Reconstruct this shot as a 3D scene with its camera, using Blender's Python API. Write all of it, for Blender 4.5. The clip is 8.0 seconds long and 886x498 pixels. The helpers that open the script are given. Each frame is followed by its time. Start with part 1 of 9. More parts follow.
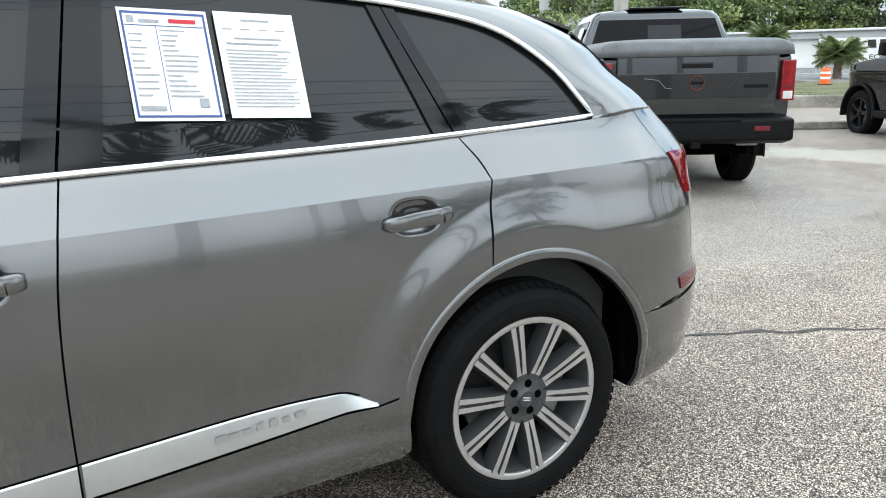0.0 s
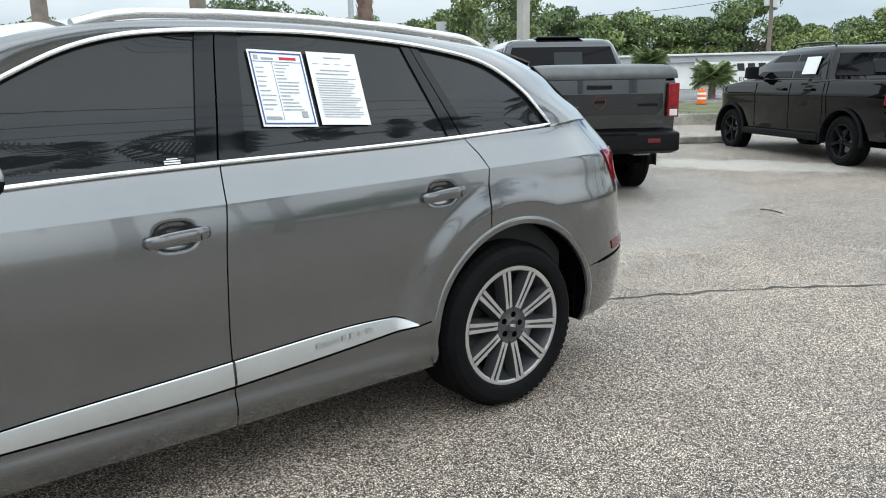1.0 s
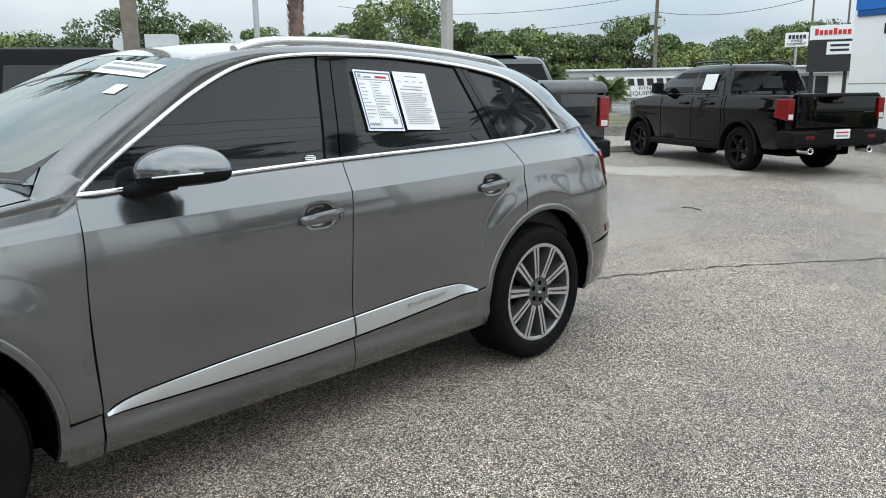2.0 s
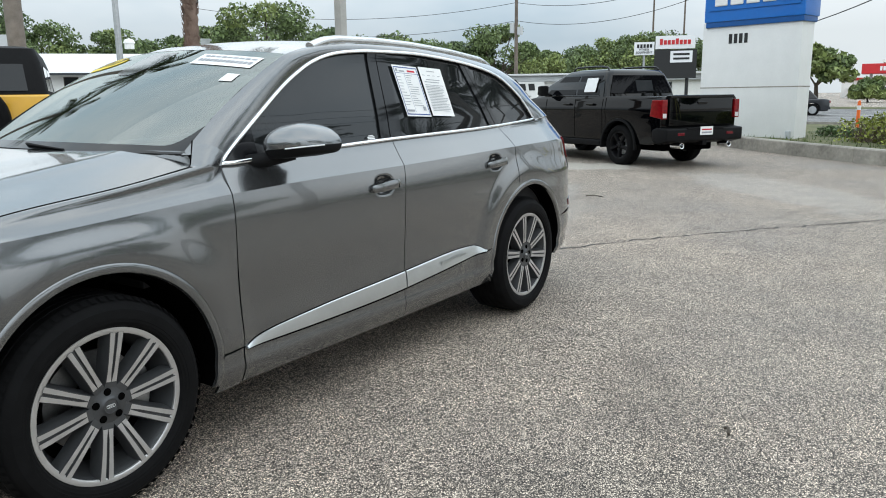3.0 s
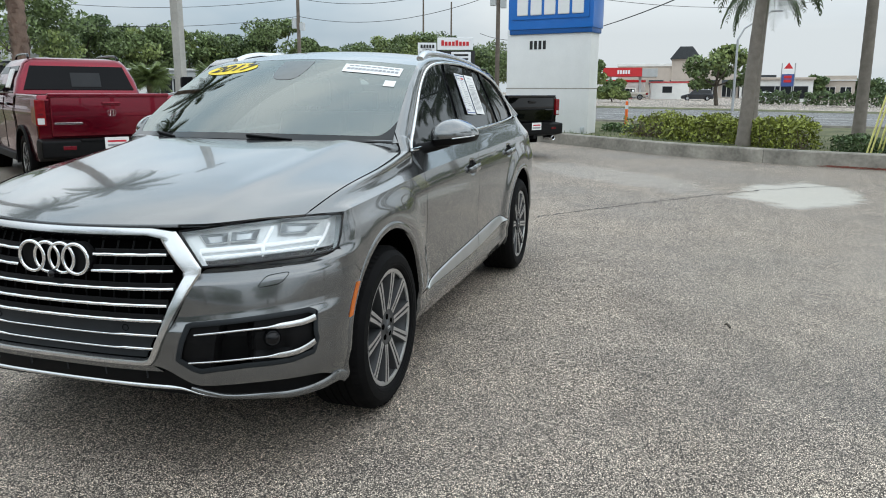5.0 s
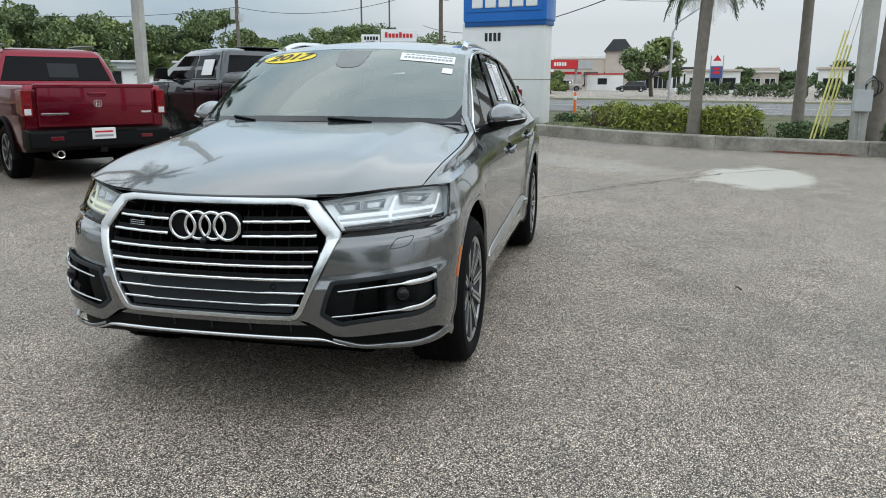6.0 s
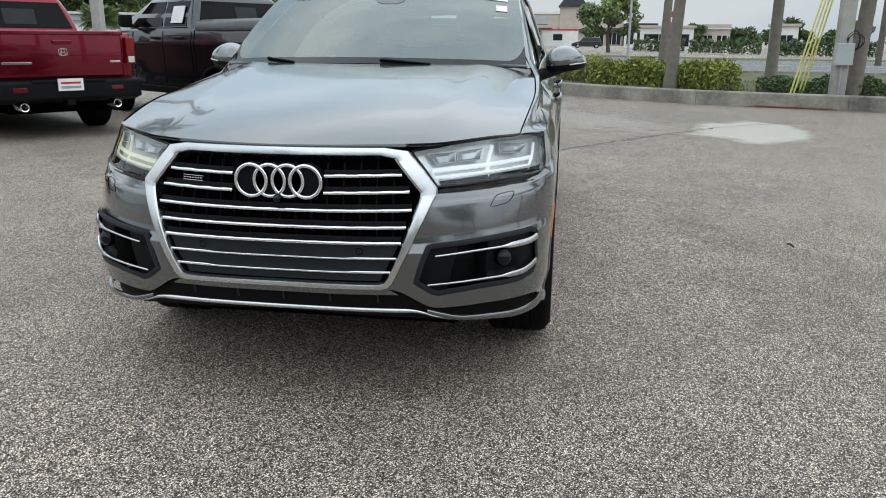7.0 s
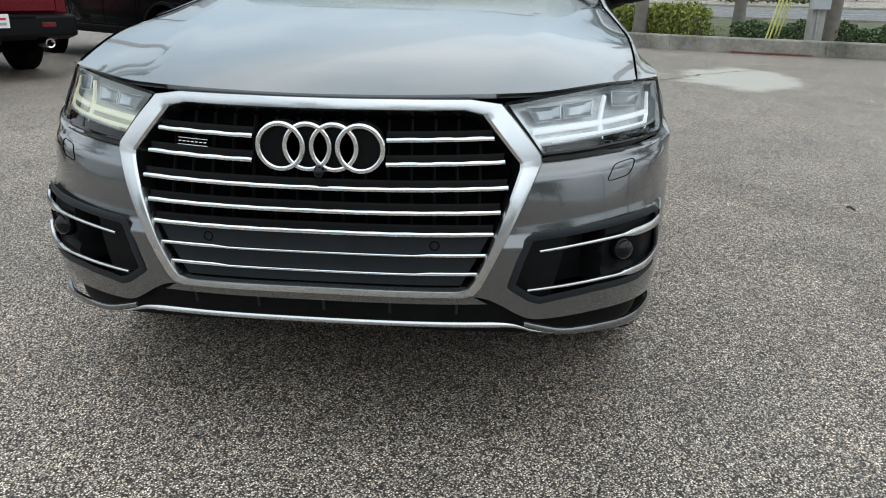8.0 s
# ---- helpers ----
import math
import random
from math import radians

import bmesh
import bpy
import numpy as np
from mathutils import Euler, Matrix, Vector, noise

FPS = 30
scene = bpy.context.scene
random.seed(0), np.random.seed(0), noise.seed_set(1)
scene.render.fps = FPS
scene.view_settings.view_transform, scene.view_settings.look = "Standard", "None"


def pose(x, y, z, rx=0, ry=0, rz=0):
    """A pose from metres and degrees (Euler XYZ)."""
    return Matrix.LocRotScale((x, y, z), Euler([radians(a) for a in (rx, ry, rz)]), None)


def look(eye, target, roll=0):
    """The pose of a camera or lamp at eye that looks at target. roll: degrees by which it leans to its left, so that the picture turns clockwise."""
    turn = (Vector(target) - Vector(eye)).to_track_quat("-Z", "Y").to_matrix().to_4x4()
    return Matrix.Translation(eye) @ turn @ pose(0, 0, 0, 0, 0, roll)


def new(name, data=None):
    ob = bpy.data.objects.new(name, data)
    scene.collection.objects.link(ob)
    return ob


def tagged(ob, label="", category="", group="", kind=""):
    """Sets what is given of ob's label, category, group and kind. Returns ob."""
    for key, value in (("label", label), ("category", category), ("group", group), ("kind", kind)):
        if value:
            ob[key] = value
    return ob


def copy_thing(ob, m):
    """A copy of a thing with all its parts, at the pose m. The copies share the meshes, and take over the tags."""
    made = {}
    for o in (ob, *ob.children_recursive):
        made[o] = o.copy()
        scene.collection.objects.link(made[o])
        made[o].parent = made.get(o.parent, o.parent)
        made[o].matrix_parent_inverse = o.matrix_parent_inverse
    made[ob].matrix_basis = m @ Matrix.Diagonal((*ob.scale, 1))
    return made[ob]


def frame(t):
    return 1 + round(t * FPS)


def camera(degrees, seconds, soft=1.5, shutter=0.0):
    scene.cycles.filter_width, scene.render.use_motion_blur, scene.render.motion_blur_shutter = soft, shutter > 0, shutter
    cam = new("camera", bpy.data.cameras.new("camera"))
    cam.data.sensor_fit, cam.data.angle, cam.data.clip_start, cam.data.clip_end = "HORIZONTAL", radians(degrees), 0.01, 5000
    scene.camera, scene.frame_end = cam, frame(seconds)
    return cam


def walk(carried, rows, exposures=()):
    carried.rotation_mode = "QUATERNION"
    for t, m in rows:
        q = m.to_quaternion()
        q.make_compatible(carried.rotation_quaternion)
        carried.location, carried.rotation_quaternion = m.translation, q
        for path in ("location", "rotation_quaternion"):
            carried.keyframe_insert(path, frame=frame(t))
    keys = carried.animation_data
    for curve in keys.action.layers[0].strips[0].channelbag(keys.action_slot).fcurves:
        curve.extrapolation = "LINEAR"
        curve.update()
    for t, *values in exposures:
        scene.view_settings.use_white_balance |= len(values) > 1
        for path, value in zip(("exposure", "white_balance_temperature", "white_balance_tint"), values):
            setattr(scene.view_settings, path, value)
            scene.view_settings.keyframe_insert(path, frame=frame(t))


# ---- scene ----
cam = camera(61.0, 8.0, 1.0)
PATH = [
    (0, (0.184, -2.795, 1.442), (1.126, -1.098, 0.961), -1.2),
    (0.5, (-0.239, -3.108, 1.459), (0.834, -1.48, 1.012), -1.3),
    (1, (-0.694, -3.373, 1.467), (0.477, -1.811, 1.031), -1.0),
    (1.5, (-1.23, -3.475, 1.471), (0.037, -1.988, 1.043), -0.6),
    (1.7, (-1.438, -3.488, 1.486), (-0.128, -2.036, 1.066), -0.6),
    (2.8, (-2.626, -3.376, 1.434), (-1.062, -2.193, 1.041), -0.9),
    (3, (-2.844, -3.31, 1.418), (-1.235, -2.19, 1.021), -0.7),
    (3.5, (-3.336, -3.108, 1.446), (-1.634, -2.138, 1.041), -0.3),
    (4, (-3.79, -2.792, 1.463), (-2.014, -1.968, 1.054), 0.0),
    (4.5, (-4.258, -2.53, 1.467), (-2.425, -1.838, 1.063), 0.1),
    (4.7, (-4.421, -2.401, 1.475), (-2.573, -1.755, 1.066), 0.2),
    (5.8, (-5.197, -1.767, 1.44), (-3.292, -1.319, 1.025), 0.0),
    (6, (-5.257, -1.642, 1.435), (-3.35, -1.219, 1.006), 0.1),
    (6.5, (-5.252, -1.288, 1.402), (-3.343, -0.927, 0.928), 0.2),
    (7, (-4.985, -0.994, 1.344), (-3.081, -0.699, 0.808), 0.4),
    (7.5, (-4.656, -0.698, 1.288), (-2.764, -0.474, 0.679), 0.7),
    (8, (-4.281, -0.462, 1.246), (-2.4, -0.316, 0.58), 1.1),
]
walk(cam, [(t, look(eye, target, roll)) for t, eye, target, roll in PATH],
     exposures=((0, 0.79), (0.5, 0.62), (1.0, 0.51), (1.5, 0.42), (3.0, 0.30), (4.5, 0.19), (6.0, 0.06), (8.0, 0.01)))

# ---- light: a bright overcast day ----
SUN_EL, SUN_AZ = radians(58), radians(188)
world = bpy.data.worlds.new("overcast_sky")
scene.world = world
world.use_nodes = True
wn, wl = world.node_tree.nodes, world.node_tree.links
wn.clear()
sky = wn.new("ShaderNodeTexSky")
sky.sky_type, sky.sun_disc = "NISHITA", False
sky.sun_elevation, sky.sun_rotation = SUN_EL, SUN_AZ
sky.air_density, sky.dust_density = 1.0, 2.5
tc = wn.new("ShaderNodeTexCoord")
mp = wn.new("ShaderNodeMapping")
mp.inputs["Scale"].default_value = (1.0, 1.0, 2.6)
cl = wn.new("ShaderNodeTexNoise")
cl.inputs["Scale"].default_value, cl.inputs["Detail"].default_value, cl.inputs["Roughness"].default_value = 1.7, 5.0, 0.55
ramp = wn.new("ShaderNodeValToRGB")
ramp.color_ramp.elements[0].position, ramp.color_ramp.elements[0].color = 0.36, (4.72, 5.9, 6.82, 1)
ramp.color_ramp.elements[1].position, ramp.color_ramp.elements[1].color = 0.64, (7.72, 8.35, 8.68, 1)
mixw = wn.new("ShaderNodeMix")
mixw.data_type = "RGBA"
mixw.inputs[0].default_value = 0.94
bg = wn.new("ShaderNodeBackground")
bg.inputs["Strength"].default_value = 0.1
wo = wn.new("ShaderNodeOutputWorld")
wl.new(tc.outputs["Generated"], mp.inputs["Vector"])
wl.new(mp.outputs["Vector"], cl.inputs["Vector"])
wl.new(cl.outputs["Fac"], ramp.inputs["Fac"])
wl.new(sky.outputs["Color"], mixw.inputs[6])
wl.new(ramp.outputs["Color"], mixw.inputs[7])
# an overcast sky is brighter overhead than at the horizon
sp = wn.new("ShaderNodeSeparateXYZ")
up = wn.new("ShaderNodeMapRange")
up.inputs[1].default_value, up.inputs[2].default_value, up.inputs[3].default_value, up.inputs[4].default_value = 0.07, 0.42, 0.86, 1.9
# and brighter round the hidden sun
SUN_DIR = (math.sin(SUN_AZ) * math.cos(SUN_EL), math.cos(SUN_AZ) * math.cos(SUN_EL), math.sin(SUN_EL))
dot = wn.new("ShaderNodeVectorMath")
dot.operation = "DOT_PRODUCT"
dot.inputs[1].default_value = SUN_DIR
glow = wn.new("ShaderNodeMapRange")
glow.inputs[1].default_value, glow.inputs[2].default_value, glow.inputs[3].default_value, glow.inputs[4].default_value = -0.5, 1.0, 0.93, 1.07
mul = wn.new("ShaderNodeMath")
mul.operation = "MULTIPLY"
gain = wn.new("ShaderNodeVectorMath")
gain.operation = "SCALE"
wl.new(tc.outputs["Generated"], sp.inputs[0])
wl.new(sp.outputs["Z"], up.inputs[0])
wl.new(mixw.outputs[2], gain.inputs[0])
wl.new(tc.outputs["Generated"], dot.inputs[0])
wl.new(dot.outputs["Value"], glow.inputs[0])
wl.new(up.outputs[0], mul.inputs[0])
wl.new(glow.outputs[0], mul.inputs[1])
wl.new(mul.outputs[0], gain.inputs["Scale"])
wl.new(gain.outputs[0], bg.inputs["Color"])
wl.new(bg.outputs["Background"], wo.inputs["Surface"])

sun = new("sun", bpy.data.lights.new("sun", "SUN"))
sun.data.energy, sun.data.angle, sun.data.color = 0.72, radians(140), (1.0, 0.97, 0.92)
sun.matrix_world = look((30 * math.sin(SUN_AZ) * math.cos(SUN_EL), 30 * math.cos(SUN_AZ) * math.cos(SUN_EL), 30 * math.sin(SUN_EL)), (0, 0, 0))

# ---- materials ----
def material(name, color, rough=0.5, metal=0.0, vary=0.0, scale=4.0, bump=0.0, bump_scale=60.0, coat=0.0, trans=0.0, ior=1.45,
             emit=0.0, emit_color=None, spec=0.5, island=0.0, color2=None, detail=4.0, rough_vary=0.0, flakes=0.0):
    """A procedural surface: two scales of variation, fine relief, and what the thing is made of."""
    m = bpy.data.materials.new(name)
    m.use_nodes = True
    n, l = m.node_tree.nodes, m.node_tree.links
    b = n["Principled BSDF"]
    b.inputs["Roughness"].default_value, b.inputs["Metallic"].default_value = rough, metal
    b.inputs["Base Color"].default_value = (*color, 1)
    b.inputs["Coat Weight"].default_value, b.inputs["Coat Roughness"].default_value = coat, 0.03
    b.inputs["Transmission Weight"].default_value, b.inputs["IOR"].default_value = trans, ior
    b.inputs["Specular IOR Level"].default_value = spec
    if emit:
        b.inputs["Emission Color"].default_value = (*(emit_color or color), 1)
        b.inputs["Emission Strength"].default_value = emit
    coord = n.new("ShaderNodeTexCoord")
    out = None
    if vary or color2:
        big, fine, add = n.new("ShaderNodeTexNoise"), n.new("ShaderNodeTexNoise"), n.new("ShaderNodeMath")
        big.inputs["Scale"].default_value, big.inputs["Detail"].default_value = scale, detail
        fine.inputs["Scale"].default_value, fine.inputs["Detail"].default_value = scale * 9, 3.0
        add.operation = "MULTIPLY_ADD"
        add.inputs[1].default_value = 0.4
        l.new(coord.outputs["Object"], big.inputs["Vector"])
        l.new(coord.outputs["Object"], fine.inputs["Vector"])
        l.new(fine.outputs["Fac"], add.inputs[0])
        l.new(big.outputs["Fac"], add.inputs[2])
        r = n.new("ShaderNodeValToRGB")
        lo = tuple(c * (1 - vary) for c in color)
        hi = color2 if color2 else tuple(min(1, c * (1 + vary)) for c in color)
        r.color_ramp.elements[0].position, r.color_ramp.elements[0].color = 0.45, (*lo, 1)
        r.color_ramp.elements[1].position, r.color_ramp.elements[1].color = 0.95, (*hi, 1)
        l.new(add.outputs[0], r.inputs["Fac"])
        out = r.outputs["Color"]
        if rough_vary:
            mr = n.new("ShaderNodeMapRange")
            mr.inputs[1].default_value, mr.inputs[2].default_value = 0.4, 0.95
            mr.inputs[3].default_value, mr.inputs[4].default_value = max(0, rough - rough_vary), min(1, rough + rough_vary)
            l.new(add.outputs[0], mr.inputs[0])
            l.new(mr.outputs[0], b.inputs["Roughness"])
    if island:
        geo, hsv, mr2 = n.new("ShaderNodeNewGeometry"), n.new("ShaderNodeHueSaturation"), n.new("ShaderNodeMapRange")
        mr2.inputs[3].default_value, mr2.inputs[4].default_value = 1 - island, 1 + island
        l.new(geo.outputs["Random Per Island"], mr2.inputs[0])
        l.new(mr2.outputs[0], hsv.inputs["Value"])
        if out is not None:
            l.new(out, hsv.inputs["Color"])
        else:
            hsv.inputs["Color"].default_value = (*color, 1)
        out = hsv.outputs["Color"]
    if out is not None:
        l.new(out, b.inputs["Base Color"])
    if bump:
        nz, bp = n.new("ShaderNodeTexNoise"), n.new("ShaderNodeBump")
        nz.inputs["Scale"].default_value, nz.inputs["Detail"].default_value = bump_scale, 4.0
        bp.inputs["Strength"].default_value, bp.inputs["Distance"].default_value = bump, 0.01
        l.new(coord.outputs["Object"], nz.inputs["Vector"])
        l.new(nz.outputs["Fac"], bp.inputs["Height"])
        l.new(bp.outputs["Normal"], b.inputs["Normal"])
    if flakes:
        vz, mx = n.new("ShaderNodeTexNoise"), n.new("ShaderNodeBump")
        vz.inputs["Scale"].default_value = 900.0
        mx.inputs["Strength"].default_value, mx.inputs["Distance"].default_value = flakes, 0.0004
        l.new(coord.outputs["Object"], vz.inputs["Vector"])
        l.new(vz.outputs["Fac"], mx.inputs["Height"])
        l.new(mx.outputs["Normal"], b.inputs["Normal"])
    return m


def thin_glass(name, tint, gloss=1.5, rough=0.0, sheen=(1, 1, 1)):
    """A pane that lets light through and mirrors the sky at a slant."""
    m = bpy.data.materials.new(name)
    m.use_nodes = True
    n, l = m.node_tree.nodes, m.node_tree.links
    n.clear()
    o, mx, tr, gl, fr = (n.new("ShaderNode" + k) for k in ("OutputMaterial", "MixShader", "BsdfTransparent", "BsdfGlossy", "Fresnel"))
    tr.inputs["Color"].default_value = (*tint, 1)
    gl.inputs["Roughness"].default_value = rough
    gl.inputs["Color"].default_value = (*sheen, 1)
    fr.inputs["IOR"].default_value = gloss
    l.new(fr.outputs[0], mx.inputs[0])
    l.new(tr.outputs[0], mx.inputs[1])
    l.new(gl.outputs[0], mx.inputs[2])
    l.new(mx.outputs[0], o.inputs["Surface"])
    return m


PAINT_GREY = material("grey_metallic_paint", (0.160, 0.165, 0.168), 0.20, 0.86, vary=0.04, scale=2.0, coat=1.0, flakes=0.05)
PAINT_RED = material("red_metallic_paint", (0.175, 0.003, 0.016), 0.2, 0.75, vary=0.06, scale=2.0, coat=0.6)
PAINT_BLACK = material("black_paint", (0.0012, 0.0014, 0.002), 0.03, 0.0, vary=0.1, scale=2.0, spec=0.42)
PAINT_SLATE = material("slate_grey_paint", (0.042, 0.046, 0.050), 0.22, 0.85, vary=0.06, scale=2.0, coat=1.0)
DARK_SLATE = material("dark_slate_panel", (0.016, 0.018, 0.02), 0.3, 0.6, vary=0.1, scale=2.0, coat=0.6)
COVER_SLATE = material("slate_bed_cover", (0.105, 0.110, 0.112), 0.4, 0.5, vary=0.25, scale=5.0)
PAINT_YELLOW = material("yellow_paint", (0.68, 0.36, 0.008), 0.3, 0.0, vary=0.05, scale=2.0, coat=1.0)
PAINT_WHITE = material("white_paint", (0.72, 0.73, 0.74), 0.3, 0.0, vary=0.03, scale=2.0, coat=0.8)
PAINT_DARK = material("dark_car_paint", (0.02, 0.022, 0.027), 0.3, 0.2, vary=0.08, scale=2.0, coat=0.8)
PAINT_BEIGE = material("beige_paint", (0.42, 0.38, 0.32), 0.35, 0.1, vary=0.08, scale=2.0, coat=0.7)
CHROME = material("chrome", (0.82, 0.83, 0.84), 0.1, 1.0, vary=0.03, scale=8.0)
SATIN = material("satin_aluminium", (0.60, 0.605, 0.61), 0.24, 1.0, vary=0.05, scale=6.0)
STRIP = material("brushed_aluminium", (0.60, 0.63, 0.64), 0.36, 1.0, vary=0.05, scale=6.0)
MACHINED = material("machined_alloy", (0.58, 0.58, 0.58), 0.32, 0.85, vary=0.06, scale=20.0)
ALLOY_DARK = material("dark_alloy_paint", (0.072, 0.074, 0.077), 0.42, 0.5, vary=0.1, scale=12.0)
ALLOY_BLACK = material("black_alloy", (0.008, 0.008, 0.009), 0.3, 0.2, vary=0.1, scale=12.0, spec=0.25)
RUBBER = material("tyre_rubber", (0.005, 0.005, 0.0053), 0.75, 0.0, vary=0.25, scale=14.0, bump=0.15, bump_scale=220.0, spec=0.12)
PLASTIC = material("black_plastic", (0.006, 0.006, 0.0065), 0.55, 0.0, vary=0.2, scale=20.0, bump=0.06, bump_scale=500.0, spec=0.14)
GLOSS_BLACK = material("gloss_black_trim", (0.004, 0.004, 0.005), 0.06, 0.0, vary=0.1, scale=6.0, spec=0.35)
GREY_PLASTIC = material("grey_plastic", (0.017, 0.020, 0.023), 0.45, 0.0, vary=0.12, scale=18.0, bump=0.05, bump_scale=500.0, spec=0.25)
# Near black, no gloss: the shade of wells and recesses is in the colour
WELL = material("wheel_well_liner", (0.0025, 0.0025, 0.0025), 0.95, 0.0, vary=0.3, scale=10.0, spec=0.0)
STEEL = material("cast_steel", (0.3, 0.3, 0.3), 0.45, 1.0, vary=0.25, scale=25.0)
TINT = material("tinted_window_glass", (0.012, 0.013, 0.014), 0.02, 0.0, vary=0.1, scale=3.0, spec=0.36, ior=1.5)
PRIVACY = material("dark_privacy_glass", (0.004, 0.004, 0.005), 0.03, 0.0, vary=0.1, scale=3.0, spec=0.14)
PANE_GREY = material("grey_sliding_pane", (0.03, 0.032, 0.034), 0.05, 0.0, vary=0.1, scale=3.0, spec=0.15)
SCREEN = thin_glass("windscreen_glass", (0.45, 0.54, 0.50), 2.55, 0.0, (0.93, 1.0, 0.97))
SENSOR = material("smoked_sensor_cover", (0.075, 0.085, 0.085), 0.08, 0.0, vary=0.1, scale=18.0, spec=0.5)
CLEAR = thin_glass("clear_lamp_cover", (0.93, 0.94, 0.94), 1.4)
LAMP_RED = material("red_lamp_lens", (0.22, 0.004, 0.008), 0.1, 0.0, vary=0.3, scale=14.0, coat=0.6)
LAMP_DEEP = material("deep_red_lamp_lens", (0.19, 0.004, 0.007), 0.08, 0.0, vary=0.35, scale=16.0)
LAMP_DARKRED = material("dark_red_reflector", (0.12, 0.004, 0.01), 0.2, 0.0, vary=0.2, scale=30.0, coat=0.4)
LAMP_WHITE = material("white_lamp_lens", (0.6, 0.6, 0.6), 0.15, 0.0, vary=0.1, scale=30.0, coat=0.5)
AMBER = material("amber_reflector", (0.62, 0.13, 0.005), 0.22, 0.0, vary=0.15, scale=40.0, coat=0.3)
LAMP_SILVER = material("lamp_reflector_silver", (0.74, 0.76, 0.77), 0.28, 0.45, vary=0.15, scale=12.0)
LED = material("daytime_light_bar", (0.9, 0.95, 1.0), 0.3, 0.0, emit=0.38, emit_color=(0.92, 0.97, 1.0))
LED_DULL = material("yellowish_light_bar", (0.82, 0.84, 0.70), 0.3, 0.0, emit=0.30, emit_color=(0.95, 0.97, 0.72))
LAMP_BOWL = material("lamp_bowl", (0.52, 0.55, 0.57), 0.2, 0.5, vary=0.2, scale=20.0)
PAPER = material("white_paper", (0.8, 0.8, 0.79), 0.7, 0.0, vary=0.03, scale=10.0)
PRINT = material("grey_print", (0.33, 0.34, 0.36), 0.8, 0.0, vary=0.2, scale=60.0)
PRINT_BLUE = material("blue_print", (0.06, 0.1, 0.28), 0.7, 0.0, vary=0.1, scale=40.0)
PRINT_RED = material("red_print", (0.55, 0.03, 0.05), 0.7, 0.0, vary=0.1, scale=40.0)
YELLOW_STICKER = material("yellow_sticker", (0.78, 0.58, 0.015), 0.5, 0.0, vary=0.05, scale=20.0)
INK = material("black_ink", (0.02, 0.02, 0.02), 0.6, 0.0, vary=0.2, scale=40.0)
CABIN = material("cabin_trim", (0.2, 0.205, 0.2), 0.7, 0.0, vary=0.15, scale=8.0, bump=0.05, bump_scale=300.0)
CABIN_DARK = material("dark_cabin_trim", (0.02, 0.02, 0.021), 0.75, 0.0, vary=0.15, scale=8.0)

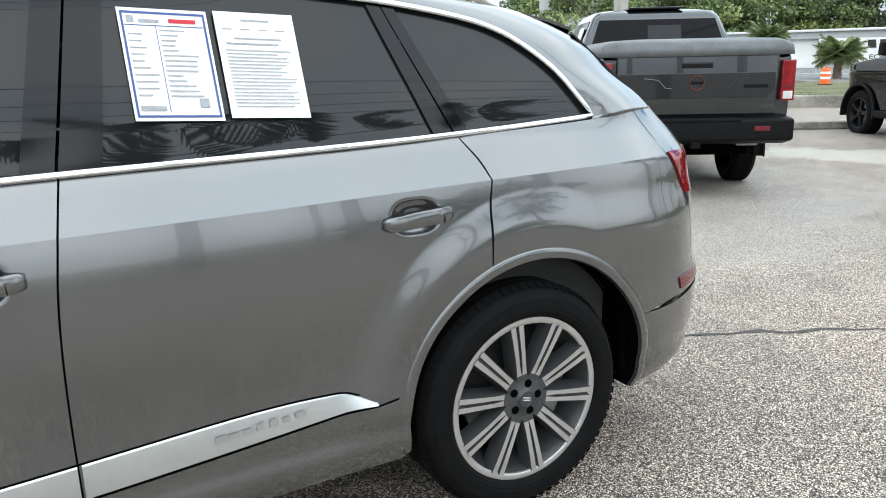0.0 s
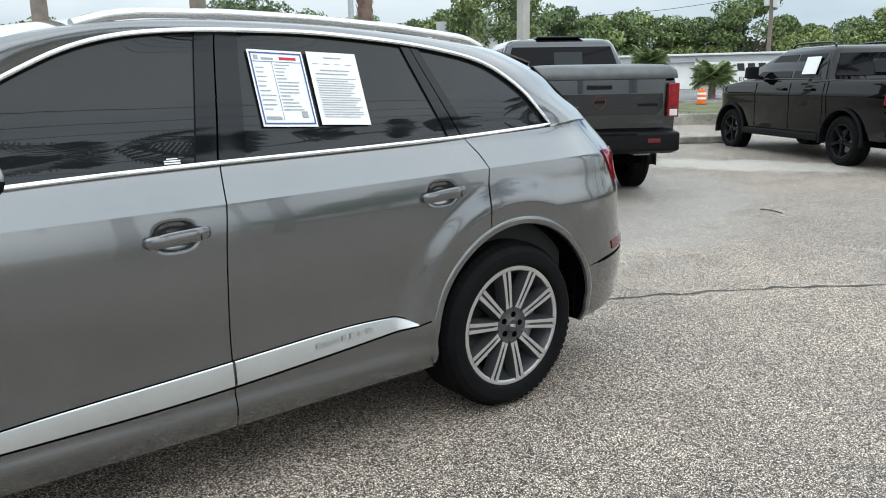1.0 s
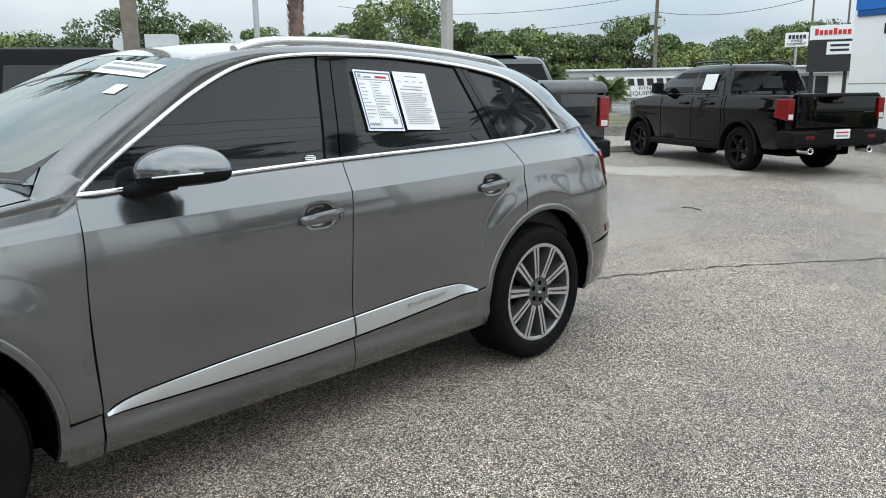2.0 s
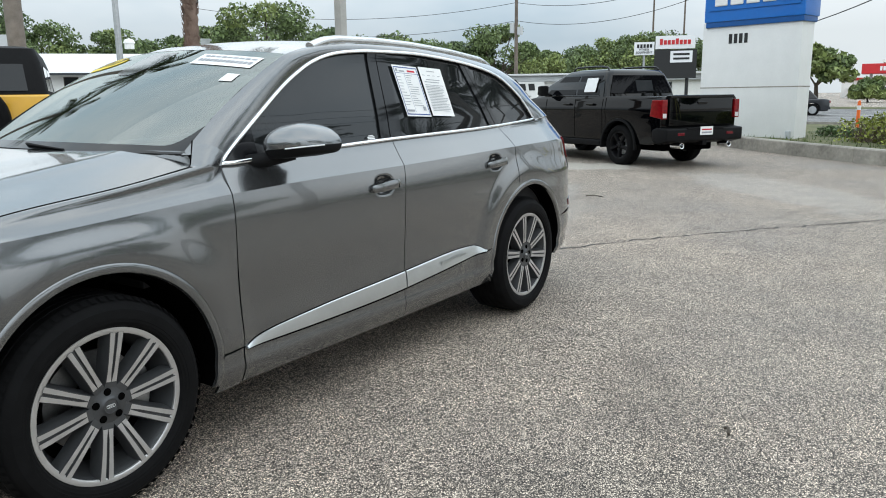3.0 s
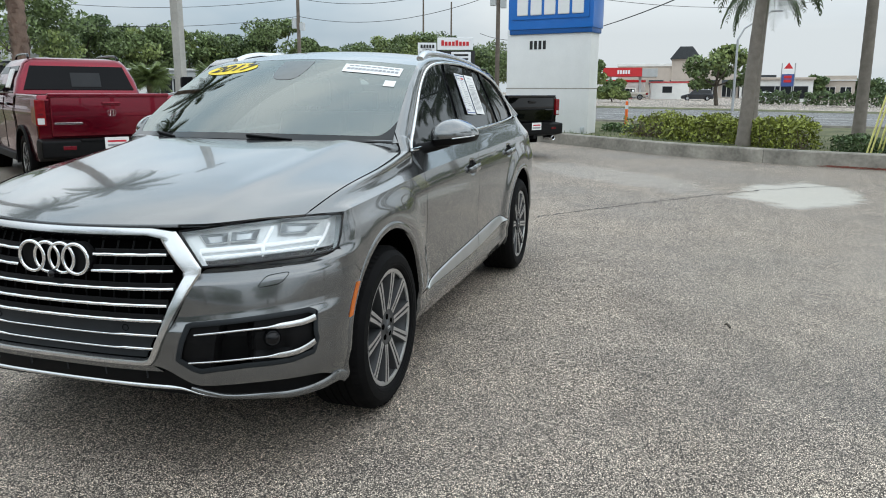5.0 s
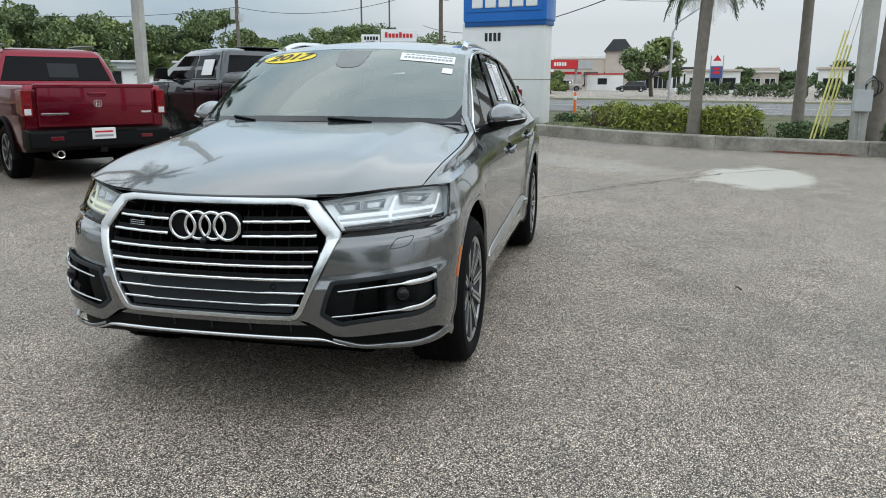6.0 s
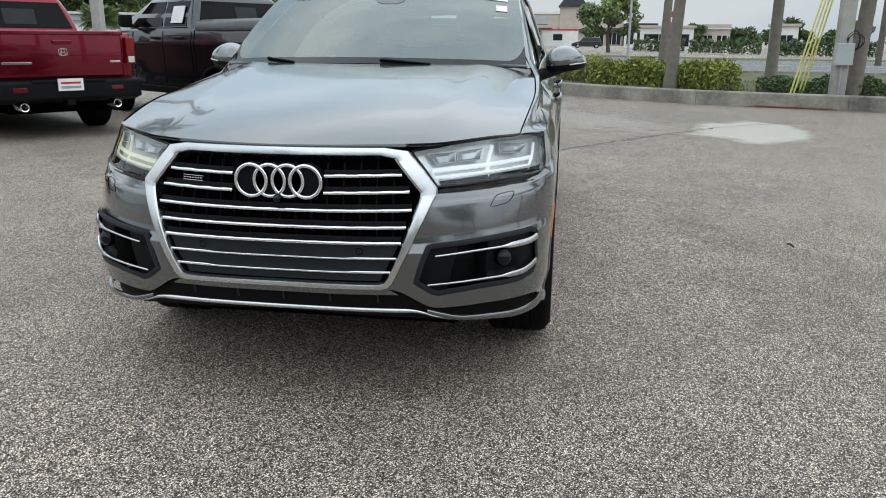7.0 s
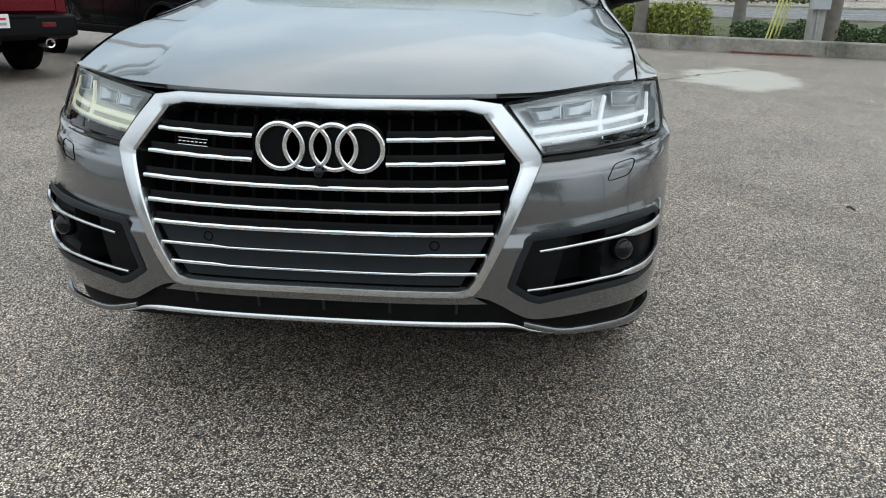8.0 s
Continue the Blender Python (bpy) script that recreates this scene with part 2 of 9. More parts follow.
# ---- surfaces of the place ----
def asphalt(name, dark, pale, stones=95.0, patches=()):
    """Worn asphalt: pale and dark aggregate in a grey binder, stains, and pale sandy patches of their own outline."""
    m = bpy.data.materials.new(name)
    m.use_nodes = True
    n, l = m.node_tree.nodes, m.node_tree.links
    b = n["Principled BSDF"]
    co = n.new("ShaderNodeTexCoord")

    def tex(kind, scale, **kw):
        t = n.new(kind)
        t.inputs["Scale"].default_value = scale
        for k, v in kw.items():
            t.inputs[k].default_value = v
        l.new(co.outputs["Object"], t.inputs["Vector"])
        return t

    def ramp(src, p0, c0, p1, c1):
        r = n.new("ShaderNodeValToRGB")
        r.color_ramp.elements[0].position, r.color_ramp.elements[0].color = p0, (*c0, 1)
        r.color_ramp.elements[1].position, r.color_ramp.elements[1].color = p1, (*c1, 1)
        l.new(src, r.inputs["Fac"])
        return r.outputs["Color"]

    def mix(fac, a, c, mode="MIX"):
        x = n.new("ShaderNodeMix")
        x.data_type, x.blend_type = "RGBA", mode
        if isinstance(fac, float):
            x.inputs[0].default_value = fac
        else:
            l.new(fac, x.inputs[0])
        for s, i in ((a, 6), (c, 7)):
            if isinstance(s, tuple):
                x.inputs[i].default_value = (*s, 1)
            else:
                l.new(s, x.inputs[i])
        return x.outputs[2]

    cells = tex("ShaderNodeTexVoronoi", stones, Randomness=1.0)
    sep = n.new("ShaderNodeSeparateColor")
    l.new(cells.outputs["Color"], sep.inputs[0])
    stone = n.new("ShaderNodeValToRGB")
    cr = stone.color_ramp
    cr.elements[0].position, cr.elements[0].color = 0.0, (*dark, 1)
    cr.elements[1].position, cr.elements[1].color = 1.0, (*pale, 1)
    for p, k in ((0.25, 0.13), (0.45, 0.34), (0.68, 0.54), (0.85, 0.78)):
        e = cr.elements.new(p)
        e.color = (*[d + (q - d) * k for d, q in zip(dark, pale)], 1)
    l.new(sep.outputs[0], stone.inputs["Fac"])
    joint = ramp(cells.outputs["Distance"], 0.28, (1.34, 1.34, 1.34), 0.68, (0.15, 0.15, 0.15))
    col = mix(1.0, stone.outputs["Color"], joint, "MULTIPLY")
    big = tex("ShaderNodeTexNoise", 0.35, Detail=5.0, Roughness=0.6)
    mid = tex("ShaderNodeTexNoise", 2.3, Detail=5.0, Roughness=0.65)
    col = mix(1.0, col, ramp(big.outputs["Fac"], 0.36, (0.84, 0.84, 0.84), 0.64, (1.14, 1.13, 1.12)), "MULTIPLY")
    col = mix(1.0, col, ramp(mid.outputs["Fac"], 0.34, (0.86, 0.86, 0.87), 0.66, (1.12, 1.12, 1.11)), "MULTIPLY")
    grit = tex("ShaderNodeTexNoise", 54.0, Detail=4.0, Roughness=0.75)
    col = mix(1.0, col, ramp(grit.outputs["Fac"], 0.37, (0.66, 0.66, 0.66), 0.63, (1.30, 1.30, 1.30)), "MULTIPLY")
    sepx = n.new("ShaderNodeSeparateXYZ")
    l.new(co.outputs["Object"], sepx.inputs[0])
    rag = tex("ShaderNodeTexNoise", 1.5, Detail=7.0, Roughness=0.65)

    def blot(cx, cy, rx, ry, turn, colour, amount):
        mp_ = n.new("ShaderNodeMapping")
        mp_.vector_type = "TEXTURE"
        mp_.inputs["Location"].default_value = (cx, cy, 0)
        mp_.inputs["Rotation"].default_value = (0, 0, radians(turn))
        mp_.inputs["Scale"].default_value = (rx, ry, 1000)
        l.new(co.outputs["Object"], mp_.inputs["Vector"])
        ln = n.new("ShaderNodeVectorMath")
        ln.operation = "LENGTH"
        l.new(mp_.outputs["Vector"], ln.inputs[0])
        ad = n.new("ShaderNodeMath")
        ad.operation = "MULTIPLY_ADD"
        ad.inputs[1].default_value = 1.5
        l.new(rag.outputs["Fac"], ad.inputs[0])
        l.new(ln.outputs["Value"], ad.inputs[2])
        mr = n.new("ShaderNodeMapRange")
        mr.inputs[1].default_value, mr.inputs[2].default_value = 1.52, 1.86
        mr.inputs[3].default_value, mr.inputs[4].default_value = amount, 0.0
        l.new(ad.outputs[0], mr.inputs[0])
        return mix(mr.outputs[0], col, colour, "MULTIPLY" if colour == DAMP else "MIX")

    for p in patches:
        col = blot(*p)
    l.new(col, b.inputs["Base Color"])
    rr = n.new("ShaderNodeMapRange")
    rr.inputs[1].default_value, rr.inputs[2].default_value, rr.inputs[3].default_value, rr.inputs[4].default_value = 0.35, 0.65, 0.55, 0.85
    l.new(big.outputs["Fac"], rr.inputs[0])
    l.new(rr.outputs[0], b.inputs["Roughness"])
    bp = n.new("ShaderNodeBump")
    bp.inputs["Strength"].default_value, bp.inputs["Distance"].default_value, bp.invert = 0.8, 0.006, True
    l.new(cells.outputs["Distance"], bp.inputs["Height"])
    l.new(bp.outputs["Normal"], b.inputs["Normal"])
    return m


SAND, DAMP = (0.55, 0.52, 0.46), (0.42, 0.41, 0.40)
ASPHALT = asphalt("coarse_asphalt", (0.037, 0.029, 0.024), (1.0, 0.85, 0.70), 182.0,
                  ((7.55, -3.98, 1.5, 0.86, -12, SAND, 0.85), (10.6, 3.4, 1.7, 0.8, -60, SAND, 0.55), (9.2, -1.0, 2.6, 0.8, 40, (0.40, 0.385, 0.36), 0.35), (6.5, 2.2, 3.0, 1.2, 30, (0.38, 0.365, 0.34), 0.35), (2.6, -4.7, 2.8, 1.1, -18, (0.41, 0.36, 0.305), 0.18),
                   (0.2, -2.4, 1.3, 0.30, 35, DAMP, 0.25), (-1.1, -2.3, 0.9, 0.35, 10, DAMP, 0.25)))
ROAD = asphalt("road_asphalt", (0.12, 0.12, 0.12), (0.34, 0.33, 0.32), 60.0)
CONCRETE = material("weathered_concrete", (0.27, 0.25, 0.215), 0.85, vary=0.5, scale=1.6, bump=0.35, bump_scale=45.0, detail=8.0)
CONCRETE_POLE = material("concrete_pole", (0.42, 0.41, 0.38), 0.8, vary=0.18, scale=3.0, bump=0.15, bump_scale=40.0)
GRASS_SOIL = material("lawn", (0.075, 0.085, 0.028), 0.95, vary=0.45, scale=1.2, color2=(0.15, 0.15, 0.07), bump=0.6, bump_scale=30.0)
GRASS = material("grass_blade", (0.07, 0.11, 0.025), 0.8, island=0.4)
MULCH = material("bed_mulch", (0.05, 0.036, 0.026), 0.95, vary=0.5, scale=6.0, bump=0.7, bump_scale=60.0)
LEAF_OAK = material("oak_leaf", (0.12, 0.165, 0.06), 0.6, island=0.5)
LEAF_LIGHT = material("young_leaf", (0.19, 0.235, 0.075), 0.6, island=0.45)
LEAF_DARK = material("dark_leaf", (0.085, 0.125, 0.05), 0.6, island=0.5)
LEAF_HEDGE = material("hedge_leaf", (0.25, 0.28, 0.058), 0.5, island=0.65)
LEAF_SHRUB = material("shrub_leaf", (0.085, 0.13, 0.05), 0.55, island=0.5)
LEAF_FAN = material("fan_palm_leaf", (0.13, 0.17, 0.06), 0.5, island=0.4)
LEAF_PALM = material("palm_frond", (0.055, 0.085, 0.03), 0.5, island=0.35)
TWIG = material("bare_twig", (0.16, 0.12, 0.09), 0.8, vary=0.2, scale=10.0)
BARK = material("oak_bark", (0.085, 0.07, 0.055), 0.95, vary=0.35, scale=5.0, bump=0.6, bump_scale=30.0)
PALM_BARK = material("palm_bark", (0.19, 0.135, 0.105), 0.95, vary=0.35, scale=4.0, bump=0.7, bump_scale=25.0)
PALM_SMOOTH = material("smooth_palm_bark", (0.20, 0.175, 0.15), 0.9, vary=0.22, scale=6.0, bump=0.35, bump_scale=18.0)
SIGN_WHITE = material("white_rendered_pylon", (0.74, 0.74, 0.73), 0.6, vary=0.04, scale=2.0, bump=0.05, bump_scale=60.0)
SIGN_BLUE = material("blue_sign_panel", (0.02, 0.17, 0.58), 0.3, vary=0.05, scale=2.0, coat=0.4)
SIGN_BLUE_D = material("dark_blue_sign_edge", (0.012, 0.10, 0.34), 0.35, vary=0.06, scale=2.0)
WHITE_PLASTIC = material("white_letters", (0.8, 0.8, 0.8), 0.4, vary=0.02, scale=8.0)
WALL_WHITE = material("white_wall", (0.76, 0.75, 0.72), 0.8, vary=0.1, scale=0.7, bump=0.08, bump_scale=30.0)
WALL_GREY = material("grey_fascia", (0.42, 0.43, 0.43), 0.7, vary=0.1, scale=1.0)
WALL_BEIGE = material("beige_stucco", (0.50, 0.43, 0.37), 0.85, vary=0.1, scale=0.6, bump=0.08, bump_scale=30.0)
ROOF_GREY = material("pale_metal_roof", (0.62, 0.62, 0.61), 0.5, vary=0.1, scale=1.0)
ROOF_DARK = material("dark_shingle_roof", (0.05, 0.055, 0.06), 0.85, vary=0.2, scale=3.0)
DARK_GLASS = material("dark_shop_glass", (0.02, 0.022, 0.025), 0.1, vary=0.2, scale=2.0)
RED_SIGN = material("red_sign", (0.55, 0.025, 0.03), 0.4, vary=0.05, scale=3.0)
ORANGE = material("orange_plastic", (0.75, 0.13, 0.01), 0.5, vary=0.06, scale=6.0)
YELLOW_GUARD = material("yellow_guy_guard", (0.76, 0.72, 0.26), 0.55, vary=0.1, scale=8.0)
GALV = material("galvanised_steel", (0.42, 0.43, 0.44), 0.45, 0.7, vary=0.12, scale=6.0)
CABLE = material("black_cable", (0.015, 0.015, 0.016), 0.6, vary=0.1, scale=8.0)
WOOD_POLE = material("timber_pole", (0.13, 0.105, 0.085), 0.9, vary=0.25, scale=4.0, bump=0.3, bump_scale=40.0)
BOX_GREY = material("grey_meter_box", (0.45, 0.47, 0.48), 0.5, vary=0.06, scale=6.0)
FALLEN = material("fallen_red_leaf", (0.22, 0.05, 0.03), 0.8, island=0.4)
PAINT_LINE = material("white_road_paint", (0.62, 0.62, 0.6), 0.7, vary=0.15, scale=2.0)

# ---- mesh tools ----
def part(name, data, mat, parent=None, label=""):
    """Links a bmesh, or (verts, faces), as one mesh object under a thing or a part."""
    me = bpy.data.meshes.new(name)
    if isinstance(data, tuple):
        v, f = data
        me.from_pydata([tuple(map(float, p)) for p in v], [], [tuple(map(int, q)) for q in f])
    else:
        data.to_mesh(me)
        data.free()
    me.update()
    for m in mat if isinstance(mat, (list, tuple)) else [mat]:
        me.materials.append(m)
    ob = new(name, me)
    if parent is not None:
        ob.parent = parent
    return tagged(ob, label)


def smooth(ob, angle=40):
    ob.data.shade_smooth()
    if angle < 180:
        ob.data.set_sharp_from_angle(angle=radians(angle))
    return ob


def thing(name, label, category, place=None, group="", kind=""):
    ob = new(name)
    ob.empty_display_size = 0.2
    if place is not None:
        ob.matrix_world = place
    return tagged(ob, label, category, group, kind)


def spline(xs, ys):
    """A natural cubic through the given knots, held flat outside them."""
    xs, ys = np.array(xs, float), np.array(ys, float)
    n = len(xs)
    h = np.diff(xs)
    a, r = np.eye(n), np.zeros(n)
    for i in range(1, n - 1):
        a[i, i - 1:i + 2] = h[i - 1], 2 * (h[i - 1] + h[i]), h[i]
        r[i] = 6 * ((ys[i + 1] - ys[i]) / h[i] - (ys[i] - ys[i - 1]) / h[i - 1])
    m = np.linalg.solve(a, r)

    def f(x):
        x = np.clip(np.asarray(x, float), xs[0], xs[-1])
        i = np.clip(np.searchsorted(xs, x) - 1, 0, n - 2)
        d0, d1 = xs[i + 1] - x, x - xs[i]
        return (m[i] * d0 ** 3 + m[i + 1] * d1 ** 3) / (6 * h[i]) + (ys[i] / h[i] - m[i] * h[i] / 6) * d0 + (ys[i + 1] / h[i] - m[i + 1] * h[i] / 6) * d1
    return f


def curve(points, round_off=True):
    """A curve of [0, 1] through points of any dimension, by length along it."""
    p = np.array(points, float)
    if round_off and len(p) > 2:
        q = np.vstack([2 * p[0] - p[1], p, 2 * p[-1] - p[-2]])
        out = []
        for i in range(1, len(q) - 2):
            for t in np.linspace(0, 1, 14, endpoint=False):
                out.append(0.5 * (2 * q[i] + (q[i + 1] - q[i - 1]) * t + (2 * q[i - 1] - 5 * q[i] + 4 * q[i + 1] - q[i + 2]) * t * t
                                  + (3 * q[i] - q[i - 1] - 3 * q[i + 1] + q[i + 2]) * t ** 3))
        p = np.array(out + [p[-1]])
    d = np.concatenate([[0], np.cumsum(np.linalg.norm(np.diff(p, axis=0), axis=1))])
    d /= d[-1]

    def f(t):
        return np.stack([np.interp(t, d, p[:, k]) for k in range(p.shape[1])], -1)
    f.points = p
    return f


def coons(bottom, top, left, right, nu, nv):
    u, v = np.linspace(0, 1, nu + 1)[None, :, None], np.linspace(0, 1, nv + 1)[:, None, None]
    b, t = bottom(u[0, :, 0])[None], top(u[0, :, 0])[None]
    l, r = left(v[:, 0, 0])[:, None], right(v[:, 0, 0])[:, None]
    return (1 - v) * b + v * t + (1 - u) * l + u * r - ((1 - u) * (1 - v) * b[:, :1] + u * (1 - v) * b[:, -1:] + (1 - u) * v * t[:, :1] + u * v * t[:, -1:])


def grid_normals(g):
    du, dv = np.gradient(g, axis=1), np.gradient(g, axis=0)
    n = np.cross(du, dv)
    return n / np.maximum(np.linalg.norm(n, axis=2, keepdims=True), 1e-9)


def sheet(g, rim=0.012, toward=None, keep=None):
    """Verts and faces of a grid of points, its edge folded back by rim; toward: a point inside the thing."""
    nv, nu = g.shape[:2]
    n = grid_normals(g)
    inside = np.array(toward if toward is not None else (0.0, 0.0, 0.7))
    flip = float(np.sum(n * (g - inside))) < 0
    if flip:
        n = -n
    v = list(g.reshape(-1, 3))
    idx = np.arange(nv * nu).reshape(nv, nu)
    f = []
    for j in range(nv - 1):
        for i in range(nu - 1):
            if keep is not None and not keep(0.25 * (g[j, i] + g[j + 1, i] + g[j, i + 1] + g[j + 1, i + 1])):
                continue
            q = (idx[j, i], idx[j, i + 1], idx[j + 1, i + 1], idx[j + 1, i])
            f.append(q[::-1] if flip else q)
    if rim:
        loop = list(idx[0, :]) + list(idx[1:, -1]) + list(idx[-1, -2::-1]) + list(idx[-2:0:-1, 0])
        base, flat = len(v), n.reshape(-1, 3)
        v += [v[k] - rim * flat[k] for k in loop]
        m = len(loop)
        for k in range(m):
            q = (loop[k], base + k, base + (k + 1) % m, loop[(k + 1) % m])
            f.append(q[::-1] if flip else q)
    return v, f


def mirrored(g):
    return g[:, ::-1] * np.array((1, -1, 1))


def tube(points, radius, sides=6, closed=False):
    """A round bar along points."""
    p = np.array(points, float)
    n = len(p)
    rad = np.full(n, radius) if np.isscalar(radius) else np.array(radius, float)
    t = np.roll(p, -1, 0) - np.roll(p, 1, 0) if closed else np.gradient(p, axis=0)
    t /= np.maximum(np.linalg.norm(t, axis=1, keepdims=True), 1e-9)
    if closed:
        c = p - p.mean(0)
        up = np.sum(np.cross(c, np.roll(c, -1, 0)), 0)
        up /= np.linalg.norm(up)
    else:
        up = np.array((0, 0, 1.0)) if abs(np.mean(np.abs(t[:, 2]))) < 0.8 else np.array((1.0, 0, 0))
    a = np.cross(t, up)
    a /= np.maximum(np.linalg.norm(a, axis=1, keepdims=True), 1e-9)
    b = np.cross(a, t)
    v, f = [], []
    for i in range(n):
        for k in range(sides):
            w = 2 * math.pi * k / sides
            v.append(p[i] + rad[i] * (math.cos(w) * a[i] + math.sin(w) * b[i]))
    for i in range(n if closed else n - 1):
        j = (i + 1) % n
        for k in range(sides):
            f.append((i * sides + k, i * sides + (k + 1) % sides, j * sides + (k + 1) % sides, j * sides + k))
    if not closed:
        f.append(tuple(range(sides)))
        f.append(tuple((n - 1) * sides + k for k in range(sides))[::-1])
    return v, f


def ribbon(points, normals, width, height, closed=False):
    """A flat bar of that width across the path and height along the normals, with a slightly crowned top."""
    p, nn = np.array(points, float), np.array(normals, float)
    nn = nn / np.linalg.norm(nn, axis=1, keepdims=True)
    n = len(p)
    t = np.roll(p, -1, 0) - np.roll(p, 1, 0) if closed else np.gradient(p, axis=0)
    t /= np.maximum(np.linalg.norm(t, axis=1, keepdims=True), 1e-9)
    a = np.cross(t, nn)
    a /= np.maximum(np.linalg.norm(a, axis=1, keepdims=True), 1e-9)
    wd = np.full(n, width) if np.isscalar(width) else np.array(width, float)
    prof = [(-0.5, -0.3), (-0.5, 0.6), (-0.3, 0.95), (0.0, 1.05), (0.3, 0.95), (0.5, 0.6), (0.5, -0.3)]
    m = len(prof)
    v, f = [], []
    for i in range(n):
        for x, y in prof:
            v.append(p[i] + a[i] * wd[i] * x + nn[i] * height * y)
    for i in range(n if closed else n - 1):
        j = (i + 1) % n
        for k in range(m):
            f.append((i * m + k, j * m + k, j * m + (k + 1) % m, i * m + (k + 1) % m))
    if not closed:
        f.append(tuple(range(m)))
        f.append(tuple((n - 1) * m + k for k in range(m))[::-1])
    return v, f


def lathe(profile, sides=48, axis="y", arc=2 * math.pi):
    """Turns (radius, along) pairs round an axis."""
    v, f = [], []
    n = len(profile)
    for i in range(sides):
        w = arc * i / sides
        for r, h in profile:
            a, b = r * math.cos(w), r * math.sin(w)
            v.append((a, h, b) if axis == "y" else (a, b, h) if axis == "z" else (h, a, b))
    for i in range(sides):
        j = (i + 1) % sides
        for k in range(n - 1):
            f.append((i * n + k, i * n + k + 1, j * n + k + 1, j * n + k))
    return v, f


def box(x0, x1, y0, y1, z0, z1, bevel=0.0, seg=2):
    bm = bmesh.new()
    bmesh.ops.create_cube(bm, size=1.0)
    for w in bm.verts:
        w.co = Vector(((x0 + x1) / 2 + w.co.x * (x1 - x0), (y0 + y1) / 2 + w.co.y * (y1 - y0), (z0 + z1) / 2 + w.co.z * (z1 - z0)))
    if bevel:
        bmesh.ops.bevel(bm, geom=list(bm.edges), offset=bevel, segments=seg, affect="EDGES", profile=0.6)
    return bm


def join(*datas):
    v, f = [], []
    for a, b in datas:
        k = len(v)
        v += list(a)
        f += [tuple(i + k for i in q) for q in b]
    return v, f


def moved(data, m):
    v, f = data
    return [tuple(m @ Vector(p)) for p in v], f


def extruded(outline, y0, y1, axes="xz"):
    """A prism of a plane outline between two depths."""
    n = len(outline)
    put = {"xz": lambda a, b, d: (a, d, b), "yz": lambda a, b, d: (d, a, b), "xy": lambda a, b, d: (a, b, d)}[axes]
    v = [put(a, b, y0) for a, b in outline] + [put(a, b, y1) for a, b in outline]
    f = [tuple(range(n)), tuple(range(2 * n - 1, n - 1, -1))] + [(i, n + i, n + (i + 1) % n, (i + 1) % n)[::-1] for i in range(n)]
    bm = bmesh.new()
    vs = [bm.verts.new(p) for p in v]
    for q in f:
        bm.faces.new([vs[i] for i in q])
    bmesh.ops.recalc_face_normals(bm, faces=list(bm.faces))
    return bm


def bevelled(bm, offset=0.01, seg=2):
    bmesh.ops.bevel(bm, geom=list(bm.edges), offset=offset, segments=seg, affect="EDGES", profile=0.6, clamp_overlap=True)
    return bm

# ---- the grey SUV ----
FRONT_S, REAR_S, FRONT_L, REAR_L = -1.80, 1.75, 1.08, 1.30
WHEELS = ((-1.497, 0.383), (1.497, 0.383))
HANDLES = ((0.045, 0.992), (1.125, 1.022))
ARCHES = ((-1.485, 0.398), (1.53, 0.398))
crease_z = spline((-2.9, -1.88, -0.9, 0.2, 1.4, 2.9), (0.988, 0.995, 1.05, 1.075, 1.102, 1.13))
belt_z = spline((-2.0, -0.87, 0.0, 1.33, 1.87, 3.0), (1.11, 1.153, 1.19, 1.225, 1.25, 1.30))
lower_w = spline((0.15, 0.25, 0.32, 0.345, 0.385, 0.43, 0.56, 0.75, 0.92, 1.0, 1.06), (0.86, 0.912, 0.942, 0.947, 0.941, 0.943, 0.944, 0.954, 0.955, 0.948, 0.935))
upper_w = spline((0.0, 0.03, 0.07, 0.115, 0.2, 0.45, 0.56), (0.935, 0.911, 0.880, 0.848, 0.816, 0.724, 0.684))
front_x = spline((0.15, 0.3, 0.5, 0.8, 0.95, 1.0, 1.06, 1.2), (-2.36, -2.44, -2.475, -2.487, -2.452, -2.428, -2.385, -2.2))
rear_x = spline((0.15, 0.3, 0.45, 0.62, 0.70, 0.9, 1.05, 1.13, 1.3), (2.42, 2.55, 2.605, 2.63, 2.60, 2.56, 2.54, 2.525, 2.37))


def ease(k):
    k = np.clip(k, 0, 1)
    return k * k * (3 - 2 * k)


def half_width(x, z):
    zc = crease_z(x)
    w = np.where(z < zc, lower_w(z * 1.06 / zc), upper_w(z - zc))
    for (cx, cz), r1, ramp_w, out in zip(ARCHES, (0.69, 0.672), (0.19, 0.13), (0.023, 0.026)):
        r = np.hypot(x - cx, z - cz)
        k = np.clip((r1 - r) / ramp_w, 0, 1)
        w = w + out * k * k * (3 - 2 * k) * np.clip((z - 0.25) / 0.2, 0, 1) * ease((zc + 0.015 - z) / 0.10)
    for cx, cz in HANDLES:
        d = (np.abs((x - cx) / 0.074) ** 2.8 + np.abs((z - cz) / 0.050) ** 2.8) ** (1 / 2.8)
        k = np.clip((1.10 - d) / 0.62, 0, 1)
        w = w - 0.017 * k * k * (3 - 2 * k)
    return w


def nose_n(z):
    """How square the nose is in plan: boxy at the bumper, more pointed at the headlamps."""
    return np.interp(z, (0.30, 0.58, 0.82, 0.95, 1.10), (2.8, 2.8, 1.97, 1.80, 1.75))


